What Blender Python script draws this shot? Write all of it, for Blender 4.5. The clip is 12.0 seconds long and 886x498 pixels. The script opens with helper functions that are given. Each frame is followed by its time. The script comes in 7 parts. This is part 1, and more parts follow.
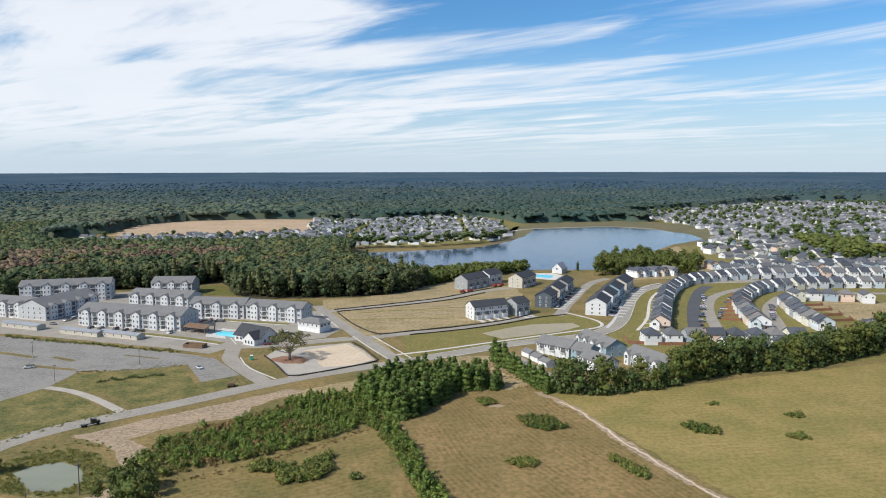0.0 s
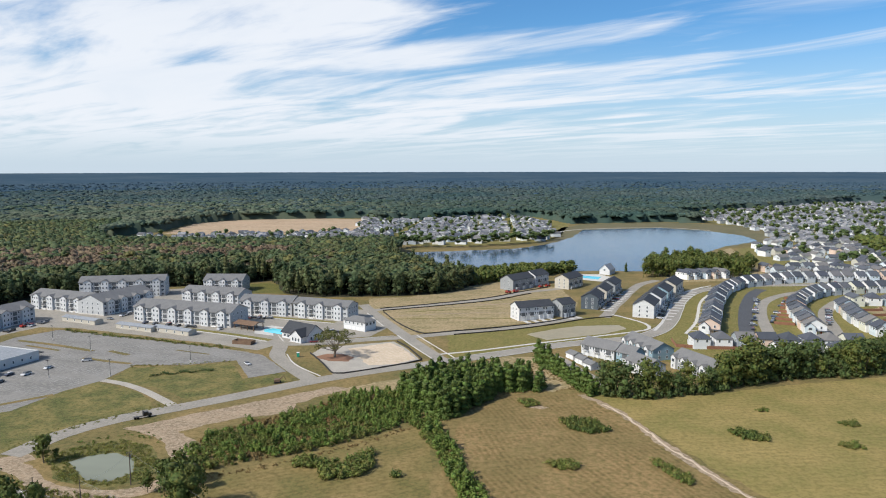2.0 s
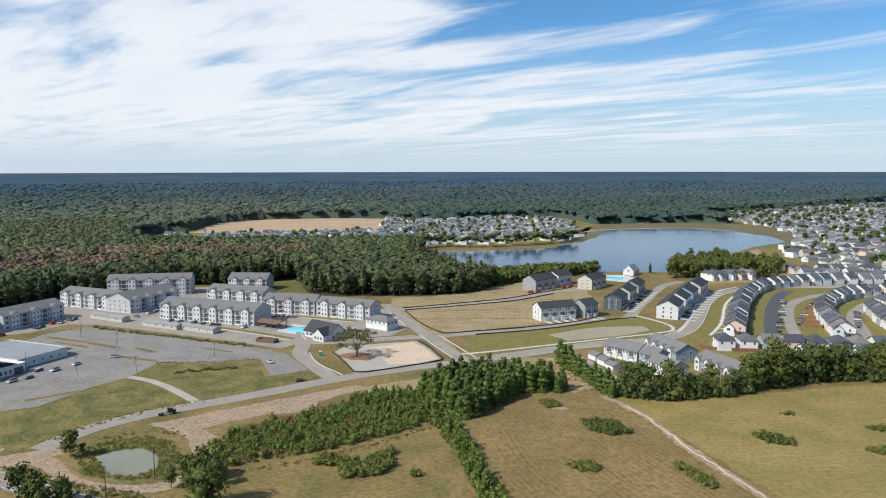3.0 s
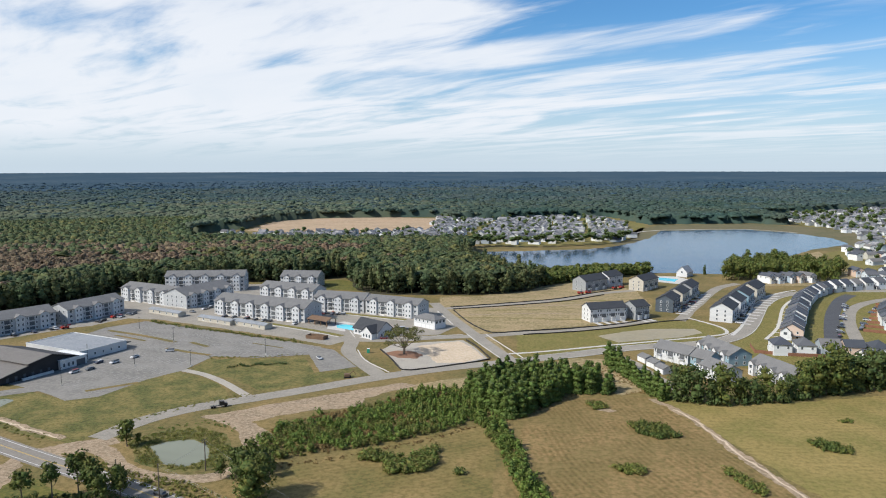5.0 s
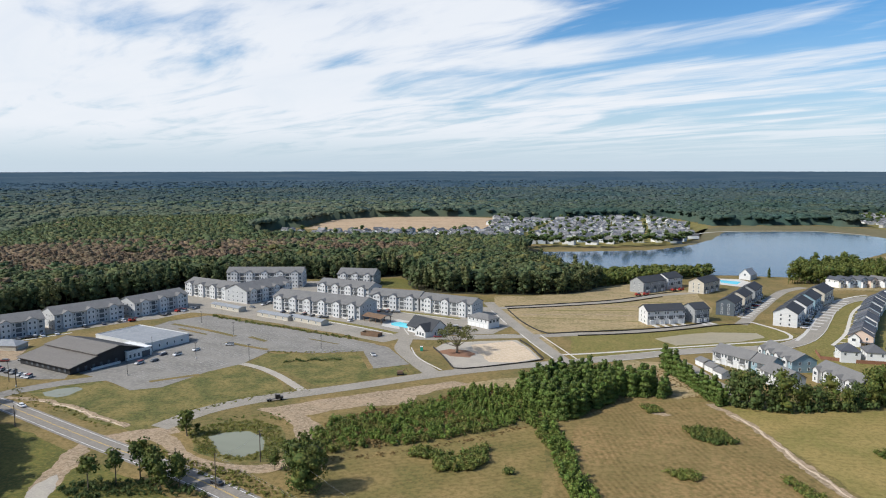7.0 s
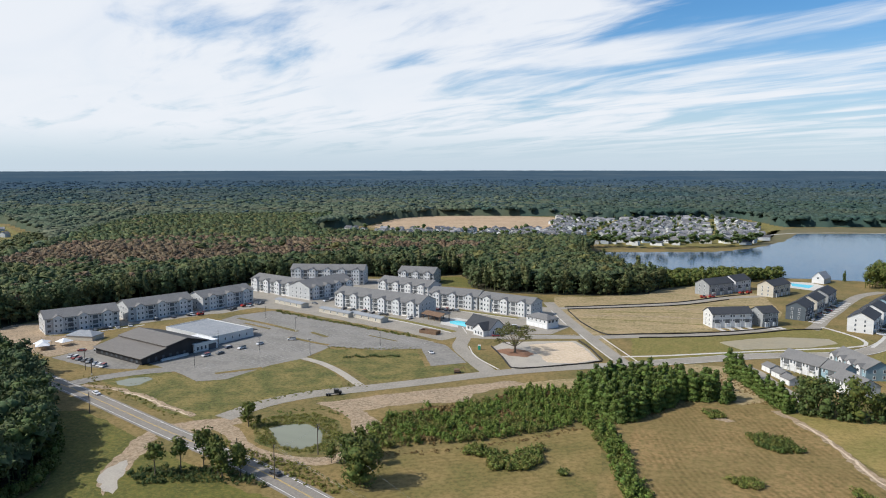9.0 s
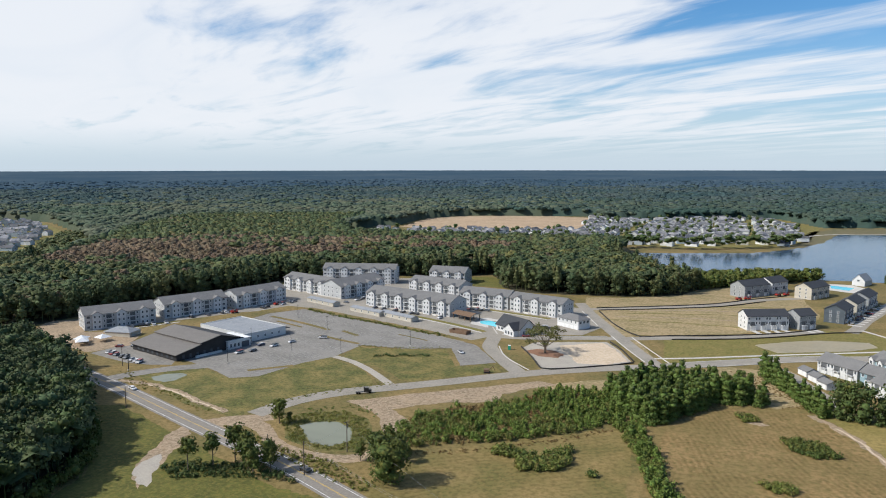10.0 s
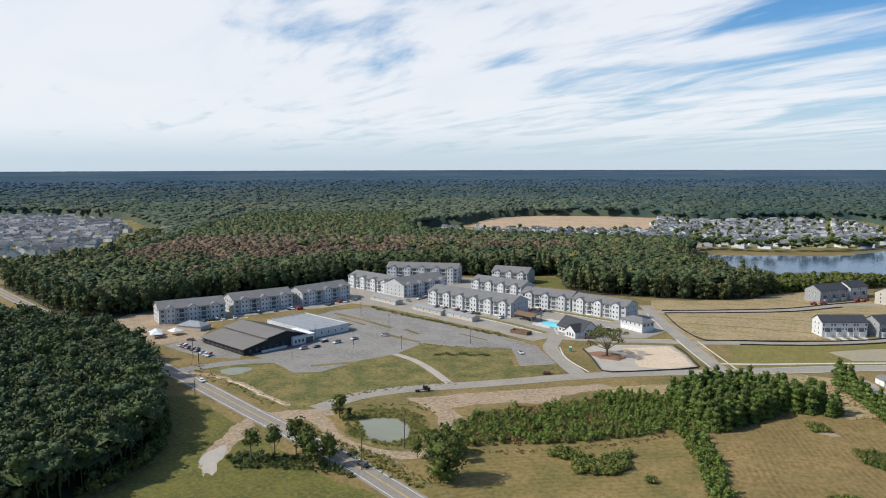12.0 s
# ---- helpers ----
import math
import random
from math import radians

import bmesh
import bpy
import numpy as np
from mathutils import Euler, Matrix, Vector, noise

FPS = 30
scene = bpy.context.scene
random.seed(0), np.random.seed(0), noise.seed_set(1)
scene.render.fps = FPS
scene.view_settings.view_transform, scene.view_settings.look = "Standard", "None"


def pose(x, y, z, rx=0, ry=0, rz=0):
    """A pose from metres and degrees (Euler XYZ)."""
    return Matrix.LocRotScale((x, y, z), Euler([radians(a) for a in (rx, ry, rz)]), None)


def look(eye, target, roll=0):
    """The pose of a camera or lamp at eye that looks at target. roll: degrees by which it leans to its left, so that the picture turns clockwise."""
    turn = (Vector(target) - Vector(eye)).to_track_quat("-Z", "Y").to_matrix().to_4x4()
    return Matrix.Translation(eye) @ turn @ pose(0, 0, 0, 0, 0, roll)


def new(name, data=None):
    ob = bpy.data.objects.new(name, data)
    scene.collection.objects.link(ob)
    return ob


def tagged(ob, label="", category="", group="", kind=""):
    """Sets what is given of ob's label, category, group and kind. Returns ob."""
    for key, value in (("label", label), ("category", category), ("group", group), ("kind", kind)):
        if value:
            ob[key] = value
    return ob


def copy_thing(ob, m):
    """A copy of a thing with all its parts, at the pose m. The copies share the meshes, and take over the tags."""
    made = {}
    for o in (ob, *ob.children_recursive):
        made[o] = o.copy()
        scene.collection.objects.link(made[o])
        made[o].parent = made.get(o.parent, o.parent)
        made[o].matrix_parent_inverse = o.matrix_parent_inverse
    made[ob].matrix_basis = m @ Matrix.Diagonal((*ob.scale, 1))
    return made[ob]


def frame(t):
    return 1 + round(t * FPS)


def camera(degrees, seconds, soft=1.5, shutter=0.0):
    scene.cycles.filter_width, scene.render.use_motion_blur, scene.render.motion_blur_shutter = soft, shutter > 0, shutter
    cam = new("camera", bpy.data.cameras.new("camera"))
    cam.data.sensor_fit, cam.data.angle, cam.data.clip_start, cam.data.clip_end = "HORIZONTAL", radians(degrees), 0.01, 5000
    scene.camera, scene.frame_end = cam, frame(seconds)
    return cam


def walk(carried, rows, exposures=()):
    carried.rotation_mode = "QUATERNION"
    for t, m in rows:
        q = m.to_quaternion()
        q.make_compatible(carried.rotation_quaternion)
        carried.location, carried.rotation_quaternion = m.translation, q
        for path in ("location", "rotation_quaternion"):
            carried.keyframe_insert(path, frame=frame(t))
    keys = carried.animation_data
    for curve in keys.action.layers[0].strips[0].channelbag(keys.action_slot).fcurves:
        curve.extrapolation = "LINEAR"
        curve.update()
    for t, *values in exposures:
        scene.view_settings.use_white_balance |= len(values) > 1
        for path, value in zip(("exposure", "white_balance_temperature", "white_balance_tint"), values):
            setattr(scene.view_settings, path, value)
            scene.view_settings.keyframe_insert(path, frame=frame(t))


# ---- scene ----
cam = camera(62.98, 12.0, soft=1.05)
# seconds, place in metres, pitch, roll, yaw in degrees
ROWS = [
    (0.0, 0.08, -0.03, 100.00, -6.40, 0.08, 0.00),
    (0.5, 0.66, -0.17, 100.12, -6.40, 0.10, 0.99),
    (1.0, 1.22, -0.29, 100.19, -6.41, 0.10, 1.96),
    (1.5, 1.76, -0.39, 100.23, -6.41, 0.10, 2.91),
    (2.0, 2.29, -0.47, 100.25, -6.41, 0.09, 3.86),
    (2.5, 2.80, -0.53, 100.24, -6.41, 0.09, 4.80),
    (4.5, 4.81, -0.68, 100.04, -6.43, 0.10, 8.75),
    (5.0, 5.31, -0.69, 99.97, -6.43, 0.10, 9.84),
    (5.5, 5.81, -0.71, 99.90, -6.44, 0.09, 10.95),
    (6.0, 6.32, -0.72, 99.83, -6.45, 0.09, 12.07),
    (6.5, 6.83, -0.72, 99.77, -6.46, 0.07, 13.23),
    (7.0, 7.35, -0.73, 99.71, -6.46, 0.04, 14.44),
    (9.0, 9.58, -0.71, 99.56, -6.52, 0.03, 19.43),
    (9.5, 10.18, -0.69, 99.55, -6.52, 0.03, 20.72),
    (10.0, 10.80, -0.67, 99.55, -6.53, 0.05, 22.02),
    (10.5, 11.44, -0.63, 99.57, -6.54, 0.08, 23.34),
    (11.0, 12.10, -0.58, 99.60, -6.54, 0.09, 24.65),
    (11.5, 12.79, -0.52, 99.65, -6.54, 0.10, 25.95),
    (12.0, 13.50, -0.44, 99.70, -6.55, 0.12, 27.24),
]
walk(cam, [(t, pose(x, y, z, 90 + pitch, roll, yaw)) for t, x, y, z, pitch, roll, yaw in ROWS], [(0.0, -0.04, 6200, 10), (12.0, -0.08, 6250, 10)])

# ---------------------------------------------------------------- light
SUN_EL, SUN_AZ = 42.0, 214.0      # height, and bearing counted from +x towards +y
sun_dir = Vector((math.cos(radians(SUN_AZ)) * math.cos(radians(SUN_EL)),
                  math.sin(radians(SUN_AZ)) * math.cos(radians(SUN_EL)), math.sin(radians(SUN_EL))))
sun = new("sun", bpy.data.lights.new("sun", "SUN"))
sun.data.energy, sun.data.angle, sun.data.color = 4.8, radians(0.6), (1.0, 0.95, 0.865)
sun.matrix_world = look(sun_dir * 300, (0, 0, 0))


class Nodes:
    """Short hand for a node tree."""

    def __init__(self, tree):
        self.t = tree
        tree.nodes.clear()

    def add(self, kind, **kw):
        n = self.t.nodes.new(kind)
        for k, v in kw.items():
            if k in n.inputs:
                n.inputs[k].default_value = v
        return n

    def link(self, a, b):
        self.t.links.new(a, b)

    def math(self, op, a, b=None, c=None, clamp=False):
        n = self.t.nodes.new("ShaderNodeMath")
        n.operation, n.use_clamp = op, clamp
        for i, v in enumerate((a, b, c)):
            if v is None:
                continue
            if isinstance(v, (int, float)):
                n.inputs[i].default_value = v
            else:
                self.link(v, n.inputs[i])
        return n.outputs[0]

    def noise(self, vec, scale, detail=3.0, rough=0.55, warp=0.0):
        n = self.t.nodes.new("ShaderNodeTexNoise")
        n.inputs["Scale"].default_value, n.inputs["Detail"].default_value = scale, detail
        n.inputs["Roughness"].default_value, n.inputs["Distortion"].default_value = rough, warp
        self.link(vec, n.inputs["Vector"])
        return n.outputs["Fac"]

    def mix(self, fac, a, b, mode="MIX"):
        n = self.t.nodes.new("ShaderNodeMix")
        n.data_type, n.blend_type = "RGBA", mode
        for s, v in ((n.inputs[0], fac), (n.inputs[6], a), (n.inputs[7], b)):
            if isinstance(v, (int, float)):
                s.default_value = v
            elif isinstance(v, tuple):
                s.default_value = (*v[:3], 1)
            else:
                self.link(v, s)
        return n.outputs[2]

    def ramp(self, fac, lo, hi):
        n = self.t.nodes.new("ShaderNodeMapRange")
        n.interpolation_type = "SMOOTHSTEP"
        n.inputs["From Min"].default_value, n.inputs["From Max"].default_value = lo, hi
        self.link(fac, n.inputs["Value"])
        return n.outputs[0]

    def mapping(self, vec, scale=(1, 1, 1), rot=0.0, loc=(0, 0, 0)):
        n = self.t.nodes.new("ShaderNodeMapping")
        n.inputs["Scale"].default_value, n.inputs["Rotation"].default_value = scale, (0, 0, rot)
        n.inputs["Location"].default_value = loc
        self.link(vec, n.inputs["Vector"])
        return n.outputs[0]


world = bpy.data.worlds.new("sky")
scene.world = world
world.use_nodes = True
N = Nodes(world.node_tree)
sky = N.add("ShaderNodeTexSky")
sky.sky_type, sky.sun_disc = "NISHITA", False
sky.sun_elevation, sky.sun_rotation = radians(SUN_EL), radians(90 - SUN_AZ)
sky.altitude, sky.air_density, sky.dust_density, sky.ozone_density = 100, 1.0, 0.6, 2.0
geo = N.add("ShaderNodeTexCoord").outputs["Generated"]
sep = N.add("ShaderNodeSeparateXYZ")
N.link(geo, sep.inputs[0])
up = N.math("MAXIMUM", sep.outputs[2], 0.0)
den = N.math("ADD", up, 0.055)
flat = N.add("ShaderNodeCombineXYZ")
N.link(N.math("DIVIDE", sep.outputs[0], den), flat.inputs[0])
N.link(N.math("DIVIDE", sep.outputs[1], den), flat.inputs[1])
turned = N.mapping(flat.outputs[0], (1, 1, 1), radians(40))
wisps = N.noise(N.mapping(turned, (0.42, 1.2, 1), 0, (0.35, 0.9, 0)), 0.8, 7.0, 0.55, 0.9)
puffs = N.noise(N.mapping(turned, (0.75, 2.1, 1), 0, (3.1, 1.7, 0)), 1.5, 6.0, 0.56, 0.6)
# more cloud towards the sun's side, less on the other
side = N.math("MULTIPLY", sep.outputs[0], -0.27)
clear = N.math("MULTIPLY", N.math("MAXIMUM", N.math("SUBTRACT", up, 0.09), 0.0), N.ramp(sep.outputs[0], -0.32, 0.02))
side = N.math("SUBTRACT", side, N.math("MULTIPLY", clear, 1.35))
cover = N.math("ADD", N.math("ADD", N.math("MULTIPLY", wisps, 1.25), N.math("MULTIPLY", puffs, 0.45)), side)
thin = N.ramp(N.noise(N.mapping(turned, (0.45, 1.1, 1), 0, (1.2, 4.1, 0)), 1.0, 5.0, 0.55, 0.8), 0.2, 0.6)
cloud = N.math("MULTIPLY", N.ramp(cover, 0.66, 1.02), N.math("ADD", N.math("MULTIPLY", thin, 0.12), 0.88))
veil = N.ramp(up, 0.20, -0.03)
cirrus = N.noise(N.mapping(turned, (0.42, 1.0, 1), 0, (7.3, 2.2, 0)), 0.8, 7.0, 0.55, 1.4)
cirrus = N.math("MULTIPLY", N.math("MULTIPLY", N.ramp(cirrus, 0.52, 0.76), 0.85), N.ramp(sep.outputs[0], -0.25, 0.1))
cloud = N.math("MAXIMUM", N.math("MULTIPLY", cloud, 0.96), cirrus)
deep = N.mix(1.0, sky.outputs[0], (0.58, 0.98, 1.27), "MULTIPLY")
hazed = N.mix(N.math("MULTIPLY", veil, 0.9), deep, (6.9, 7.75, 8.5))
col = N.mix(N.math("MULTIPLY", cloud, N.ramp(up, 0.0, 0.06)), hazed, (9.2, 9.35, 9.55))
bg = N.add("ShaderNodeBackground", Strength=0.1)
N.link(col, bg.inputs["Color"])
N.link(bg.outputs[0], N.add("ShaderNodeOutputWorld").inputs[0])


# ---------------------------------------------------------------- materials
def material(name, colours, scale=1.0, fine=8.0, rough=0.85, bump=0.0, metal=0.0, per_object=0.0, per_island=0.0, stripes=None, palette=None, spec=0.3, stretch=(1, 1, 1), grit=0.0):
    """A surface whose colour wanders between two or three colours at two sizes; palette: one colour a thing."""
    m = bpy.data.materials.new(name)
    m.use_nodes = True
    n = Nodes(m.node_tree)
    b = n.add("ShaderNodeBsdfPrincipled", Roughness=rough, Metallic=metal)
    b.inputs["Specular IOR Level"].default_value = spec
    place = n.add("ShaderNodeNewGeometry")
    pos = n.mapping(place.outputs["Position"], stretch)
    big = n.noise(pos, 1.0 / scale, 4.0)
    small = n.noise(pos, 1.0 / scale * fine, 6.0, 0.68)
    info = n.add("ShaderNodeObjectInfo")
    if palette:
        r = n.t.nodes.new("ShaderNodeValToRGB")
        r.color_ramp.interpolation = "CONSTANT"
        while len(r.color_ramp.elements) < len(palette):
            r.color_ramp.elements.new(0.5)
        for i, c in enumerate(palette):
            r.color_ramp.elements[i].position, r.color_ramp.elements[i].color = i / len(palette), (*c, 1)
        n.link(info.outputs["Random"], r.inputs[0])
        col = n.mix(n.ramp(big, 0.3, 0.75), r.outputs[0], tuple(0.86 for _ in range(3)), "MULTIPLY")
        col = n.mix(n.math("MULTIPLY", n.ramp(small, 0.35, 0.75), 0.5), col, (0.85, 0.85, 0.85), "MULTIPLY")
    else:
        col = n.mix(n.ramp(big, 0.32, 0.68), colours[0], colours[1])
        if len(colours) > 2:
            col = n.mix(n.math("MULTIPLY", n.ramp(small, 0.44, 0.62), 0.85), col, colours[2])
    if stripes:
        size, turn, amount = stripes
        w = n.t.nodes.new("ShaderNodeTexWave")
        w.inputs["Scale"].default_value, w.inputs["Distortion"].default_value = 1.0 / size, 26.0
        w.inputs["Detail"].default_value, w.inputs["Detail Scale"].default_value = 1.0, 0.07
        n.link(n.mapping(place.outputs["Position"], (0.314, 0.314, 0.314), radians(turn)), w.inputs["Vector"])
        worn = n.math("MULTIPLY", n.ramp(n.noise(place.outputs["Position"], 0.07, 4.0), 0.35, 0.6), amount)
        col = n.mix(n.math("MULTIPLY", w.outputs["Fac"], worn), col, (0.60, 0.57, 0.46), "MULTIPLY")
    if grit:
        g = n.noise(place.outputs["Position"], 0.55, 6.0, 0.72)
        col = n.mix(n.math("MULTIPLY", n.ramp(g, 0.45, 0.60), grit), col, (0.48, 0.5, 0.42), "MULTIPLY")
    for amount, rnd in ((per_object, info.outputs["Random"]), (per_island, place.outputs["Random Per Island"])):
        if amount:
            hsv = n.add("ShaderNodeHueSaturation")
            n.link(n.math("ADD", n.math("MULTIPLY", rnd, amount), 1.0 - amount / 2), hsv.inputs["Value"])
            n.link(n.math("ADD", n.math("MULTIPLY", rnd, amount * 0.05), 0.5 - amount * 0.025), hsv.inputs["Hue"])
            n.link(col, hsv.inputs["Color"])
            col = hsv.outputs[0]
    n.link(col, b.inputs["Base Color"])
    if bump:
        bp = n.add("ShaderNodeBump", Strength=0.6, Distance=bump)
        n.link(small, bp.inputs["Height"])
        n.link(bp.outputs[0], b.inputs["Normal"])
    n.link(b.outputs[0], n.add("ShaderNodeOutputMaterial").inputs[0])
    return m


M = {}
M["ground"] = material("rough_grass", [(0.272, 0.188, 0.074), (0.133, 0.118, 0.037), (0.198, 0.148, 0.054)], 26, 9, 0.95, 0.25, grit=0.6)
M["meadow"] = material("mown_meadow", [(0.305, 0.201, 0.085), (0.224, 0.16, 0.061), (0.179, 0.138, 0.047)], 30, 12, 0.95, 0.1, stripes=(2.3, -19, 0.55), grit=0.5)
M["meadow_b"] = material("mown_meadow_b", [(0.328, 0.24, 0.084), (0.213, 0.182, 0.052), (0.27, 0.208, 0.071)], 22, 10, 0.95, 0.1, stripes=(3.0, -100, 0.22), grit=0.5)
M["meadow_w"] = material("weedy_meadow", [(0.278, 0.196, 0.076), (0.156, 0.136, 0.041), (0.22, 0.164, 0.056)], 16, 8, 0.95, 0.1, stripes=(2.6, -126, 0.35), grit=0.6)
M["green"] = material("green_grass", [(0.25, 0.192, 0.066), (0.078, 0.094, 0.022), (0.165, 0.148, 0.048)], 11, 9, 0.95, 0.25, grit=0.7)
M["lush"] = material("lush_grass", [(0.13, 0.128, 0.027), (0.083, 0.09, 0.02), (0.179, 0.148, 0.037)], 11, 7, 0.95, 0.2, grit=0.45)
M["lawn"] = material("lawn", [(0.198, 0.172, 0.047), (0.26, 0.2, 0.066), (0.13, 0.13, 0.031)], 9, 8, 0.95, 0.1, grit=0.6)
M["dry"] = material("dry_lots", [(0.36, 0.265, 0.14), (0.22, 0.18, 0.075), (0.44, 0.335, 0.195)], 18, 7, 0.95, 0.1, stretch=(1, 2.2, 1), grit=0.6)
M["dirt"] = material("bare_dirt", [(0.367, 0.265, 0.172), (0.255, 0.189, 0.121), (0.439, 0.34, 0.236)], 9, 7, 0.95, 0.1, grit=0.5)
M["sand"] = material("pale_sand", [(0.60, 0.47, 0.33), (0.52, 0.40, 0.275), (0.64, 0.53, 0.40)], 12, 8, 0.95, 0.05, grit=0.25)
M["clearing"] = material("orange_bare_soil", [(0.42, 0.29, 0.18), (0.33, 0.235, 0.14), (0.48, 0.36, 0.24)], 60, 6, 0.95, 0.05, stretch=(1, 2, 1))
M["gravel"] = material("grey_gravel", [(0.40, 0.36, 0.30), (0.33, 0.30, 0.26), (0.45, 0.40, 0.33)], 6, 9, 0.95, 0.05)
M["clay"] = material("red_mulch", [(0.25, 0.12, 0.07), (0.20, 0.11, 0.07), (0.3, 0.18, 0.11)], 3, 8, 0.95, 0.1)
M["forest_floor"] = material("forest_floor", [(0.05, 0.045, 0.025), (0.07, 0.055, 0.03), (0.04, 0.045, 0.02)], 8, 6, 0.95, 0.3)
M["asphalt_old"] = material("worn_asphalt", [(0.244, 0.227, 0.202), (0.177, 0.166, 0.148), (0.278, 0.258, 0.227)], 16, 9, 0.9, 0.02)
M["asphalt"] = material("street_asphalt", [(0.304, 0.273, 0.228), (0.24, 0.216, 0.18), (0.347, 0.312, 0.258)], 10, 9, 0.9, 0.02)
M["asphalt_road"] = material("highway_asphalt", [(0.248, 0.221, 0.188), (0.205, 0.185, 0.16), (0.281, 0.252, 0.216)], 12, 12, 0.9, 0.02)
M["asphalt_new"] = material("new_asphalt", [(0.085, 0.085, 0.09), (0.07, 0.07, 0.075), (0.11, 0.11, 0.11)], 10, 9, 0.85, 0.02)
M["concrete"] = material("pale_concrete", [(0.56, 0.53, 0.48), (0.48, 0.45, 0.40), (0.6, 0.57, 0.52)], 4, 8, 0.9, 0.01)
M["white_line"] = material("white_road_paint", [(0.72, 0.72, 0.70), (0.55, 0.54, 0.52)], 2, 8, 0.7)
M["faded_line"] = material("faded_stall_paint", [(0.40, 0.39, 0.37), (0.28, 0.27, 0.26)], 9, 8, 0.8)
M["yellow_line"] = material("yellow_road_paint", [(0.62, 0.42, 0.09), (0.5, 0.35, 0.1)], 2, 8, 0.7)
M["silt"] = material("black_silt_fence", [(0.03, 0.027, 0.025), (0.05, 0.045, 0.04)], 3, 8, 0.8)
M["leaf"] = material("broad_leaves", [(0.096, 0.12, 0.027), (0.06, 0.09, 0.021), (0.146, 0.141, 0.033)], 14, 5, 0.7, 0.5, per_island=0.45, spec=0.2, grit=0.3)
M["leaf_dark"] = material("dark_leaves", [(0.054, 0.086, 0.027), (0.074, 0.104, 0.03), (0.094, 0.11, 0.033)], 14, 5, 0.7, 0.5, per_island=0.45, spec=0.2, grit=0.3)
M["leaf_autumn"] = material("autumn_leaves", [(0.175, 0.124, 0.081), (0.122, 0.1, 0.06), (0.196, 0.132, 0.084)], 40, 5, 0.75, 0.5, per_island=0.5, spec=0.15, grit=0.35)
M["leaf_ochre"] = material("ochre_leaves", [(0.14, 0.134, 0.048), (0.11, 0.116, 0.041), (0.164, 0.146, 0.053)], 30, 5, 0.75, 0.5, per_island=0.5, spec=0.15, grit=0.4)
M["pine"] = material("pine_needles", [(0.096, 0.139, 0.028), (0.074, 0.112, 0.024), (0.121, 0.155, 0.035)], 10, 5, 0.65, 0.5, per_island=0.6, spec=0.2, grit=0.55)
M["shrub"] = material("thicket_leaves", [(0.15, 0.171, 0.037), (0.096, 0.14, 0.03), (0.193, 0.16, 0.047)], 7, 4, 0.75, 0.5, per_island=0.6, spec=0.2, grit=0.45)
M["weed"] = material("rank_weeds", [(0.192, 0.194, 0.049), (0.131, 0.153, 0.035), (0.252, 0.204, 0.068)], 6, 5, 0.8, 0.3, per_island=0.5, spec=0.1)
M["thicket_green"] = material("bright_sapling_leaves", [(0.115, 0.165, 0.03), (0.087, 0.133, 0.025), (0.163, 0.184, 0.039)], 6, 5, 0.7, 0.4, per_island=0.7, spec=0.2)
# greyer copies of the near leaves: haze over the back wood put into colour
M["wood_green"] = material("wood_leaves", [(0.1, 0.116, 0.046), (0.072, 0.096, 0.041), (0.134, 0.13, 0.055)], 45, 8, 0.75, 0.5, per_island=0.6, spec=0.12, grit=0.35)
M["wood_dark"] = material("dark_wood_leaves", [(0.059, 0.088, 0.043), (0.078, 0.104, 0.045), (0.098, 0.112, 0.05)], 45, 8, 0.75, 0.5, per_island=0.6, spec=0.12, grit=0.35)
M["russet"] = material("russet_weeds", [(0.20, 0.12, 0.05), (0.15, 0.11, 0.045), (0.23, 0.16, 0.07)], 5, 5, 0.8, 0.3, per_island=0.5, spec=0.1)
M["oak_leaf"] = material("live_oak_leaves", [(0.129, 0.131, 0.039), (0.095, 0.106, 0.03), (0.168, 0.151, 0.05)], 4, 4, 0.7, 0.5, per_island=0.6, spec=0.2, grit=0.55)
M["bark"] = material("bark", [(0.16, 0.125, 0.09), (0.10, 0.08, 0.06), (0.2, 0.17, 0.13)], 1.5, 6, 0.9, 0.05)
# far canopies: haze put into the base colours, bluer with each distance band
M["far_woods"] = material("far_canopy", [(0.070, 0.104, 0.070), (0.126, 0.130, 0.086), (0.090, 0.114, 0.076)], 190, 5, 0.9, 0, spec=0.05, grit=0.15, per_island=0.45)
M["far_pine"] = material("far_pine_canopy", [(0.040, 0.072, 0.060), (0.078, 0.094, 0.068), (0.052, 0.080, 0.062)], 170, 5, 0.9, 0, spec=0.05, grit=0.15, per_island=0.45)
M["mid_haze"] = material("haze_tinted_canopy", [(0.044, 0.076, 0.078), (0.082, 0.102, 0.092), (0.058, 0.086, 0.082)], 260, 5, 0.9, 0, spec=0.03, per_island=0.4)
M["far_haze"] = material("haze_blue_canopy", [(0.038, 0.070, 0.096), (0.062, 0.092, 0.112), (0.047, 0.078, 0.102)], 420, 5, 0.95, 0, spec=0.0, per_island=0.3)
M["marsh"] = material("marsh_reeds", [(0.15, 0.125, 0.062), (0.10, 0.102, 0.045), (0.18, 0.145, 0.078)], 40, 6, 0.95)


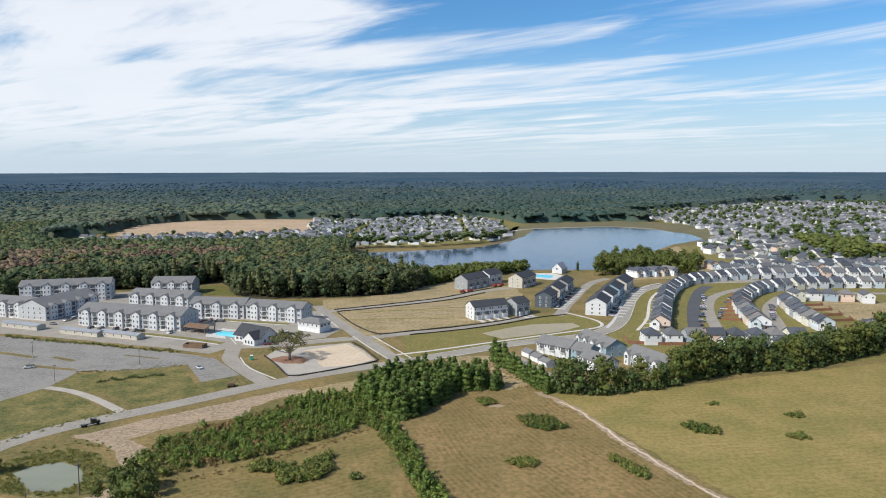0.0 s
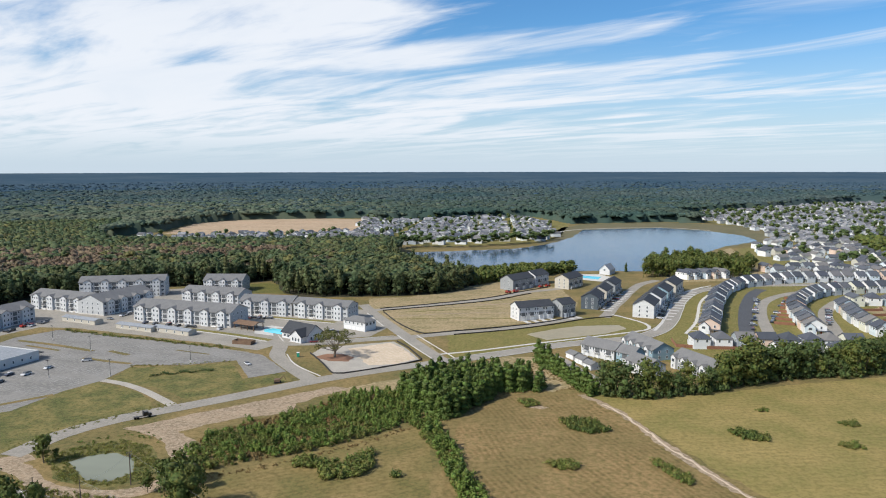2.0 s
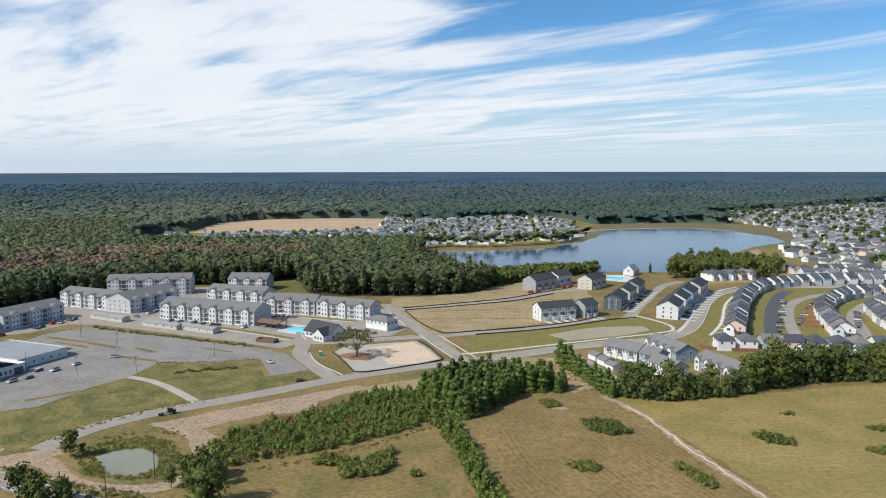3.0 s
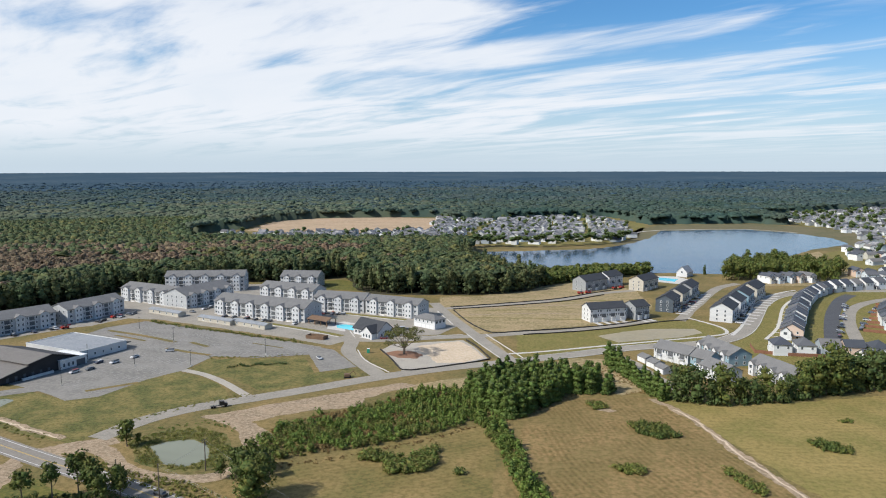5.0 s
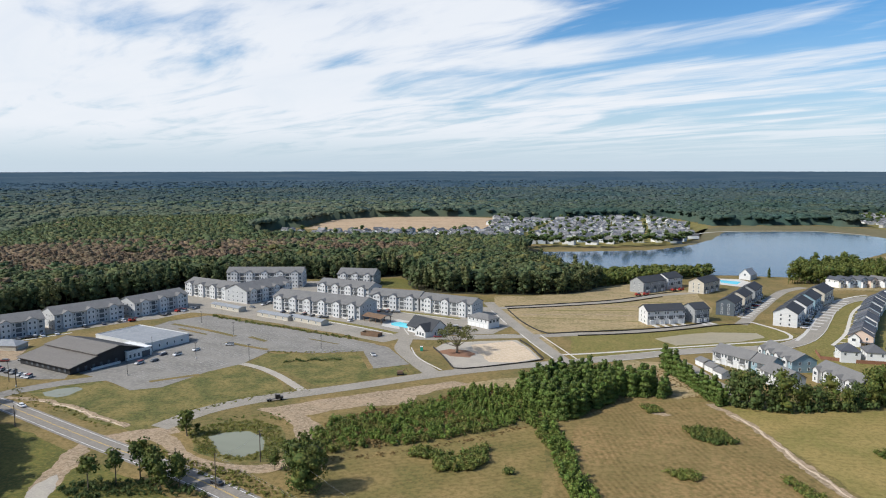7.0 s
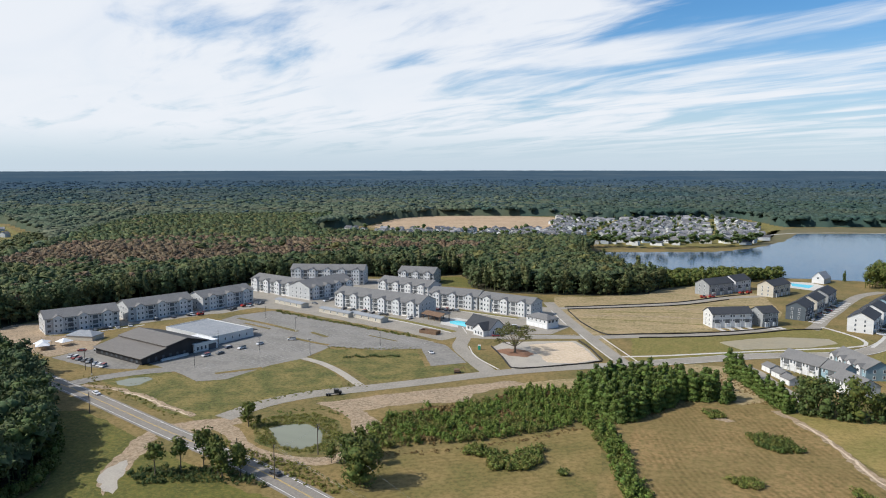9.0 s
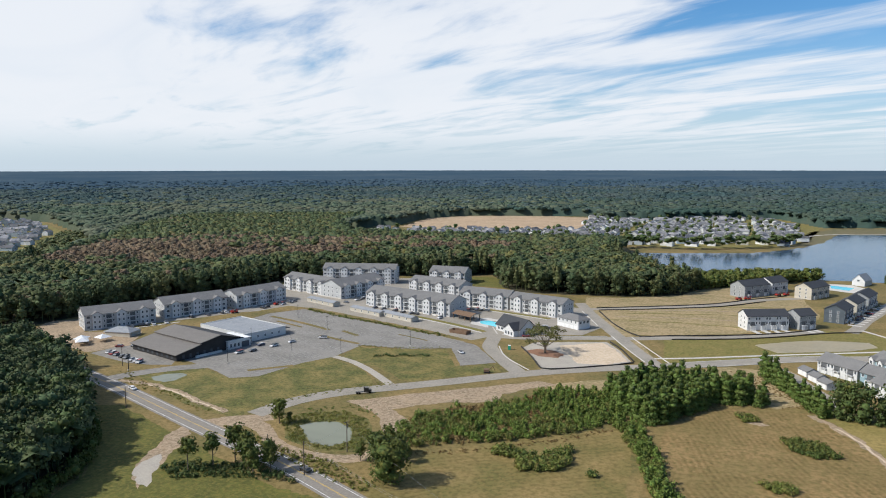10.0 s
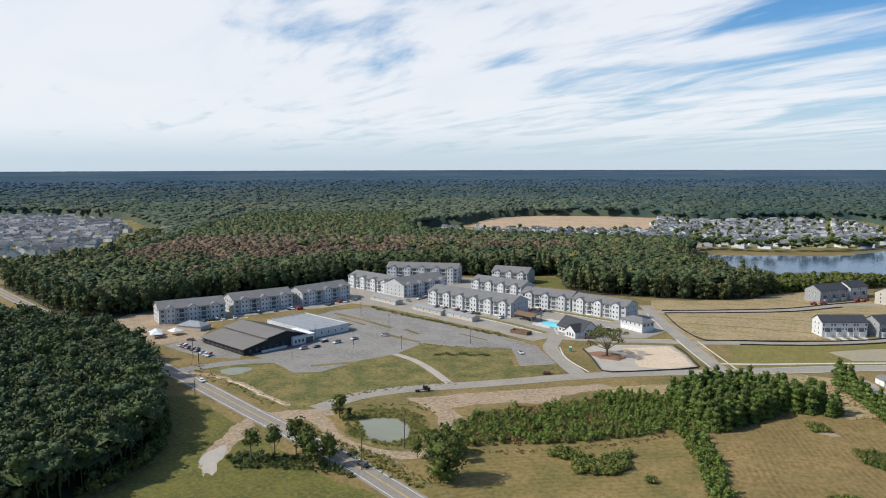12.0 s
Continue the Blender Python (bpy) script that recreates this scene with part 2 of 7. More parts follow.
def water_material(name, colour, rough, ripple):
    m = bpy.data.materials.new(name)
    m.use_nodes = True
    n = Nodes(m.node_tree)
    b = n.add("ShaderNodeBsdfPrincipled", Roughness=rough, IOR=1.33)
    pos = n.add("ShaderNodeNewGeometry").outputs["Position"]
    big = n.noise(n.mapping(pos, (0.5, 1.6, 1), radians(20)), 0.02, 3.0)
    n.link(n.mix(n.ramp(big, 0.35, 0.65), colour, tuple(c * 1.35 for c in colour)), b.inputs["Base Color"])
    bp = n.add("ShaderNodeBump", Strength=ripple, Distance=0.1)
    n.link(n.noise(n.mapping(pos, (1, 1, 1)), 0.6, 3.0), bp.inputs["Height"])
    n.link(bp.outputs[0], b.inputs["Normal"])
    n.link(b.outputs[0], n.add("ShaderNodeOutputMaterial").inputs[0])
    return m


M["lake"] = water_material("lake_water", (0.035, 0.06, 0.095), 0.12, 0.5)
M["pond"] = water_material("silty_water", (0.14, 0.15, 0.105), 0.10, 0.05)
M["basin"] = material("muddy_water", [(0.36, 0.30, 0.19), (0.31, 0.265, 0.17), (0.38, 0.32, 0.21)], 12, 5, 0.45, spec=0.25)
M["pool"] = water_material("pool_water", (0.09, 0.50, 0.58), 0.08, 0.05)


# ---------------------------------------------------------------- mesh building
class Mesh:
    """Gathers vertices and faces of one part."""

    def __init__(self):
        self.v, self.f, self.mi = [], [], []

    def face(self, pts, mi=0):
        k = len(self.v)
        self.v += [tuple(p) for p in pts]
        self.f.append(tuple(range(k, k + len(pts))))
        self.mi.append(mi)
        return self

    def box(self, x0, y0, z0, x1, y1, z1, mi=0):
        k = len(self.v)
        self.v += [(x, y, z) for z in (z0, z1) for x, y in ((x0, y0), (x1, y0), (x1, y1), (x0, y1))]
        for q in ((3, 2, 1, 0), (4, 5, 6, 7), (0, 1, 5, 4), (1, 2, 6, 5), (2, 3, 7, 6), (3, 0, 4, 7)):
            self.f.append(tuple(k + i for i in q))
            self.mi.append(mi)
        return self

    def prism(self, ring, z0, z1, mi=0, top=True):
        k, n = len(self.v), len(ring)
        self.v += [(x, y, z0) for x, y in ring] + [(x, y, z1) for x, y in ring]
        for i in range(n):
            j = (i + 1) % n
            self.f.append((k + i, k + j, k + n + j, k + n + i))
            self.mi.append(mi)
        if top:
            self.f.append(tuple(range(k + n, k + 2 * n)))
            self.mi.append(mi)
        return self

    def tube(self, a, b, r0, r1, n=6, mi=0):
        a, b = Vector(a), Vector(b)
        q = (b - a).to_track_quat("Z", "Y")
        k = len(self.v)
        for p, r in ((a, r0), (b, r1)):
            for i in range(n):
                w = 2 * math.pi * i / n
                self.v.append(tuple(p + q @ Vector((r * math.cos(w), r * math.sin(w), 0))))
        for i in range(n):
            j = (i + 1) % n
            self.f.append((k + i, k + j, k + n + j, k + n + i))
            self.mi.append(mi)
        self.f.append(tuple(range(k + n, k + 2 * n)))
        self.mi.append(mi)
        return self

    def data(self, name, mats):
        me = bpy.data.meshes.new(name)
        me.from_pydata(self.v, [], self.f)
        for m in mats if isinstance(mats, (list, tuple)) else [mats]:
            me.materials.append(m)
        me.polygons.foreach_set("material_index", self.mi)
        me.update()
        return me


def part(name, mesh, mats, parent=None, label="", m=None):
    """One mesh object, under a thing if parent is given. mesh: a Mesh or mesh data to share."""
    ob = new(name, mesh.data(name, mats) if isinstance(mesh, Mesh) else mesh)
    if parent:
        ob.parent = parent
    if m is not None:
        ob.matrix_basis = m
    if label:
        tagged(ob, label)
    return ob


def smooth_line(pts, step=6.0):
    """A line that glides through the points."""
    p = [Vector((x, y)) for x, y in pts]
    p = [p[0] * 2 - p[1]] + p + [p[-1] * 2 - p[-2]]
    out = []
    for a, b, c, d in zip(p, p[1:], p[2:], p[3:]):
        n = max(1, int((c - b).length / step))
        for i in range(n):
            t = i / n
            out.append(0.5 * (2 * b + (c - a) * t + (2 * a - 5 * b + 4 * c - d) * t * t + (3 * b - a - 3 * c + d) * t ** 3))
    return out + [p[-2]]


def offset_line(line, d):
    out = []
    for i, p in enumerate(line):
        a, b = line[max(0, i - 1)], line[min(len(line) - 1, i + 1)]
        t = (b - a).normalized()
        out.append(p + Vector((-t.y, t.x)) * d)
    return out


def ribbon_mesh(pts, width, z, height=0.0, shift=0.0, step=6.0):
    line = smooth_line(pts, step)
    l, r = offset_line(line, shift + width / 2), offset_line(line, shift - width / 2)
    me = Mesh()
    for i in range(len(line) - 1):
        me.face([(*r[i], z), (*r[i + 1], z), (*l[i + 1], z), (*l[i], z)])
        if height:
            me.face([(*r[i], z - height), (*r[i + 1], z - height), (*r[i + 1], z), (*r[i], z)])
            me.face([(*l[i + 1], z - height), (*l[i], z - height), (*l[i], z), (*l[i + 1], z)])
    return me


def ribbon(name, pts, width, z, mat, label, category, height=0.0, shift=0.0, kind="structure"):
    return tagged(part(name, ribbon_mesh(pts, width, z, height, shift), mat), label, category, kind=kind)


def patch_mesh(pts, z, wobble=1.2, step=1.7, seed=0):
    """A flat area whose rim wanders a little."""
    rim = []
    for (ax, ay), (bx, by) in zip(pts, pts[1:] + pts[:1]):
        n = max(1, int(math.hypot(bx - ax, by - ay) / step))
        for i in range(n):
            t = i / n
            x, y = ax + (bx - ax) * t, ay + (by - ay) * t
            o = [wobble * (1.1 * noise.noise((x / 11, y / 11, seed + k)) + 0.75 * noise.noise((x / 2.6, y / 2.6, seed + k + 0.5))) for k in (0, 9)]
            rim.append((x + o[0], y + o[1], z))
    bm = bmesh.new()
    vs = [bm.verts.new(p) for p in rim]
    f = bm.faces.new(vs)
    f.normal_update()
    if f.normal.z < 0:
        f.normal_flip()
    bmesh.ops.triangulate(bm, faces=[f])
    me = Mesh()
    bm.verts.index_update()
    me.v = [tuple(v.co) for v in bm.verts]
    me.f = [tuple(v.index for v in q.verts) for q in bm.faces]
    me.mi = [0] * len(me.f)
    bm.free()
    return me


def patch(name, pts, z, mat, label, category, wobble=1.2, seed=0):
    return tagged(part(name, patch_mesh(pts, z * 0.5, wobble, 1.7 if wobble < 2.5 else 6.0, seed), mat), label, category, kind="structure")


def inside(poly, x, y):
    """Which of the points lie in the polygon."""
    hit = np.zeros(np.shape(x), bool)
    for (ax, ay), (bx, by) in zip(poly, poly[1:] + poly[:1]):
        cond = (ay > y) != (by > y)
        with np.errstate(divide="ignore", invalid="ignore"):
            hit ^= cond & (x < (bx - ax) * (y - ay) / (by - ay + 1e-12) + ax)
    return hit


def scatter(poly, gap, seed, jitter=0.45):
    """Points about a gap apart in a polygon."""
    rng = np.random.default_rng(seed)
    xs, ys = [p[0] for p in poly], [p[1] for p in poly]
    gx, gy = np.meshgrid(np.arange(min(xs), max(xs), gap), np.arange(min(ys), max(ys), gap))
    x = (gx + rng.uniform(-jitter, jitter, gx.shape) * gap).ravel()
    y = (gy + rng.uniform(-jitter, jitter, gy.shape) * gap).ravel()
    ok = inside(poly, x, y)
    return np.stack([x[ok], y[ok]], 1)


# ---------------------------------------------------------------- the ground
LAKE = [(-78, 724), (-100, 800), (-97, 851), (-57, 862), (32, 898), (72, 950), (89, 981), (120, 1060), (150, 1180), (284, 1225),
        (344, 1167), (372, 1090), (366, 1010), (300, 940), (215, 800), (153, 706), (98, 706), (9, 697)]
gm = Mesh()
ring = [(math.cos(i * math.pi / 32) * 4900, math.sin(i * math.pi / 32) * 4900, -0.08) for i in range(64)]
gm.face([(x, y, -0.08) for x, y, z in ring])
tagged(part("ground", gm, M["ground"]), "rough olive and tan grassland reaching to the horizon", "ground", kind="structure")

patch("meadow_east", [(-12, 200), (-14, 240), (-10, 270), (-14, 292), (4, 312), (24, 312), (42, 318), (55, 290), (72, 242), (98, 180), (40, 150), (-8, 170)], -0.12, M["meadow"],
      "tan mown meadow with curved mowing rows", "meadow", seed=1)
patch("meadow_far_east", [(44, 318), (57, 291), (75, 243), (100, 185), (260, 150), (420, 260), (420, 400), (229, 364), (139, 335), (98, 318)], -0.10, M["meadow_b"],
      "broad olive and tan mown meadow beside a tree belt", "meadow", seed=2)
patch("meadow_west", [(-86, 222), (-60, 247), (-47, 259), (-21, 274), (-19, 250), (-16, 205), (-18, 150), (-70, 150), (-98, 186), (-88, 205)], -0.125, M["meadow_w"],
      "tan mown meadow with bare pale spots", "meadow", seed=3)
patch("verge_south", [(-176, 140), (-182, 165), (-205, 190), (-240, 215), (-225, 222), (-185, 206), (-100, 172), (-92, 150), (-120, 120)], -0.11, M["lush"],
      "green rough grass between woods and highway", "verge", seed=4)
patch("field_north", [(-178, 322), (-180, 345), (-156, 349), (-132, 358), (-116, 329), (-103, 340), (-91, 328), (-110, 312), (-127, 296), (-152, 313)], -0.09, M["green"],
      "green and yellow weedy field beside the street", "field", seed=5)
patch("field_west", [(-184, 320), (-192, 303), (-198, 280), (-210, 271), (-235, 281), (-252, 258), (-205, 234), (-172, 226), (-164, 252), (-150, 273), (-137, 284), (-155, 306)], -0.09, M["green"],
      "green weedy field between highway and car park", "field", seed=6)
patch("bare_bank", [(-140, 261), (-132, 268), (-105, 292), (-87, 306), (-71, 320), (-62, 318), (-81, 295), (-80, 284), (-102, 274), (-124, 254)], -0.05, M["dirt"],
      "bare graded reddish dirt along the street", "dirt", seed=7)
def strip_patch(name, pts, width, z, mat, label, category, wobble, seed):
    line = smooth_line(pts, 4)
    rim = [tuple(p) for p in offset_line(line, width / 2)] + [tuple(p) for p in offset_line(line, -width / 2)][::-1]
    patch(name, rim, z, mat, label, category, wobble, seed)


strip_patch("dirt_track", [(-180, 217), (-168, 226), (-156, 223), (-144, 213), (-130, 206.5), (-114, 206), (-104, 213), (-102, 225), (-105, 240)], 6.5, -0.045, M["dirt"], "bare dirt track round a pond", "dirt", 1.1, 8)
patch("dirt_apron", [(-186, 212), (-172, 229), (-162, 236), (-155, 231), (-158, 224), (-172, 211)], -0.04, M["dirt"], "bare dirt apron where the street meets the highway", "dirt", 1.3, seed=38)
patch("graded_patch", [(-134, 259), (-119, 261), (-104, 249), (-101, 236), (-108, 234), (-112, 240), (-120, 250)], -0.048, M["dirt"], "bare graded dirt above the pond", "dirt", 1.4, seed=39)
patch("pond_bank", [(-153, 231), (-150, 242), (-134, 251), (-121, 246), (-109, 228), (-109, 216), (-119, 210), (-137, 214)], -0.08, M["green"],
      "weedy green bank round a small pond", "bank", seed=9)
strip_patch("washout", [(-254, 248), (-240, 249.5), (-229, 247.3), (-212, 243.5), (-192, 235.5), (-178, 231)], 3.0, -0.04, M["dirt"], "narrow eroded dirt gully beside the highway", "dirt", 1.7, 10)
strip_patch("gully_sand", [(-236, 248.5), (-226, 246.5), (-211, 242.5), (-196, 236.5), (-182, 231)], 1.0, -0.03, M["sand"], "pale washed sand along a gully", "dirt", 1.2, 101)
patch("sand_spur", [(-159, 163), (-165, 181), (-170, 194), (-176, 207), (-184, 213), (-184, 206), (-178, 191), (-174, 180), (-168, 172)], -0.04, M["dirt"],
      "bare brown track spur off the highway", "track", 1.5, seed=11)
patch("sand_patch", [(-160.5, 164), (-156, 165.5), (-166, 181), (-171.5, 186.5), (-173.5, 180.5), (-168.5, 172.5)], -0.03, M["gravel"], "pale sandy patch on the track spur", "track", 1.7, seed=111)
patch("lush_meadow", [(-175, 137), (-167, 149), (-155, 169), (-143, 177), (-127, 181), (-108, 179.5), (-96, 174), (-72, 160), (-70, 120), (-146, 105)], -0.09, M["lush"], "bright yellow-green meadow in front of the highway", "meadow", 2.0, seed=112)
patch("dry_lots", [(-76, 500), (-92, 545), (-60, 556), (-20, 610), (30, 650), (80, 645), (92, 612), (84, 560), (66, 535), (60, 495), (20, 462), (-23, 436), (-44, 432)], -0.07, M["dry"],
      "dry tan graded building lots with straw cover", "lots", seed=12)
for k in range(5):
    a, b = Vector((-66 + 4 * k, 470 + 12 * k)), Vector((18 + 14 * k, 476 + 22 * k))
    strip_patch("straw_row", [tuple(a), tuple(a.lerp(b, 0.5) + Vector((0, 3))), tuple(b)], 2.2, -0.058 + 0.002 * k, M["dirt"] if k % 2 else M["lawn"], "worn strip across the straw-covered lots", "lots", 1.6, 140 + k)
patch("straw_edge", [(-92, 545), (-84, 498), (-60, 448), (-30, 372), (-22, 370), (-40, 425), (-76, 500)], -0.065, M["dry"], "straw-covered roadside strip", "verge", seed=13)
patch("basin_lawn", [(-20, 372), (-24, 432), (12, 446), (60, 486), (95, 486), (106, 460), (80, 424), (40, 404), (10, 388)], -0.06, M["lawn"],
      "grassy green and tan bank round a retention basin", "lawn", seed=14)
patch("roadside_tan", [(-66, 312), (-62, 320), (-30, 344), (-20, 352), (10, 378), (30, 378), (44, 330), (30, 318), (16, 330), (4, 367), (-18, 348), (-28, 320), (-60, 298)], -0.085, M["dry"],
      "dry tan grass between street and pine clump", "verge", seed=15)
patch("estate_ground", [(112, 452), (150, 556), (170, 600), (262, 690), (300, 900), (420, 1040), (380, 1550), (1010, 2110), (1500, 1900), (900, 900), (420, 420), (240, 372), (140, 345), (100, 360), (84, 395)], -0.09, M["lawn"],
      "mixed lawns and yards of a housing estate", "yards", seed=16)
patch("town_ground", [(70, 500), (96, 486), (112, 470), (150, 560), (182, 610), (150, 690), (60, 690), (20, 660), (60, 600)], -0.055, M["ground"], "lawns round new town houses", "yards", seed=17)
patch("apartment_ground", [(-384, 330), (-350, 318), (-300, 402), (-262, 432), (-130, 378), (-118, 400), (-70, 420), (-62, 448), (-86, 500), (-170, 530), (-230, 590), (-330, 560), (-350, 480)], -0.055, M["asphalt"],
      "grey asphalt drives and parking between apartment blocks", "pavement", 0.3, seed=18)
patch("work_yard", [(-400, 330), (-372, 290), (-310, 282), (-300, 300), (-320, 330), (-352, 316), (-382, 345)], -0.05, M["dirt"], "muddy orange construction yard", "dirt", seed=19)
patch("wood_lawn", [(-212, 568), (-222, 590), (-196, 616), (-178, 605), (-160, 562)], -0.04, M["lush"], "green lawn in front of the wood", "lawn", seed=20)
patch("far_clearing", [(-500, 1080), (-540, 1290), (-480, 1370), (-390, 1435), (-240, 1400), (-210, 1260), (-190, 1090), (-300, 1075), (-420, 1050)], -0.06, M["clearing"], "orange bare clearing far off among woods", "clearing", 6, seed=21)
patch("far_estate_ground", [(-245, 1410), (87, 1480), (140, 1300), (100, 1046), (60, 960), (-62, 915), (-150, 950), (-400, 940), (-545, 985), (-480, 1050), (-300, 1078), (-186, 1100)], -0.05, M["lawn"], "yards of a housing estate across the lake", "yards", 4, seed=22)
patch("west_estate_ground", [(-1500, 880), (-1318, 942), (-1135, 927), (-880, 765), (-770, 640), (-730, 529), (-740, 460), (-1250, 470), (-1500, 700)], -0.06, M["lawn"], "yards of a housing estate beyond the wood", "yards", 4, seed=23)
patch("marsh", [(60, 955), (92, 1040), (110, 1190), (160, 1300), (330, 1350), (420, 1280), (440, 1150), (380, 1000), (352, 985), (300, 930), (150, 900)], -0.05, M["marsh"], "tan reedy marsh along the lake", "marsh", 8, seed=24)
patch("lake", LAKE, 0.0, M["lake"], "calm blue lake reflecting the sky", "water", 3, seed=25)
patch("lake_shore", [(150, 700), (215, 790), (300, 920), (262, 700), (210, 650), (170, 640)], -0.03, M["dry"], "grassy lake shore", "shore", seed=26)
patch("pond_water", [(-142, 229), (-138, 235), (-130, 238), (-121, 233), (-116, 223), (-120, 215), (-129, 215.5)], 0.0, M["pond"], "small grey-green silty pond", "water", 0.7, seed=27)
patch("basin_water", [(24, 431), (40, 446), (57, 456), (84, 461), (87, 450), (71, 435), (52, 426), (35, 417)], 0.0, M["basin"], "shallow muddy tan retention basin", "water", 0.6, seed=28)
patch("gravel_pad", [(-95, 379), (-92, 392), (-54, 408), (-46, 395), (-35, 369), (-46, 358), (-74, 339)], -0.02, M["gravel"], "grey gravel lot under a live oak", "lot", 0.4, seed=29)
patch("sand_pad", [(-78, 390), (-56, 405), (-47, 393), (-37, 370), (-47, 360), (-60, 356)], -0.012, M["sand"], "pale sandy building pad", "lot", 1.0, seed=30)
patch("mulch_ring", [(-92, 371), (-86, 378), (-76, 377), (-70, 371), (-72, 364), (-82, 363)], -0.004, M["clay"], "red mulch ring round a live oak", "mulch", 1.0, seed=31)
patch("small_basin", [(-243, 257.5), (-238, 254), (-232, 254), (-228.5, 259), (-230, 267), (-235, 269), (-241, 264)], 0.0, M["pond"], "small grey puddle in a ditch", "water", 0.9, seed=32)

# ---------------------------------------------------------------- roads and car parks
patch("car_park", [(-281, 404), (-267, 426), (-227, 413), (-159, 390), (-121, 374), (-99, 343), (-114, 331), (-131, 362), (-155, 351), (-180, 350), (-182, 323), (-191, 305), (-197, 278), (-208, 270.5),
                   (-225, 279), (-238, 284), (-258, 290), (-290, 320), (-284, 350)], 0.0, M["asphalt_old"], "wide empty car park of worn pale grey asphalt", "car park", 0.3, seed=40)
patch("car_park_west", [(-307, 280), (-305, 296), (-288, 309), (-258, 292), (-250, 278), (-262, 274), (-276, 273)], 0.0, M["asphalt_old"], "small grey asphalt car park with parked cars", "car park", 0.3, seed=41)
ribbon("entrance_drive", [(-262, 244), (-256, 258), (-246, 272), (-232, 284)], 9, 0.012, M["asphalt_old"], "grey asphalt entrance drive", "road")
HIGHWAY = [(-640, 373), (-521, 331), (-400, 291), (-276, 250), (-238, 237), (-176, 213.5), (-128, 196.5), (-91, 180), (0, 138), (90, 92)]
ribbon("highway", HIGHWAY, 9.6, 0.03, M["asphalt_road"], "two-lane grey asphalt highway with painted lines", "road")
for d, m, nm in ((3.6, "white_line", "edge_line"), (-3.6, "white_line", "edge_line"), (0.16, "yellow_line", "centre_line"), (-0.16, "yellow_line", "centre_line")):
    ribbon(nm, HIGHWAY, 0.24 if m == "white_line" else 0.16, 0.045, M[m], "painted %s road line" % m.split("_")[0], "road line", shift=d)
STREET = [(-166, 233), (-160, 254), (-147, 272), (-130, 286), (-110, 303), (-90, 321), (-70, 337), (-49, 351), (-27, 363), (-7, 375), (14, 388), (37, 403), (58, 413), (79, 421), (95, 432), (109, 451), (121, 479), (132, 512), (148, 557), (173, 597), (215, 622), (270, 632), (340, 645), (440, 668)]
ribbon("street", STREET, 9.4, 0.02, M["asphalt"], "pale grey new street curving through the fields", "road")
ribbon("field_path", [(-182, 323), (-169, 318), (-154, 308), (-140, 296), (-131, 288)], 4.2, 0.014, M["gravel"], "pale worn concrete path across a field", "path")
ribbon("side_street", [(-131, 438), (-121, 410), (-116, 390), (-112, 372), (-98, 350), (-84, 331)], 8.5, 0.012, M["asphalt"], "grey side street to the apartments", "road")
ribbon("cross_street", [(-118, 398), (-92, 402), (-72, 411), (-46, 420), (-20, 432), (12, 446), (62, 484)], 8.0, 0.016, M["asphalt"], "grey cross street", "road")
ribbon("lot_street", [(-23, 368), (-37, 396), (-50, 424), (-61, 448), (-78, 486), (-92, 520)], 8.0, 0.018, M["asphalt"], "grey street between building lots", "road")
ribbon("lot_street_north", [(-80, 500), (-40, 522), (0, 548), (30, 580), (60, 600)], 7.0, 0.012, M["asphalt"], "grey unfinished lot street", "road")
ribbon("town_street", [(78, 484), (84, 500), (91, 523), (102, 552), (113, 584), (130, 625), (150, 650)], 8.0, 0.016, M["asphalt"], "grey street between town houses", "road")
ribbon("mill_drive", [(28, 394), (32, 385), (39.5, 373), (46, 353), (56, 330)], 6.5, 0.016, M["asphalt"], "grey drive beside garages", "road")
for shift, nm in ((4.9, "kerb"), (-4.9, "kerb")):
    ribbon(nm, STREET[9:], 0.5, 0.16, M["concrete"], "pale concrete kerb along the street", "kerb", 0.2, shift)
ribbon("pavement_walk", [(-25, 381), (-7, 389), (24.5, 406.5), (59, 425), (90, 442), (101, 451.5), (101.5, 466), (94, 481), (85, 494)], 2.2, 0.05, M["concrete"], "narrow pale concrete footpath", "footpath")
ribbon("pavement_walk_north", [(103, 446), (114, 472.5), (130.5, 522), (146, 570), (173, 607), (189, 622)], 2.0, 0.05, M["concrete"], "narrow pale concrete footpath", "footpath")
ribbon("pavement_walk_east", [(120, 438.7), (131, 462), (139, 483), (158, 543), (176, 580), (194, 602)], 2.0, 0.05, M["concrete"], "narrow pale concrete footpath", "footpath")
TRACK = [(43, 316), (50, 302), (57, 288), (63.5, 266), (69, 247), (76, 230), (83, 213), (93, 188)]
strip_patch("meadow_track", TRACK, 3.4, -0.034, M["dirt"], "worn bare vehicle track across the meadow", "track", 1.8, 300)
strip_patch("sandy_track", TRACK[1:], 0.9, -0.02, M["sand"], "pale sandy ruts of a vehicle track", "track", 1.3, 301)
patch("bare_spot", [(17, 297), (22, 299), (26, 297), (24, 294.5), (20, 295)], -0.03, M["dirt"], "pale bare spot in the meadow", "dirt", 1.2, seed=340)
patch("bare_spot", [(-78, 186), (-70, 190), (-58, 186), (-62, 178), (-74, 178)], -0.03, M["dirt"], "pale bare spot in the meadow", "dirt", 1.6, seed=341)
ribbon("far_road", [(430, 1350), (452, 1000), (470, 860), (500, 780), (600, 700)], 10, 0.0, M["asphalt_old"], "pale far road", "road")
ribbon("dam_line", [(92, 1120), (155, 1192), (284, 1226), (350, 1175)], 4, 0.05, M["concrete"], "pale dam edge", "dam")


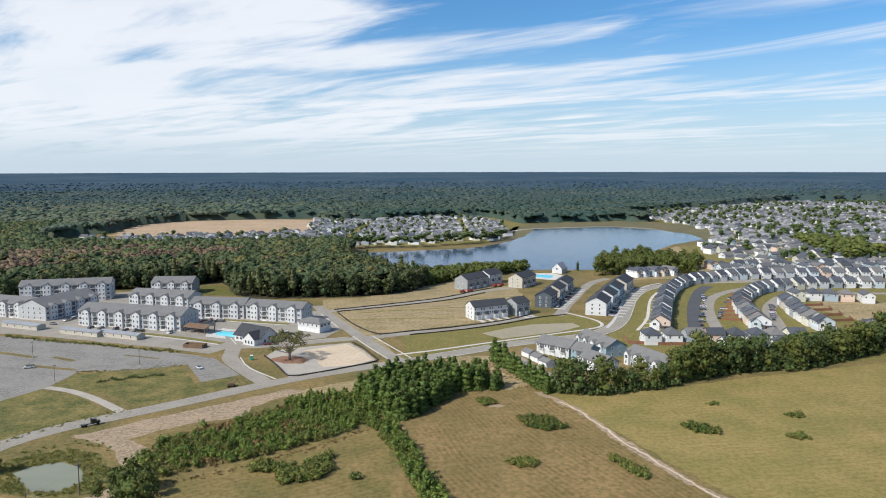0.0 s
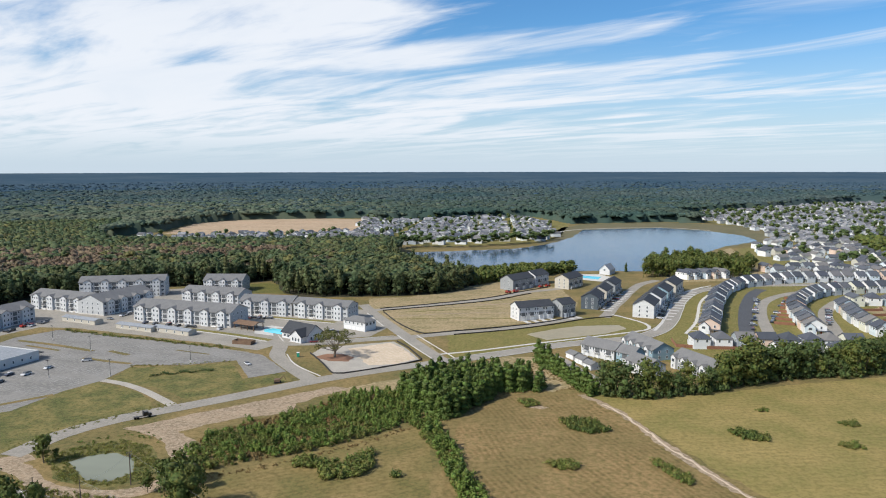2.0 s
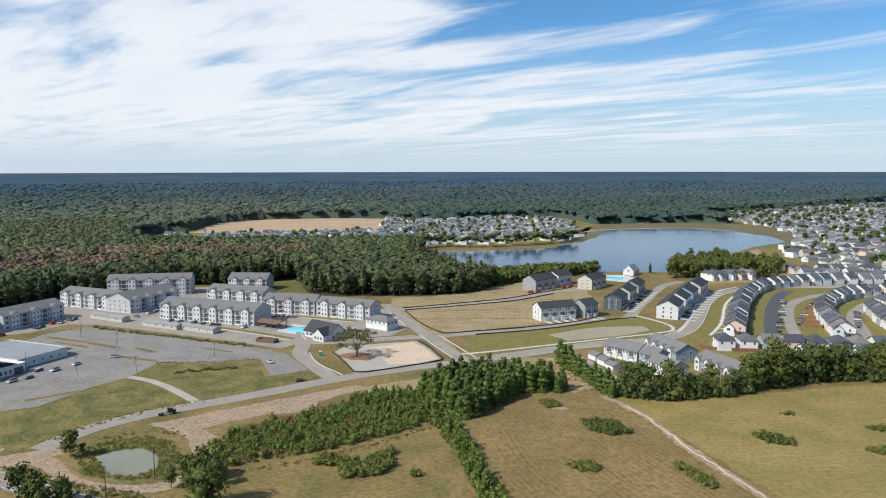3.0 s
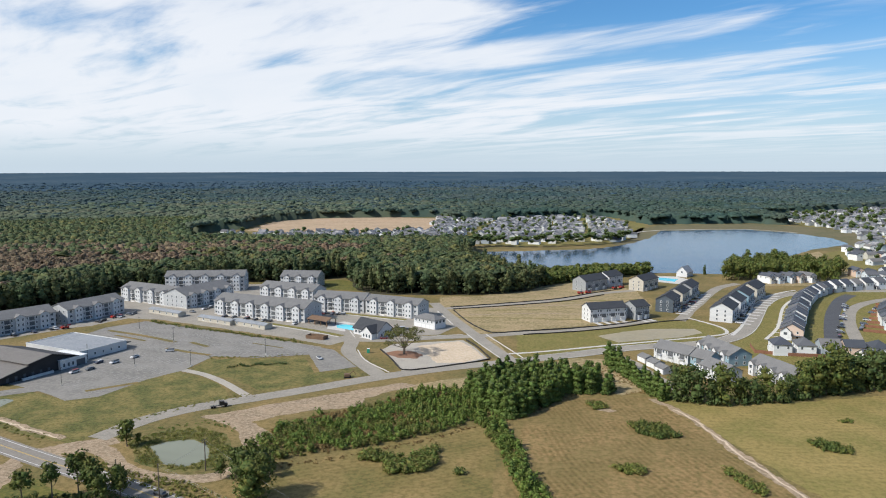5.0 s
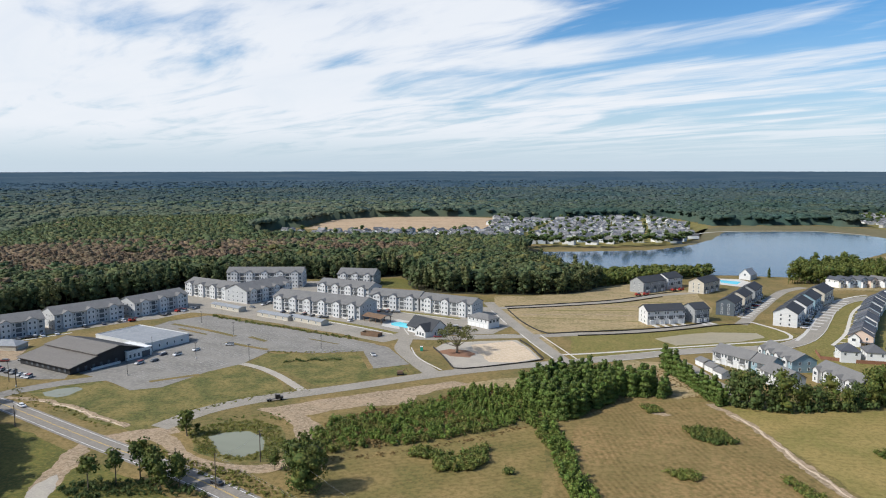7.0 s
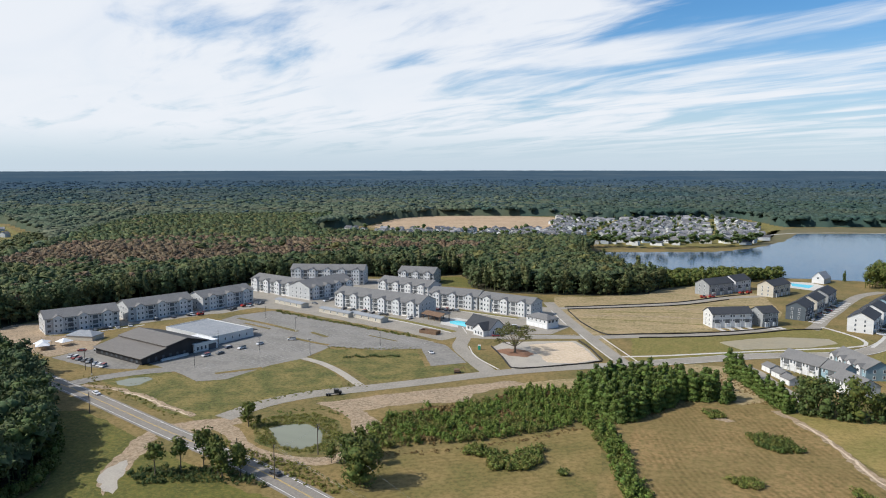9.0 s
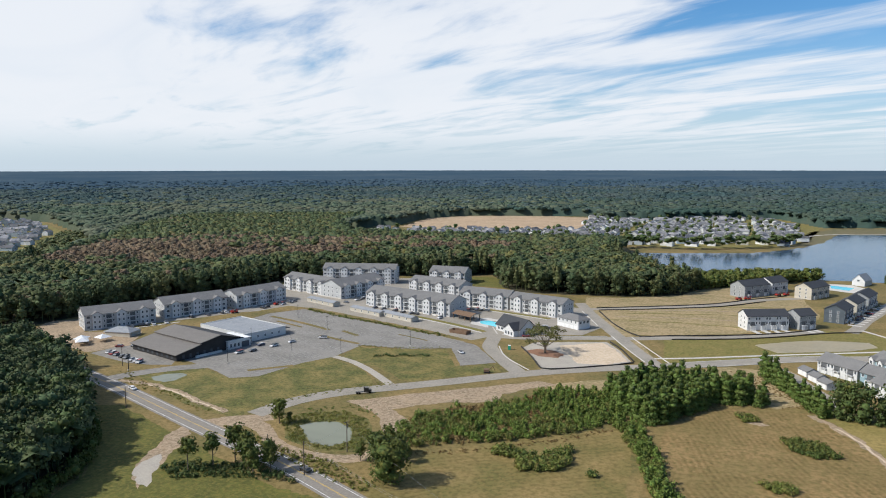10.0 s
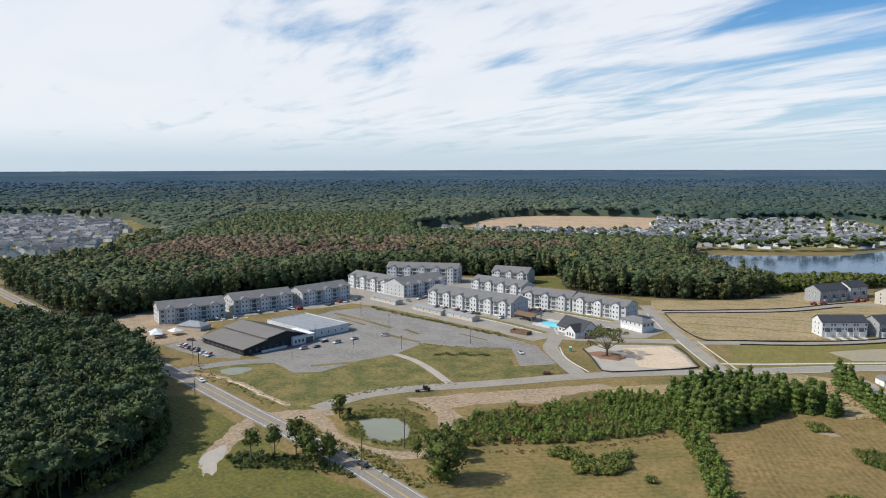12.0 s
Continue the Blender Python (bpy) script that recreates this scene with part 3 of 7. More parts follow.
# ---------------------------------------------------------------- woods
def cards(rng, blobs, n, size, up_bias=0.25):
    """Leaf clumps as small bent quads over the shells of some blobs."""
    vol = np.array([b[3] * b[4] + b[3] * b[5] for b in blobs])
    pick = rng.choice(len(blobs), n, p=vol / vol.sum())
    b = np.array(blobs)[pick]
    d = rng.normal(size=(n, 3))
    d[:, 2] += up_bias
    d /= np.linalg.norm(d, axis=1)[:, None]
    c = b[:, :3] + d * b[:, 3:] * rng.uniform(0.82, 1.12, (n, 1))
    nrm = d + rng.normal(size=(n, 3)) * 0.7
    nrm /= np.linalg.norm(nrm, axis=1)[:, None]
    a = np.cross(nrm, rng.normal(size=(n, 3)))
    a /= np.linalg.norm(a, axis=1)[:, None]
    e = np.cross(nrm, a)
    s = size * rng.uniform(0.6, 1.35, (n, 1))
    bend = nrm * s * 0.25
    v = np.stack([c - a * s * 0.55, c + e * s * 0.5 + bend, c + a * s * 0.6, c - e * s * 0.5 - bend * 0.3], 1).reshape(-1, 3)
    f = np.arange(n * 4).reshape(n, 4)
    return v, f


def core(blobs, shrink=0.82, rough=0.0):
    """Octahedral lumps inside the blobs, to close the crown."""
    v, f = [], []
    rings = ((-0.6, 0.7), (0.1, 1.0), (0.74, 0.76))
    for b in blobs:
        k = len(v)
        for q, (ring_z, r) in enumerate(rings):
            for i in range(5):
                w = i * 1.2566 + 0.63 * q + b[0]
                k2 = shrink * (1 + 0.22 * math.sin(5.1 * i + 3.7 * q + 7.3 * b[0] + 2.9 * b[2]))
                v.append((b[0] + math.cos(w) * r * b[3] * k2, b[1] + math.sin(w) * r * b[4] * k2, b[2] + ring_z * b[5] * k2))
        v.append((b[0], b[1], b[2] + b[5] * shrink * 0.9))
        for q in (0, 5):
            for i in range(5):
                j = (i + 1) % 5
                f += [(k + q + i, k + q + j, k + q + 5 + i, k + q + 5 + i), (k + q + j, k + q + 5 + j, k + q + 5 + i, k + q + 5 + i)]
        for i in range(5):
            f.append((k + 10 + i, k + 10 + (i + 1) % 5, k + 15, k + 15))
    return np.array(v), np.array(f)


def merge(pieces):
    vs, fs, k = [], [], 0
    for v, f in pieces:
        vs.append(v)
        fs.append(f + k)
        k += len(v)
    return np.concatenate(vs), np.concatenate(fs)


def broadleaf(seed, n=90, size=1.9, h=17.0, r=4.6, low=0.35, lumps_n=5):
    rng = np.random.default_rng(seed)
    blobs = []
    for i in range(lumps_n):
        w, z = i * 2.4 + rng.uniform(0, 1), low + (0.84 - low) * (i + rng.uniform(0, 1)) / lumps_n
        q = r * (1.1 - abs(z - 0.55)) * 0.55
        s = r * rng.uniform(0.45, 0.68)
        blobs.append((math.cos(w) * q, math.sin(w) * q, z * h, s, s, s * rng.uniform(0.75, 1.0)))
    blobs.append((0, 0, h * 0.68, r * 0.72, r * 0.72, h * 0.2))
    return merge([core(blobs, 0.85 if n < 150 else 0.62), cards(rng, blobs, n, size)])


def conifer(seed, n=80, size=1.5, h=13.0, r=2.6, low=0.12):
    rng = np.random.default_rng(seed)
    blobs = []
    for i in range(5):
        z = low + (0.92 - low) * i / 4
        s = r * (1.0 - 0.62 * ((z - low) / (1 - low)) ** 1.6) * rng.uniform(0.85, 1.15)
        blobs.append((rng.uniform(-.3, .3) * r * 0.6, rng.uniform(-.3, .3) * r * 0.6, z * h, s, s, h * 0.13))
    return merge([core(blobs, 0.85), cards(rng, blobs, n, size)])


def shrub_shape(seed, n=40, size=0.9, h=3.0, r=2.0, inner=0.62):
    rng = np.random.default_rng(seed)
    blobs = [(rng.uniform(-.5, .5) * r, rng.uniform(-.5, .5) * r, h * rng.uniform(.3, .6), r * rng.uniform(.5, .8), r * rng.uniform(.5, .8), h * rng.uniform(.3, .5)) for i in range(4)]
    return merge([core(blobs[:2], inner), cards(rng, blobs, n, size)])


def trunk_shape(h, r, n=5):
    v = [(math.cos(i * 2 * math.pi / n) * q, math.sin(i * 2 * math.pi / n) * q, z) for z, q in ((-0.5, r), (h, r * 0.5)) for i in range(n)]
    f = [(i, (i + 1) % n, n + (i + 1) % n, n + i) for i in range(n)]
    return np.array(v), np.array(f)


def numpy_mesh(name, v, f, mat):
    """Mesh data from arrays; a quad whose last two corners agree is a triangle."""
    me = bpy.data.meshes.new(name)
    tri = f[:, 2] == f[:, 3]
    count = np.where(tri, 3, 4)
    start = np.concatenate([[0], np.cumsum(count)[:-1]])
    flat_f = np.concatenate([f[:, :3], f[:, 3:4]], 1).ravel()
    keep = np.ones((len(f), 4), bool)
    keep[tri, 3] = False
    flat_f = flat_f[keep.ravel()]
    me.vertices.add(len(v))
    me.vertices.foreach_set("co", v.astype(np.float32).ravel())
    me.loops.add(len(flat_f))
    me.loops.foreach_set("vertex_index", flat_f.astype(np.int32))
    me.polygons.add(len(f))
    me.polygons.foreach_set("loop_start", start.astype(np.int32))
    me.materials.append(mat)
    me.polygons.foreach_set("use_smooth", np.ones(len(f), bool))
    me.update(calc_edges=True)
    return me


def plant(name, shapes, places, mat, label, category, seed, scale=(0.8, 1.2), flat_scale=(0.9, 1.1), z=-0.2, zs=None):
    """Many plants joined into one object."""
    rng = np.random.default_rng(seed)
    pick = rng.integers(0, len(shapes), len(places))
    vs, fs, k = [], [], 0
    for s, (sv, sf) in enumerate(shapes):
        idx = np.nonzero(pick == s)[0]
        n = len(idx)
        if not n:
            continue
        w = rng.uniform(0, 2 * math.pi, n)
        sc = rng.uniform(*scale, n)
        sx = sc * rng.uniform(*flat_scale, n)
        c, sn = np.cos(w) * sx, np.sin(w) * sx
        x = sv[None, :, 0] * c[:, None] - sv[None, :, 1] * sn[:, None] + places[idx, 0][:, None]
        y = sv[None, :, 0] * sn[:, None] + sv[None, :, 1] * c[:, None] + places[idx, 1][:, None]
        zz = sv[None, :, 2] * sc[:, None] + z
        if zs is not None:
            zz = zz + zs[idx][:, None]
        vs.append(np.stack([x, y, zz], -1).reshape(-1, 3))
        fs.append((sf[None] + (np.arange(n) * len(sv))[:, None, None] + k).reshape(-1, 4))
        k += n * len(sv)
    ob = new(name, numpy_mesh(name, np.concatenate(vs), np.concatenate(fs), mat))
    return tagged(ob, label, category, kind="stuff")


def shelf(r, z):
    """A leafy lower storey that closes the canopy between crowns."""
    v = [(math.cos(i * math.pi / 3) * r, math.sin(i * math.pi / 3) * r, z - 1.2 + 2.4 * (i % 2)) for i in range(6)] + [(0, 0, z + 1.0)]
    return np.array(v), np.array([(i, (i + 1) % 6, 6, 6) for i in range(6)])


WOOD = [(-600, 366), (-521, 339), (-420, 305), (-398, 308), (-394, 345), (-392, 400), (-366, 458), (-350, 530), (-300, 580), (-225, 604), (-192, 628),
        (-164, 564), (-144, 549), (-104, 551), (-65, 558), (-40, 569), (-23, 588), (-12, 616), (-44, 642), (-70, 690), (-88, 728), (-108, 800), (-104, 855), (-135, 888), (-330, 858), (-470, 860), (-560, 1000), (-620, 1180), (-900, 1020), (-800, 800), (-700, 650), (-630, 520), (-606, 430)]
wood_pts = scatter(WOOD, 7.0, 3)
edge_band = np.zeros(len(wood_pts), bool)
for w in np.linspace(0, 2 * math.pi, 9)[:-1]:
    edge_band |= ~inside(WOOD, wood_pts[:, 0] + 16 * math.cos(w), wood_pts[:, 1] + 16 * math.sin(w))
rngw = np.random.default_rng(12)
soft = np.array([noise.noise((x / 130, y / 130, 0)) for x, y in wood_pts])
# a broad belt of turned hardwoods, wide in the west and thin in the east
BROWN = [(-760, 470), (-640, 621), (-636, 700), (-605, 754), (-489, 733), (-363, 800), (-251, 800), (-190, 780), (-205, 725), (-269, 668), (-358, 612), (-400, 570), (-430, 525), (-455, 490), (-520, 440)]
rnd = rngw.uniform(size=len(wood_pts))
in_brown = inside(BROWN, wood_pts[:, 0] + 40 * soft, wood_pts[:, 1] + 45 * soft)
belt = np.where(in_brown, rnd < 0.92 + 0.3 * soft, rnd < 0.05 + 0.25 * np.maximum(soft, 0)) & ~edge_band
ochre = ~belt & (rngw.uniform(size=len(wood_pts)) < 0.05 + 0.22 * np.maximum(-soft, 0))
tall = [merge([broadleaf(20 + i, 130, 1.15, 17 + 0.8 * i, 5.4, 0.66, 6), shelf(7.6, 14.3 + 0.3 * i)]) for i in range(6)]
edge_shapes = [merge([broadleaf(60 + i, 300, 0.95, 18.0 + i, 4.8, 0.12, 8), trunk_shape(15, 0.35)]) for i in range(4)] + [merge([conifer(70, 100, 1.5, 22, 3.4, 0.42), trunk_shape(16, 0.3)])]
def lump(seed, h=18.0, r=8.0, base=0.5):
    """A low crown of a far tree."""
    rng = np.random.default_rng(seed)
    blobs = [(0, 0, h * base, r, r, h * (1 - base))]
    for k in range(3):
        w = rng.uniform(0, 6.28)
        blobs.append((math.cos(w) * r * 0.65, math.sin(w) * r * 0.65, h * (base + rng.uniform(-0.02, 0.1)), r * rng.uniform(0.45, 0.65), r * rng.uniform(0.45, 0.65), h * rng.uniform(0.10, 0.16)))
    v, f = core(blobs, 1.0)
    return v + rng.normal(size=v.shape) * 0.5, f


lumps = [lump(200 + i + i // 3, 17.5, 8.0, 0.82) for i in range(6)]
far_lumps = [merge([lump(210 + 2 * i, 18, 4.9, 0.66), cards(np.random.default_rng(i), [(0, 0, 12, 5.2, 5.2, 6.2)], 34, 1.5), shelf(7.6, 14.2)]) for i in range(5)]
pick_green = rngw.uniform(size=len(wood_pts)) < 0.5
close = np.hypot(wood_pts[:, 0], wood_pts[:, 1]) < 800
for sel, shapes, sc in ((close, tall, (0.84, 1.1)), (~close, far_lumps, (0.86, 1.08))):
    plant("woods", shapes, wood_pts[sel & ~belt & ~ochre & ~edge_band & pick_green], M["wood_green"], "dense green mixed wood behind the apartments", "woods", 5, sc, (0.75, 1.3))
    plant("woods", shapes, wood_pts[sel & ~belt & ~ochre & ~edge_band & ~pick_green], M["wood_dark"], "dense dark green mixed wood behind the apartments", "woods", 6, sc, (0.75, 1.3))
    plant("woods_ochre", shapes, wood_pts[sel & ochre & ~edge_band], M["leaf_ochre"], "yellowing hardwoods scattered in the wood", "woods", 9, sc, (0.75, 1.3))
    plant("woods_autumn", shapes, wood_pts[sel & belt], M["leaf_autumn"], "brownish autumn hardwoods within the wood", "woods", 8, (0.76, 0.98), (0.8, 1.3))
for sel, mt, label, sd in ((pick_green, "wood_green", "tall green trees at the edge of the wood", 7), (~pick_green, "wood_dark", "tall dark trees at the edge of the wood", 17)):
    plant("woods_edge", edge_shapes, wood_pts[edge_band & close & sel], M[mt], label, "woods", sd, (0.78, 1.1))
plant("woods_edge", far_lumps, wood_pts[edge_band & ~close], M["wood_dark"], "dark trees at the far edge of the wood", "woods", 7, (0.78, 1.1))
SCRUB = [(-865, 772), (-700, 640), (-632, 520), (-608, 425), (-740, 430), (-722, 510), (-748, 590), (-800, 650), (-900, 770)]
plant("low_woods", far_lumps, scatter(SCRUB, 7.5, 93), M["wood_green"], "low scrubby trees before the far estate", "woods", 94, (0.25, 0.5), (1.0, 1.6))
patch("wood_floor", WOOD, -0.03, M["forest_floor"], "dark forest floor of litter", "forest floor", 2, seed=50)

NEARWOOD = [(-276, 241), (-246, 221), (-222, 202), (-202, 184), (-186, 163), (-180, 138), (-190, 100), (-300, 148), (-440, 226), (-452, 252), (-410, 264), (-370, 268), (-333, 266), (-300, 256)]
near_pts = scatter(NEARWOOD, 4.7, 9)
near_shapes = [merge([broadleaf(80 + i, 210, 0.72, 14.0 + 0.8 * i, 3.5 + 0.2 * i, 0.36, 4), shelf(4.4, 9.6), trunk_shape(10, 0.25)]) for i in range(5)]
half = np.random.default_rng(4).uniform(size=len(near_pts)) < 0.25
plant("near_woods", near_shapes, near_pts[half], M["leaf_dark"], "dense dark green wood beside the highway", "woods", 10, (0.85, 1.35))
plant("near_woods", near_shapes, near_pts[~half], M["wood_dark"], "dense dark green wood beside the highway", "woods", 11, (0.9, 1.4))
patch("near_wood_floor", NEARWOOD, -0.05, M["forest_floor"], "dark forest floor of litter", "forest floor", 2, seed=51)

# far woods: low crowns out to 2.4 km over a rising canopy sheet, then the sheet alone
FAR_CLEAR = [[(-500, 1000), (-540, 1262), (-490, 1370), (-250, 1445), (-190, 1260), (-180, 1040), (-352, 1000)],
             [(-232, 1320), (87, 1490), (145, 1300), (105, 1046), (60, 945), (-62, 900), (-135, 885), (-330, 850), (-480, 855), (-548, 1005), (-540, 1100), (-350, 1100), (-186, 1100)],
             [(-1550, 900), (-1318, 950), (-1135, 935), (-865, 772), (-700, 640), (-632, 520), (-610, 420), (-1300, 420), (-1600, 700)], LAKE,
             [(50, 945), (92, 1040), (110, 1190), (160, 1310), (330, 1360), (425, 1290), (445, 1150), (380, 1000), (352, 985), (150, 890)],
             [(360, 400), (250, 640), (262, 696), (300, 900), (410, 1040), (378, 1560), (1010, 2115), (1600, 1900), (900, 700)],
             [(-140, 540), (-150, 940), (-175, 1000), (60, 960), (420, 1060), (420, 690), (20, 600)], WOOD, [(-400, 200), (-400, 600), (70, 730), (400, 740), (420, 200)], NEARWOOD]


def lift(r):
    """How far the far land rises towards the skyline."""
    s = np.clip((r - 2000.0) / 2850.0, 0, 1)
    return 58.0 * s ** 1.15


def fan(r0, r1, gap, seed):
    rng = np.random.default_rng(seed)
    out = []
    r = r0
    while r < r1:
        g = gap * (r / r0) ** 0.8
        w = np.arange(math.radians(50), math.radians(158), g / r) + rng.uniform(0, g / r)
        w = w + rng.uniform(-0.4, 0.4, len(w)) * g / r
        q = r + rng.uniform(-0.5, 0.5, len(w)) * g
        out.append(np.stack([q * np.cos(w), q * np.sin(w)], 1))
        r += g * 0.95
    p = np.concatenate(out)
    p += rng.normal(size=p.shape) * gap * 0.3
    bad = np.zeros(len(p), bool)
    for poly in FAR_CLEAR:
        bad |= inside(poly, p[:, 0], p[:, 1])
    return p[~bad]


far_pts = fan(900, 3300, 11.2, 77)
far_r = np.hypot(far_pts[:, 0], far_pts[:, 1])
swell = np.array([noise.noise((x / 75, y / 140, 2.2)) + 0.6 * noise.noise((x / 30, y / 40, 4.2)) for x, y in far_pts])
west_side = far_pts[:, 0] + 260 * swell + np.random.default_rng(8).normal(size=len(far_r)) * 90 < -330
# bands by distance, from green to blue: haze painted as leaf colour
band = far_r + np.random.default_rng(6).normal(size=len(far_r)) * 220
for nm, sel, mt, label in (("far_woods", (band < 1900) & west_side, "far_woods", "endless mixed green far woods"), ("far_woods", (band < 1900) & ~west_side, "far_pine", "dark far pine woods beyond the lake"), ("far_woods", (band >= 1900) & (band < 2700), "mid_haze", "woods beyond the estates, tinted blue-green for haze"), ("far_woods", band >= 2700, "far_haze", "woods far off, coloured blue-green for haze")):
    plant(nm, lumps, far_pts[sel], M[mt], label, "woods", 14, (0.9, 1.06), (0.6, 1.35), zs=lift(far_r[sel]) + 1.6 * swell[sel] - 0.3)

rr = np.concatenate([np.linspace(900, 1880, 66), np.linspace(1900, 3000, 60), np.geomspace(3020, 4850, 130)])
ww = np.radians(np.arange(46, 162, 0.3))
R2, W2 = np.meshgrid(rr, ww, indexing="ij")
bumps = np.random.default_rng(5).normal(size=R2.shape)
Z2 = lift(R2) + np.where(R2 < 3100, 14.9 + 0.8 * bumps, 14.0 + 2.2 * bumps * np.clip((4850 - R2) / 1500, 0.1, 1))
open_ground = np.zeros(R2.shape, bool)
for poly in FAR_CLEAR:
    for w in range(6):
        open_ground |= inside(poly, R2 * np.cos(W2) + 7 * math.cos(w * math.pi / 3), R2 * np.sin(W2) + 7 * math.sin(w * math.pi / 3))
Z2 = np.where(open_ground, -1.5, Z2)
sheet_v = np.stack([R2 * np.cos(W2), R2 * np.sin(W2), Z2], -1).reshape(-1, 3)
a = (np.arange(len(rr) - 1)[:, None] * len(ww) + np.arange(len(ww) - 1)[None]).ravel()
sheet_f = np.stack([a, a + len(ww), a + len(ww) + 1, a + 1], 1)
far_blocked = open_ground.ravel()[sheet_f].all(1)
# the sheet takes the same bands, their haze held in the base colours
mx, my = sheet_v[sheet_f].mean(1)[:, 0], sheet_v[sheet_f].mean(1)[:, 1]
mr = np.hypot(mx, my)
for nm, sel, mt, label in (("far_canopy", (mr < 1890) & (mx < -330), "far_woods", "closed mixed green canopy of the far woods"), ("far_canopy", (mr < 1890) & (mx >= -330), "far_pine", "closed dark canopy of the far pine woods"), ("far_canopy", (mr >= 1890) & (mr < 2700), "mid_haze", "closed canopy beyond the estates, tinted blue-green for haze"), ("distant_woods", mr >= 2700, "far_haze", "woods running to the flat skyline, coloured blue-green for haze")):
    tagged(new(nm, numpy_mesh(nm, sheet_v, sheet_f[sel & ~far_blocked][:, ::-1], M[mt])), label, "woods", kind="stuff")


# ---------------------------------------------------------------- building materials
M["siding_pale"] = material("pale_grey_siding", [(0.47, 0.475, 0.47), (0.41, 0.415, 0.415), (0.52, 0.52, 0.51)], 5, 10, 0.65, 0.02, stretch=(0.3, 0.3, 3))
M["siding_white"] = material("white_siding", [(0.62, 0.62, 0.61), (0.53, 0.535, 0.535), (0.68, 0.675, 0.665)], 5, 10, 0.65, 0.02, stretch=(0.3, 0.3, 3))
M["siding_grey"] = material("grey_siding", [(0.30, 0.31, 0.31), (0.25, 0.26, 0.265), (0.34, 0.35, 0.35)], 5, 10, 0.65, 0.02, stretch=(0.3, 0.3, 3))
M["siding_slate"] = material("slate_siding", [(0.085, 0.105, 0.125), (0.07, 0.085, 0.10), (0.10, 0.12, 0.14)], 5, 10, 0.65, 0.02, stretch=(0.3, 0.3, 3))
M["siding_tan"] = material("tan_siding", [(0.50, 0.46, 0.38), (0.44, 0.40, 0.33), (0.54, 0.50, 0.42)], 5, 10, 0.65, 0.02, stretch=(0.3, 0.3, 3))
M["siding_blue"] = material("blue_siding", [(0.26, 0.37, 0.42), (0.22, 0.32, 0.37), (0.29, 0.40, 0.45)], 5, 10, 0.65, 0.02, stretch=(0.3, 0.3, 3))
M["siding_mixed"] = material("house_siding", None, 5, 10, 0.65, 0.02, palette=[(0.80, 0.80, 0.79), (0.72, 0.73, 0.73), (0.80, 0.79, 0.76), (0.42, 0.50, 0.56), (0.78, 0.77, 0.74), (0.80, 0.80, 0.79), (0.60, 0.62, 0.63), (0.79, 0.79, 0.78), (0.55, 0.53, 0.45), (0.36, 0.40, 0.43), (0.78, 0.78, 0.76), (0.62, 0.69, 0.73), (0.72, 0.55, 0.44), (0.70, 0.69, 0.56)], stretch=(0.3, 0.3, 3))
M["shingle"] = material("grey_shingles", [(0.175, 0.17, 0.165), (0.14, 0.138, 0.135), (0.205, 0.20, 0.195)], 4, 14, 0.9, 0.03)
M["shingle_dark"] = material("charcoal_shingles", [(0.05, 0.053, 0.06), (0.04, 0.043, 0.05), (0.065, 0.067, 0.072)], 4, 14, 0.85, 0.03)
M["shingle_mixed"] = material("house_shingles", None, 4, 14, 0.9, 0.03, palette=[(0.075, 0.082, 0.10), (0.11, 0.115, 0.13), (0.16, 0.155, 0.155), (0.085, 0.092, 0.11), (0.19, 0.18, 0.17), (0.07, 0.077, 0.09), (0.12, 0.122, 0.13), (0.10, 0.108, 0.125)])
M["metal_roof"] = material("brown_metal_roof", [(0.175, 0.158, 0.142), (0.15, 0.135, 0.122), (0.195, 0.178, 0.16)], 12, 9, 0.55, 0.0, stretch=(1, 3, 1))
M["membrane"] = material("pale_roof_membrane", [(0.27, 0.285, 0.305), (0.22, 0.235, 0.25), (0.31, 0.32, 0.335)], 14, 8, 0.7)
M["black_wall"] = material("black_cladding", [(0.022, 0.022, 0.024), (0.03, 0.03, 0.032)], 4, 8, 0.6)
M["pale_wall"] = material("pale_cladding", [(0.60, 0.60, 0.58), (0.53, 0.53, 0.52)], 6, 8, 0.7)
M["trim_white"] = material("white_trim", [(0.78, 0.78, 0.77), (0.72, 0.72, 0.71)], 2, 8, 0.6)
M["glass"] = material("dark_window_glass", [(0.075, 0.085, 0.10), (0.10, 0.112, 0.125)], 6, 4, 0.12, spec=0.6)
# dark grey that stands in for the shade inside open balconies and stairs
M["dark_recess"] = material("recess_shade", [(0.13, 0.135, 0.14), (0.10, 0.105, 0.11)], 3, 6, 0.8)
M["rail"] = material("black_railing", [(0.03, 0.03, 0.032), (0.045, 0.045, 0.047)], 1, 4, 0.5)
M["door_paint"] = material("door_paint", None, 2, 6, 0.6, palette=[(0.08, 0.06, 0.05), (0.25, 0.05, 0.04), (0.05, 0.07, 0.1), (0.12, 0.1, 0.08)])
M["fence_wood"] = material("red_brown_fence", [(0.24, 0.115, 0.07), (0.19, 0.09, 0.055), (0.28, 0.14, 0.085)], 3, 8, 0.9, 0.01)
M["timber"] = material("brown_timber", [(0.19, 0.12, 0.075), (0.15, 0.095, 0.06)], 2, 8, 0.8, 0.01)
M["pole_wood"] = material("weathered_pole", [(0.13, 0.10, 0.08), (0.10, 0.08, 0.065)], 1, 8, 0.9, 0.01)
M["steel"] = material("galvanised_steel", [(0.28, 0.28, 0.28), (0.22, 0.22, 0.22)], 1, 6, 0.5, 0.0, 0.6)
M["tyre"] = material("tyre_rubber", [(0.02, 0.02, 0.02), (0.03, 0.03, 0.03)], 0.5, 6, 0.9)
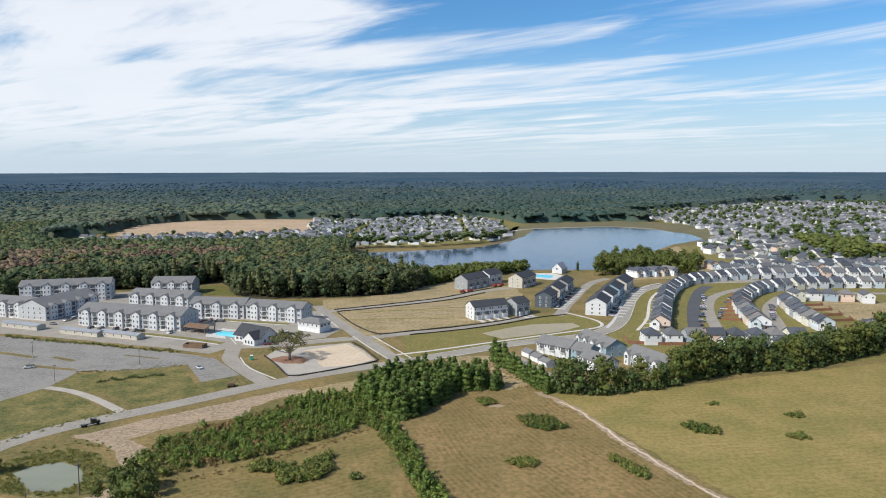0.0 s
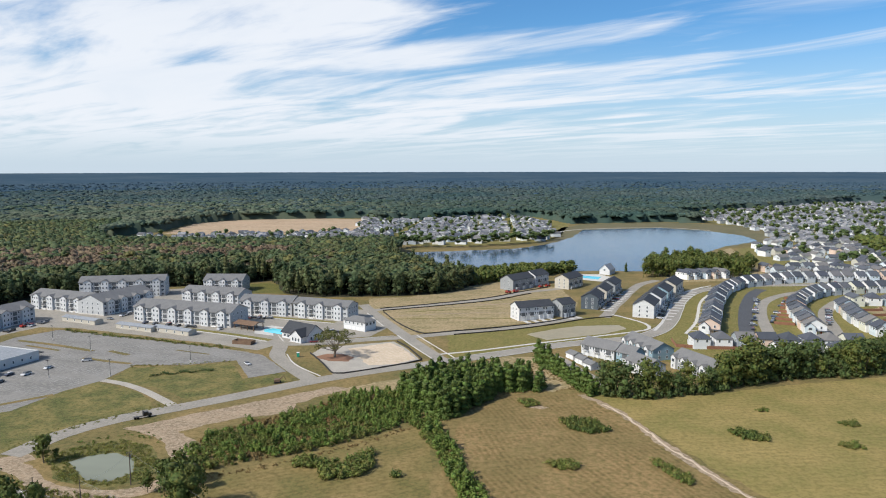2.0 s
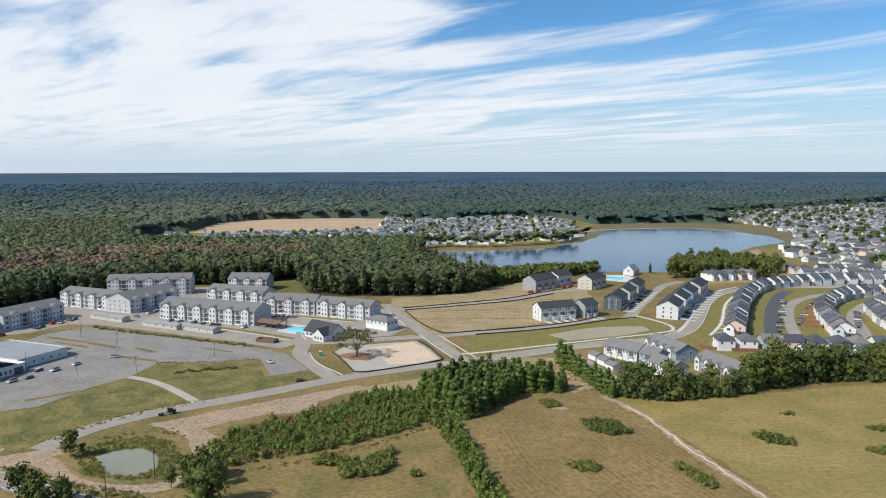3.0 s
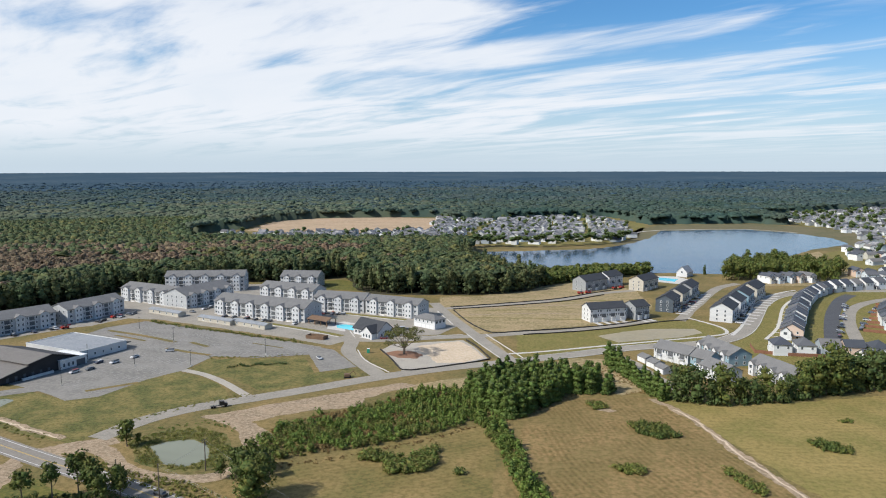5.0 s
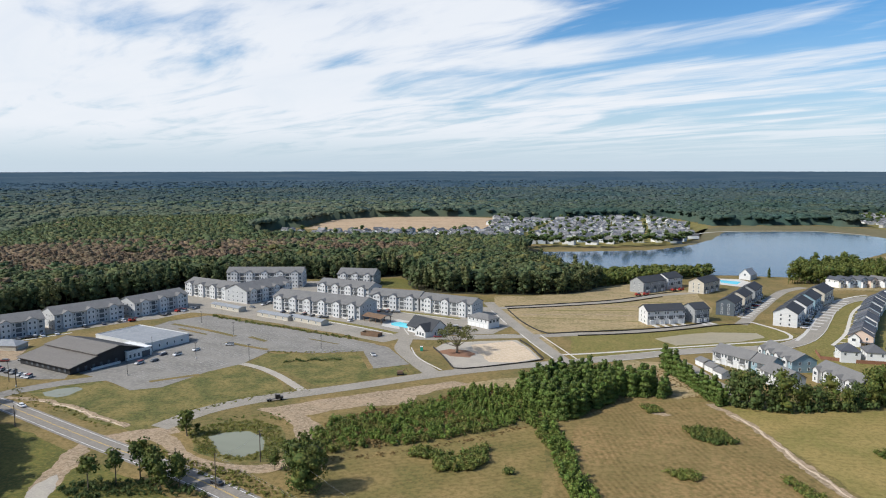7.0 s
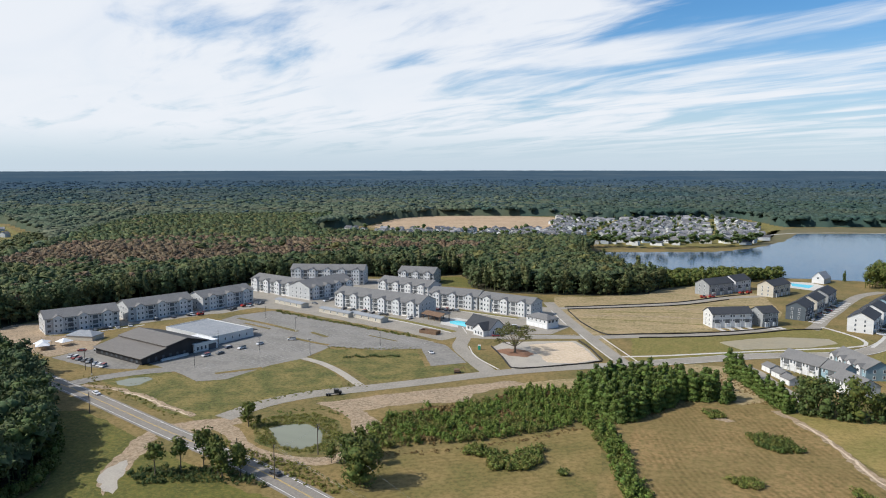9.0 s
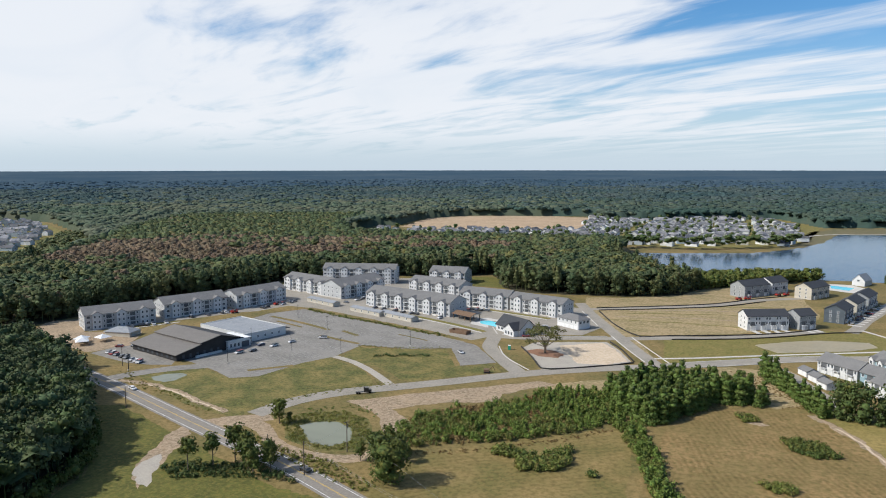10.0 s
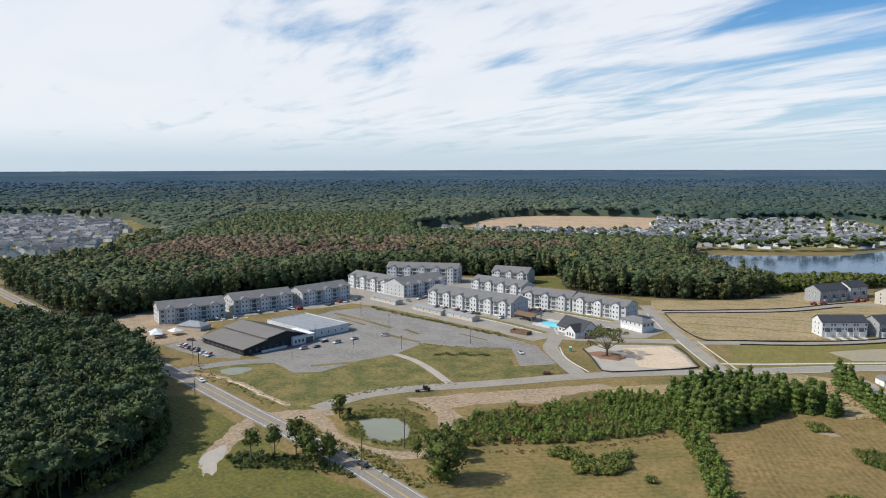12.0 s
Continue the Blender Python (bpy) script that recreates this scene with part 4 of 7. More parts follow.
M["red"] = material("red_paint", [(0.42, 0.04, 0.03), (0.36, 0.04, 0.03)], 1, 5, 0.45)
M["car_paint"] = material("car_paint", None, 2, 4, 0.3, palette=[(0.62, 0.62, 0.62), (0.03, 0.03, 0.035), (0.25, 0.26, 0.27), (0.70, 0.70, 0.70), (0.05, 0.06, 0.10), (0.28, 0.04, 0.04), (0.12, 0.13, 0.14), (0.03, 0.03, 0.03)], spec=0.6)
M["black_paint"] = material("black_paint", [(0.018, 0.018, 0.02), (0.025, 0.025, 0.027)], 1, 5, 0.35, spec=0.6)
M["white_paint"] = material("white_paint", [(0.72, 0.72, 0.72), (0.66, 0.66, 0.66)], 1, 5, 0.35, spec=0.6)
M["green_plastic"] = material("green_plastic", [(0.03, 0.32, 0.2), (0.03, 0.28, 0.18)], 1, 5, 0.5)


# ---------------------------------------------------------------- building shapes
def thing(name, place, turn, label, category, group=""):
    """An empty that holds the parts of one thing."""
    ob = new(name)
    ob.empty_display_size = 0.5
    ob.matrix_basis = pose(place[0], place[1], place[2] if len(place) > 2 else 0, 0, 0, turn)
    return tagged(ob, label, category, group)


def slab(me, section, y0, y1, axis, mi=0):
    """A roof slab: its section in (across, z), drawn out along the ridge."""
    k, n = len(me.v), len(section)
    for y in (y0, y1):
        me.v += [(x, y, z) if axis == "y" else (y, x, z) for x, z in section]
    flip = axis != "y"
    for i in range(n):
        j = (i + 1) % n
        q = (k + i, k + j, k + n + j, k + n + i)
        me.f.append(q[::-1] if not flip else q)
        me.mi.append(mi)
    a, b = tuple(range(k, k + n)), tuple(range(k + n, k + 2 * n))
    me.f += [a if flip is False else a[::-1], b[::-1] if flip is False else b]
    me.mi += [mi, mi]


def gable_roof(me, x0, x1, y0, y1, he, rise, axis="y", over=0.45, th=0.22):
    """Two sloping slabs; axis: the way the ridge runs."""
    a0, a1, b0, b1 = (x0, x1, y0, y1) if axis == "y" else (y0, y1, x0, x1)
    c, s = (a0 + a1) / 2, rise / ((a1 - a0) / 2)
    top = he + rise
    for e, o in ((a0, -over), (a1, over)):
        ez = he - s * over
        sec = [(e + o, ez), (c, top), (c, top + th), (e + o, ez + th)]
        slab(me, sec if o < 0 else sec[::-1], b0 - over, b1 + over, axis)


def gable_wall(me, x0, x1, y0, y1, h, rise, axis="y", mi=0):
    """Four walls with gable ends, as one closed body."""
    if axis == "y":
        sec = [(x0, 0), (x1, 0), (x1, h), ((x0 + x1) / 2, h + rise), (x0, h)]
        slab(me, sec[::-1], y0, y1, "y", mi)
    else:
        sec = [(y0, 0), (y1, 0), (y1, h), ((y0 + y1) / 2, h + rise), (y0, h)]
        slab(me, sec[::-1], x0, x1, "x", mi)


def hip_roof(me, x0, x1, y0, y1, he, rise, over=0.45):
    x0, x1, y0, y1 = x0 - over, x1 + over, y0 - over, y1 + over
    w, d = x1 - x0, y1 - y0
    q = min(w, d) / 2
    if w > d:
        r0, r1 = (x0 + q, (y0 + y1) / 2, he + rise), (x1 - q, (y0 + y1) / 2, he + rise)
        A, B, C, D = (x0, y0, he), (x1, y0, he), (x1, y1, he), (x0, y1, he)
        me.face([A, B, r1, r0]).face([C, D, r0, r1]).face([B, C, r1]).face([D, A, r0])
    else:
        r0, r1 = ((x0 + x1) / 2, y0 + q, he + rise), ((x0 + x1) / 2, y1 - q + 0.01, he + rise)
        A, B, C, D = (x0, y0, he), (x1, y0, he), (x1, y1, he), (x0, y1, he)
        me.face([A, B, r0]).face([B, C, r1, r0]).face([C, D, r1]).face([D, A, r0, r1])
    me.face([(x0, y1, he), (x1, y1, he), (x1, y0, he), (x0, y0, he)])
    me.box(x0, y0, he - 0.2, x1, y1, he)


def window_data(name, w, h):
    """A framed pane that faces -y, its middle at the origin."""
    t, me = 0.13, Mesh()
    o = [(-w / 2 - t, -h / 2 - t), (w / 2 + t, -h / 2 - t), (w / 2 + t, h / 2 + t), (-w / 2 - t, h / 2 + t)]
    i = [(-w / 2, -h / 2), (w / 2, -h / 2), (w / 2, h / 2), (-w / 2, h / 2)]
    me.v = [(x, 0.02, z) for x, z in o] + [(x, -0.09, z) for x, z in o] + [(x, -0.09, z) for x, z in i] + [(x, -0.03, z) for x, z in i]
    for k in range(4):
        j = (k + 1) % 4
        for a in (0, 4, 8):
            me.f.append((a + k, a + j, a + 4 + j, a + 4 + k))
    me.f.append((12, 13, 14, 15))
    me.mi = [0] * 12 + [1]
    return me.data(name, [M["trim_white"], M["glass"]])


WIN = {"small": window_data("window", 1.0, 1.4), "wide": window_data("window", 1.9, 1.5), "tall": window_data("window", 1.3, 1.9)}
WIN["dark"] = WIN["wide"].copy()
WIN["dark"].materials[0] = M["rail"]
WIN["dark_tall"] = WIN["tall"].copy()
WIN["dark_tall"].materials[0] = M["rail"]
DOOR = Mesh().box(-0.6, -0.07, 0, 0.6, 0.02, 2.15, 0).box(-0.5, -0.1, 0.05, 0.5, -0.07, 2.05, 1).data("door", [M["trim_white"], M["door_paint"]])
gd = Mesh().box(-1.4, -0.06, 0, 1.4, 0.02, 2.3)
for i in range(4):
    gd.box(-1.3, -0.09, 0.06 + i * 0.55, 1.3, -0.06, 0.55 + i * 0.55)
GARAGE = gd.data("garage_door", M["trim_white"])
rl = Mesh().box(-1.6, -0.04, 0.95, 1.6, 0.04, 1.05).box(-1.6, -0.03, 0.05, 1.6, 0.03, 0.12)
for i in range(13):
    rl.box(-1.6 + i * 0.2625, -0.02, 0.1, -1.56 + i * 0.2625, 0.02, 0.95)
RAIL = rl.data("railing", M["rail"])
BALC = Mesh().box(-1.65, -1.3, -0.18, 1.65, 0.05, 0).data("balcony_slab", M["trim_white"])
# flat panel on the wall; the recess and its shade are only painted dark
RECESS = Mesh().box(-1.5, -0.05, 0, 1.5, 0.01, 2.3).data("balcony_opening", M["dark_recess"])
POST = Mesh().box(-0.13, -0.13, 0, 0.13, 0.13, 1).data("post", M["trim_white"])


def fit_on(data, name, parent, x, y, z, turn=0, label=""):
    return part(name, data, None, parent, label, pose(x, y, z, 0, 0, turn))


def apartment(a, b, depth, storeys, label, both=False):
    """A long block: gabled bays, balconies between them, windows, a long roof with cross gables."""
    L = math.hypot(b[0] - a[0], b[1] - a[1])
    turn = math.degrees(math.atan2(b[1] - a[1], b[0] - a[0]))
    t = thing("apartment_building", (*a, -0.05), turn, label, "apartment building", "apartment blocks")
    st, h = 3.1, 3.1 * storeys
    rise = depth * 0.20
    wall = Mesh()
    gable_wall(wall, 0, L, 0, depth, h, rise, "x")
    part("wall", wall, M["siding_pale"], t)
    roof = Mesh()
    gable_roof(roof, 0, L, 0, depth, h + 0.02, rise, "x", 0.6, 0.25)
    part("roof", roof, M["shingle"], t, "grey shingled roof")
    part("plinth", Mesh().box(-0.06, -0.06, 0, L + 0.06, depth + 0.06, 0.7), M["concrete"], t)
    n = max(2, round(L / 12.5))
    step = L / n
    for i in range(n):
        c = (i + 0.5) * step
        bw = min(5.2, step * 0.42)
        tall_bay = h + 0.3
        bay = Mesh()
        gable_wall(bay, c - bw / 2, c + bw / 2, -1.3, depth * 0.4, tall_bay, bw * 0.28, "y")
        body = part("bay", bay, M["siding_white"], t)
        br = Mesh()
        gable_roof(br, c - bw / 2, c + bw / 2, -1.3, depth * 0.42, tall_bay + 0.02, bw * 0.28, "y", 0.4, 0.2)
        part("bay_roof", br, M["shingle"], body)
        for s in range(storeys):
            z = s * st
            for dx in (-bw * 0.25, bw * 0.25):
                fit_on(WIN["small"], "window", t, c + dx, -1.3, z + 1.75)
            x = c + step * 0.5
            if i < n - 1:
                if i % 2 == 0 or storeys > 3:
                    fit_on(RECESS, "balcony_opening", t, x, 0, z + 0.1)
                    fit_on(BALC, "balcony", t, x, 0, z + 0.1)
                    if s:
                        fit_on(RAIL, "railing", t, x, -1.25, z + 0.1)
                else:
                    fit_on(RECESS, "stair_opening", t, x, 0, z + 0.1)
                for dx in (-2.7, 2.7):
                    fit_on(WIN["small"], "window", t, x + dx, 0, z + 1.75)
            if i == 0:
                fit_on(WIN["wide"], "window", t, (c - bw / 2) / 2, 0, z + 1.75)
            if i == n - 1:
                fit_on(WIN["wide"], "window", t, (c + bw / 2 + L) / 2, 0, z + 1.75)
    for s in range(storeys):
        for y in (depth * 0.2, depth * 0.42, depth * 0.62, depth * 0.82):
            fit_on(WIN["small"], "window", t, L, y, s * st + 1.75, 90)
            fit_on(WIN["small"], "window", t, 0, y, s * st + 1.75, -90)
    return t


AP = "white three-storey apartment block with grey shingle roof and balconies"
for a, b, d, s in (((-354, 318.5), (-332, 354), 19, 3), ((-334, 364), (-315, 403), 19, 3), ((-311, 409), (-299, 451), 18, 3), ((-330, 494), (-279, 477), 18, 3),
                   ((-234, 456), (-162, 438), 20, 3), ((-227, 515), (-180, 503), 18, 3), ((-171, 480.5), (-133, 475), 17, 3), ((-131.5, 474.5), (-92, 462), 15, 3)):
    apartment(a, b, d, s, AP)
apartment((-262, 469), (-248, 514), 23, 3, "white three-storey apartment block with a broad gable end")
apartment((-316, 532), (-255, 548), 18, 4, "white four-storey apartment block before the wood")
apartment((-232, 568), (-200, 569), 20, 3, "white three-storey apartment block with a cross gable")


def long_garage(a, b, label):
    L = math.hypot(b[0] - a[0], b[1] - a[1])
    t = thing("garage_row", (*a, 0), math.degrees(math.atan2(b[1] - a[1], b[0] - a[0])), label, "garage", "garage rows")
    part("wall", Mesh().box(0, 0, 0, L, 6.5, 2.7), M["siding_tan"], t)
    r = Mesh()
    gable_roof(r, 0, L, 0, 6.5, 2.72, 0.9, "x", 0.35, 0.15)
    part("roof", r, M["membrane"], t)
    g = Mesh()
    gable_wall(g, 0.02, L - 0.02, 0.02, 6.48, 2.7, 0.88, "x")
    part("gable", g, M["siding_tan"], t)
    for i in range(int(L // 3.4)):
        fit_on(GARAGE, "garage_door", t, 1.9 + i * 3.4, 6.5, 0.05, 180)
        if i % 2:
            fit_on(WIN["small"], "window", t, 1.9 + i * 3.4, 0, 1.6)


for a, b in (((-281, 452), (-252, 440)), ((-234, 433), (-206, 422)), ((-207, 426), (-179, 414))):
    long_garage(a, b, "low pale garage row with a grey roof")


# the gym and its hall
def gym():
    a = (-252, 284)
    t = thing("gym_building", (*a, 0), math.degrees(math.atan2(0.963, 0.27)), "black gym building with broad brown metal roof and glazed porch", "building")
    w, d, hf, hb, apex = 40.0, 42.0, 3.6, 5.0, 9.0
    wall = Mesh()
    slab(wall, [(0, 0), (0, hf), (14, 6.2), (14, 7.0), (26, apex), (w, hb), (w, 0)], 0, d, "x")
    wall.v = [(y, x, z) for x, y, z in wall.v]
    part("wall", wall, M["black_wall"], t)
    for nm, sec in (("lower_roof", [(-1.4, hf - 0.25), (14, 6.25), (14, 6.5), (-1.4, hf)]), ("upper_roof", [(13.2, 6.9), (26, apex + 0.02), (26, apex + 0.3), (13.2, 7.2)]), ("rear_roof", [(26, apex + 0.02), (w + 1, hb - 0.2), (w + 1, hb + 0.1), (26, apex + 0.3)])):
        r = Mesh()
        slab(r, sec, -1.5, d + 1, "x")
        r.v = [(y, x, z) for x, y, z in r.v]
        ob = part(nm, r, M["metal_roof"] if nm != "rear_roof" else M["black_wall"], t, "brown standing-seam metal roof" if nm != "rear_roof" else "black rear roof")
        if nm != "rear_roof":
            (x0, z0), (x1, z1) = sec[3], sec[2]
            for i in range(15):
                y = -1.4 + i * 3.1
                part("roof_seam", Mesh().face([(x0, y, z0 + 0.06), (x1, y, z1 + 0.06), (x1, y + 0.12, z1 + 0.06), (x0, y + 0.12, z0 + 0.06)]), M["metal_roof"], ob)
    for i in range(8):
        fit_on(WIN["dark"], "window", t, 0, 4 + i * 4.6, 1.5, -90)
    for i in range(6):
        fit_on(WIN["dark_tall"], "window", t, 4 + i * 4.2, 0, 1.6)
    part("ramp_wall", Mesh().box(10, -2.2, 0, 26, -1.2, 1.1), M["pale_wall"], t)
    e = thing("entrance_block", (-246.0, 322.0, 0), math.degrees(math.atan2(0.963, 0.27)), "pale flat-roofed entrance block between gym and hall", "building")
    part("wall", Mesh().box(-8, -6, 0, 7, 12, 4.6), M["pale_wall"], e)
    part("roof", Mesh().box(-8.3, -6.3, 4.6, 7.3, 12.3, 4.9), M["trim_white"], e)
    part("doorway", Mesh().box(1, -6.06, 0, 6, -5.98, 3.2), M["glass"], e)
    for x in (-6, -3.5, -1):
        fit_on(WIN["tall"], "window", e, x, -6, 2)
    hall = thing("warehouse_hall", (-244.0, 329.5, 0), math.degrees(math.atan2(26.5, 8)), "long pale warehouse hall with a flat grey roof", "building")
    part("wall", Mesh().box(0, 0, 0, 29, 44, 4.7), M["pale_wall"], hall)
    part("roof", Mesh().box(0.4, 0.4, 4.7, 28.6, 43.6, 4.78), M["membrane"], hall)
    for x0, y0, x1, y1 in ((-0.1, -0.1, 29.1, 0.3), (-0.1, 43.7, 29.1, 44.1), (-0.1, 0.3, 0.3, 43.7), (28.7, 0.3, 29.1, 43.7)):
        part("parapet", Mesh().box(x0, y0, 4.7, x1, y1, 5.1), M["pale_wall"], hall)
    for x in (4, 9, 14, 19, 24):
        fit_on(WIN["small"], "window", hall, x, 0, 2.2)
    part("loading_door", Mesh().box(29, 2, 0, 29.1, 8, 3.6), M["black_wall"], hall)
    part("canopy", Mesh().box(29.0, 1.0, 2.9, 33.0, 9.0, 3.2), M["black_wall"], hall)


gym()


# ---------------------------------------------------------------- houses
def house_parts(t, w, d, h, style, wall_m, roof_m, detail=2):
    """A house, its front at y = 0 facing -y. style: gable, cross or hip; detail 2: all windows, 1: few."""
    rise = w * 0.28
    wall, roof = Mesh(), Mesh()
    if style == "gable":
        gable_wall(wall, -w / 2, w / 2, 0, d, h, rise)
        gable_roof(roof, -w / 2, w / 2, 0, d, h + 0.02, rise)
    elif style == "cross":
        rise = d * 0.27
        gable_wall(wall, -w / 2, w / 2, 0, d, h, rise, "x")
        gable_roof(roof, -w / 2, w / 2, 0, d, h + 0.02, rise, "x")
    else:
        wall.box(-w / 2, 0, 0, w / 2, d, h)
        hip_roof(roof, -w / 2, w / 2, 0, d, h + 0.02, min(w, d) * 0.36)
    part("wall", wall, wall_m, t)
    ro = part("roof", roof, roof_m, t)
    if detail > 1:
        bay = Mesh()
        gable_wall(bay, -w / 2 + 0.3, -0.2, -1.6, d * 0.45, h * 0.82, w * 0.2)
        bo = part("front_bay", bay, wall_m, t)
        br = Mesh()
        gable_roof(br, -w / 2 + 0.3, -0.2, -1.6, d * 0.46, h * 0.82 + 0.02, w * 0.2, "y", 0.35, 0.18)
        part("bay_roof", br, roof_m, bo)
        part("porch_roof", Mesh().box(-0.2, -2.0, 2.6, w / 2, 0.05, 2.85), roof_m, t)
        for x in (0.2, w / 2 - 0.2):
            ob = fit_on(POST, "porch_post", t, x, -1.8, 0)
            ob.scale = (1, 1, 2.6)
        fit_on(DOOR, "door", t, w * 0.25, 0, 0.1)
        fit_on(GARAGE, "garage_door", t, -w / 4 - 0.1, -1.6, 0.05)
        fit_on(WIN["wide"], "window", t, -w / 4 - 0.1, -1.6, h * 0.64)
        fit_on(WIN["small"], "window", t, w * 0.25, 0, h * 0.76)
        for x in (-w * 0.28, w * 0.28):
            fit_on(WIN["small"], "window", t, x, d, h * 0.76, 180)
        for y in (d * 0.3, d * 0.7):
            fit_on(WIN["small"], "window", t, w / 2, y, h * 0.76, 90)
            fit_on(WIN["small"], "window", t, -w / 2, y, h * 0.76, -90)
    elif detail == 1:
        fit_on(WIN["wide"], "window", t, w * 0.2, 0, h * 0.74)
        fit_on(GARAGE, "garage_door", t, -w * 0.22, 0, 0.05)
    return t


HOUSE_KINDS = [("gable", 8.0, 14.0, 6.2), ("gable", 7.4, 13.0, 6.4), ("cross", 9.8, 10.5, 6.0), ("hip", 9.2, 11.0, 6.0), ("gable", 9.5, 15.0, 3.9), ("gable", 12.4, 7.8, 6.0), ("gable", 11.4, 7.4, 5.8)]
HOUSE_LABELS = ["pale sided two-storey house with a grey gable roof", "narrow sided two-storey house with a steep grey gable", "sided two-storey house with a long grey roof", "sided two-storey house with a dark hipped roof", "low sided house with a broad grey gable", "pale sided two-storey house with gable end and dark roof", "narrow pale sided house with gable end and porch"]
masters = {}


def house(kind, x, y, turn, detail=2):
    """A house of the estate, from a shared build."""
    if (kind, detail) not in masters:
        style, w, d, h = HOUSE_KINDS[kind]
        t = thing("house", (x, y, -0.05), turn, HOUSE_LABELS[kind], "house", "houses of the estate")
        masters[kind, detail] = house_parts(t, w, d, h, style, M["siding_mixed"], M["shingle_mixed"], detail)
        return masters[kind, detail]
    return copy_thing(masters[kind, detail], pose(x, y, -0.05, 0, 0, turn))


def row_of_houses(pts, gap, turn_off, kinds, seed, detail=2, setback=0.0):
    rng = random.Random(seed)
    line = smooth_line(pts, 2.0)
    run, nxt = 0.0, gap / 2
    out = []
    for p, q in zip(line, line[1:]):
        run += (q - p).length
        if run >= nxt:
            nxt += gap
            t = math.degrees(math.atan2(q.y - p.y, q.x - p.x))
            out.append(house(rng.choice(kinds), p.x, p.y, t + turn_off + rng.uniform(-2, 2), detail))
    return out


def front_walks(pts, side, gap, length):
    line, run = smooth_line(pts, 2.0), 0.0
    for p, q in zip(line, line[1:]):
        run += (q - p).length
        if run > gap:
            run = 0.0
            n = Vector((-(q - p).y, (q - p).x)).normalized() * side
            tagged(part("front_walk", ribbon_mesh([tuple(p + n * 1.2), tuple(p + n * length)], 1.3, 0.02), M["concrete"]), "narrow concrete front walk before a house", "footpath", kind="structure")


front_walks([(131, 436), (145, 478), (163, 530), (182, 577), (204, 612)], 1, 10.8, 9)
front_walks([(262, 645), (335, 655), (430, 655)], 1, 10.8, 10)
row_of_houses([(133, 436), (147, 478), (165, 530), (184, 577), (206, 612), (230, 630), (262, 645), (296, 652), (335, 655), (376, 655), (430, 655)], 11.6, -90, [5, 6, 5], 1)
row_of_houses([(196, 436), (204, 473), (214, 511), (231, 546), (258, 578), (293, 594), (325, 600), (372, 600)], 11.8, -90, [5, 5, 6], 2)
row_of_houses([(115, 412), (210, 412)], 11.8, 180, [3, 3, 2], 3)
row_of_houses([(236, 434), (237, 458), (242, 486), (252, 524)], 11.6, -90, [6, 5], 4)
row_of_houses([(262, 548), (290, 546), (330, 536)], 13.0, 180, [3, 0], 5)
row_of_houses([(176, 655), (222, 668)], 9.5, 20, [1, 0], 6)
row_of_houses([(262, 706), (360, 716), (460, 730)], 13.5, 0, [2, 3, 0, 4], 7)
row_of_houses([(262, 690), (340, 698), (460, 708)], 13.5, 180, [2, 0, 4], 8)
row_of_houses([(150, 390), (220, 398), (262, 440)], 15, 180, [3, 2], 9)

# further streets of the estate
far_lots = []
rngh = random.Random(31)
ESTATE = [(285, 745), (470, 745), (640, 900), (800, 1150), (1180, 1500), (1350, 1950), (1010, 2090), (700, 1830), (395, 1560), (420, 1180), (400, 1040), (316, 890)]
for i in range(62):
    y0 = 748 + i * 22.5 * (1 + i * 0.004)
    for j in range(64):
        x = 270 + j * 14.5 + 30 * math.sin(i * 0.5) + rngh.uniform(-1.5, 1.5)
        y = y0 + 0.28 * (x - 300) + 14 * math.sin(x / 70 + i) + rngh.uniform(-1, 1)
        if j % 13 == 6 or noise.noise((x / 90, y / 90, 3.1)) > 0.42:
            continue
        if inside(ESTATE, np.array([x]), np.array([y]))[0]:
            far_lots.append((x, y, rngh.choice((15, 195, 285)) + rngh.uniform(-12, 12)))
ACROSS = [(-530, 1000), (-470, 1045), (-300, 1072), (-212, 1110), (-245, 1395), (47, 1465), (105, 1290), (90, 1060), (70, 985), (-50, 945), (-98, 925), (-165, 970), (-412, 980)]
for i in range(26):
    for j in range(46):
        x = -540 + j * 15 + rngh.uniform(-2, 2)
        y = 960 + i * 21 + 14 * math.sin(x / 60 + i * 0.4) + rngh.uniform(-2, 2)
        if j % 11 == 5:
            continue
        if inside(ACROSS, np.array([x]), np.array([y]))[0]:
            far_lots.append((x, y, rngh.choice((0, 180, 270)) + rngh.uniform(-20, 20)))
WESTERN = [(-1480, 860), (-1318, 930), (-1141, 915), (-920, 765), (-830, 655), (-775, 600), (-745, 520), (-760, 470), (-1240, 480), (-1480, 700)]
for i in range(24):
    for j in range(44):
        x = -1480 + j * 17.0 + rngh.uniform(-2, 2)
        y = 490 + i * 25 + 12 * math.sin(x / 60 + i * 0.4) + rngh.uniform(-2, 2)
        if inside(WESTERN, np.array([x]), np.array([y]))[0]:
            far_lots.append((x, y, rngh.choice((30, 120, 300)) + rngh.uniform(-20, 20)))
far_lots.sort(key=lambda p: p[0] ** 2 + p[1] ** 2)
for x, y, turn in far_lots[:150]:
    house(rngh.choice([0, 1, 2, 3, 4, 4]), x, y, turn, 1)
rest = far_lots[150:]
walls, roofs = Mesh(), Mesh()
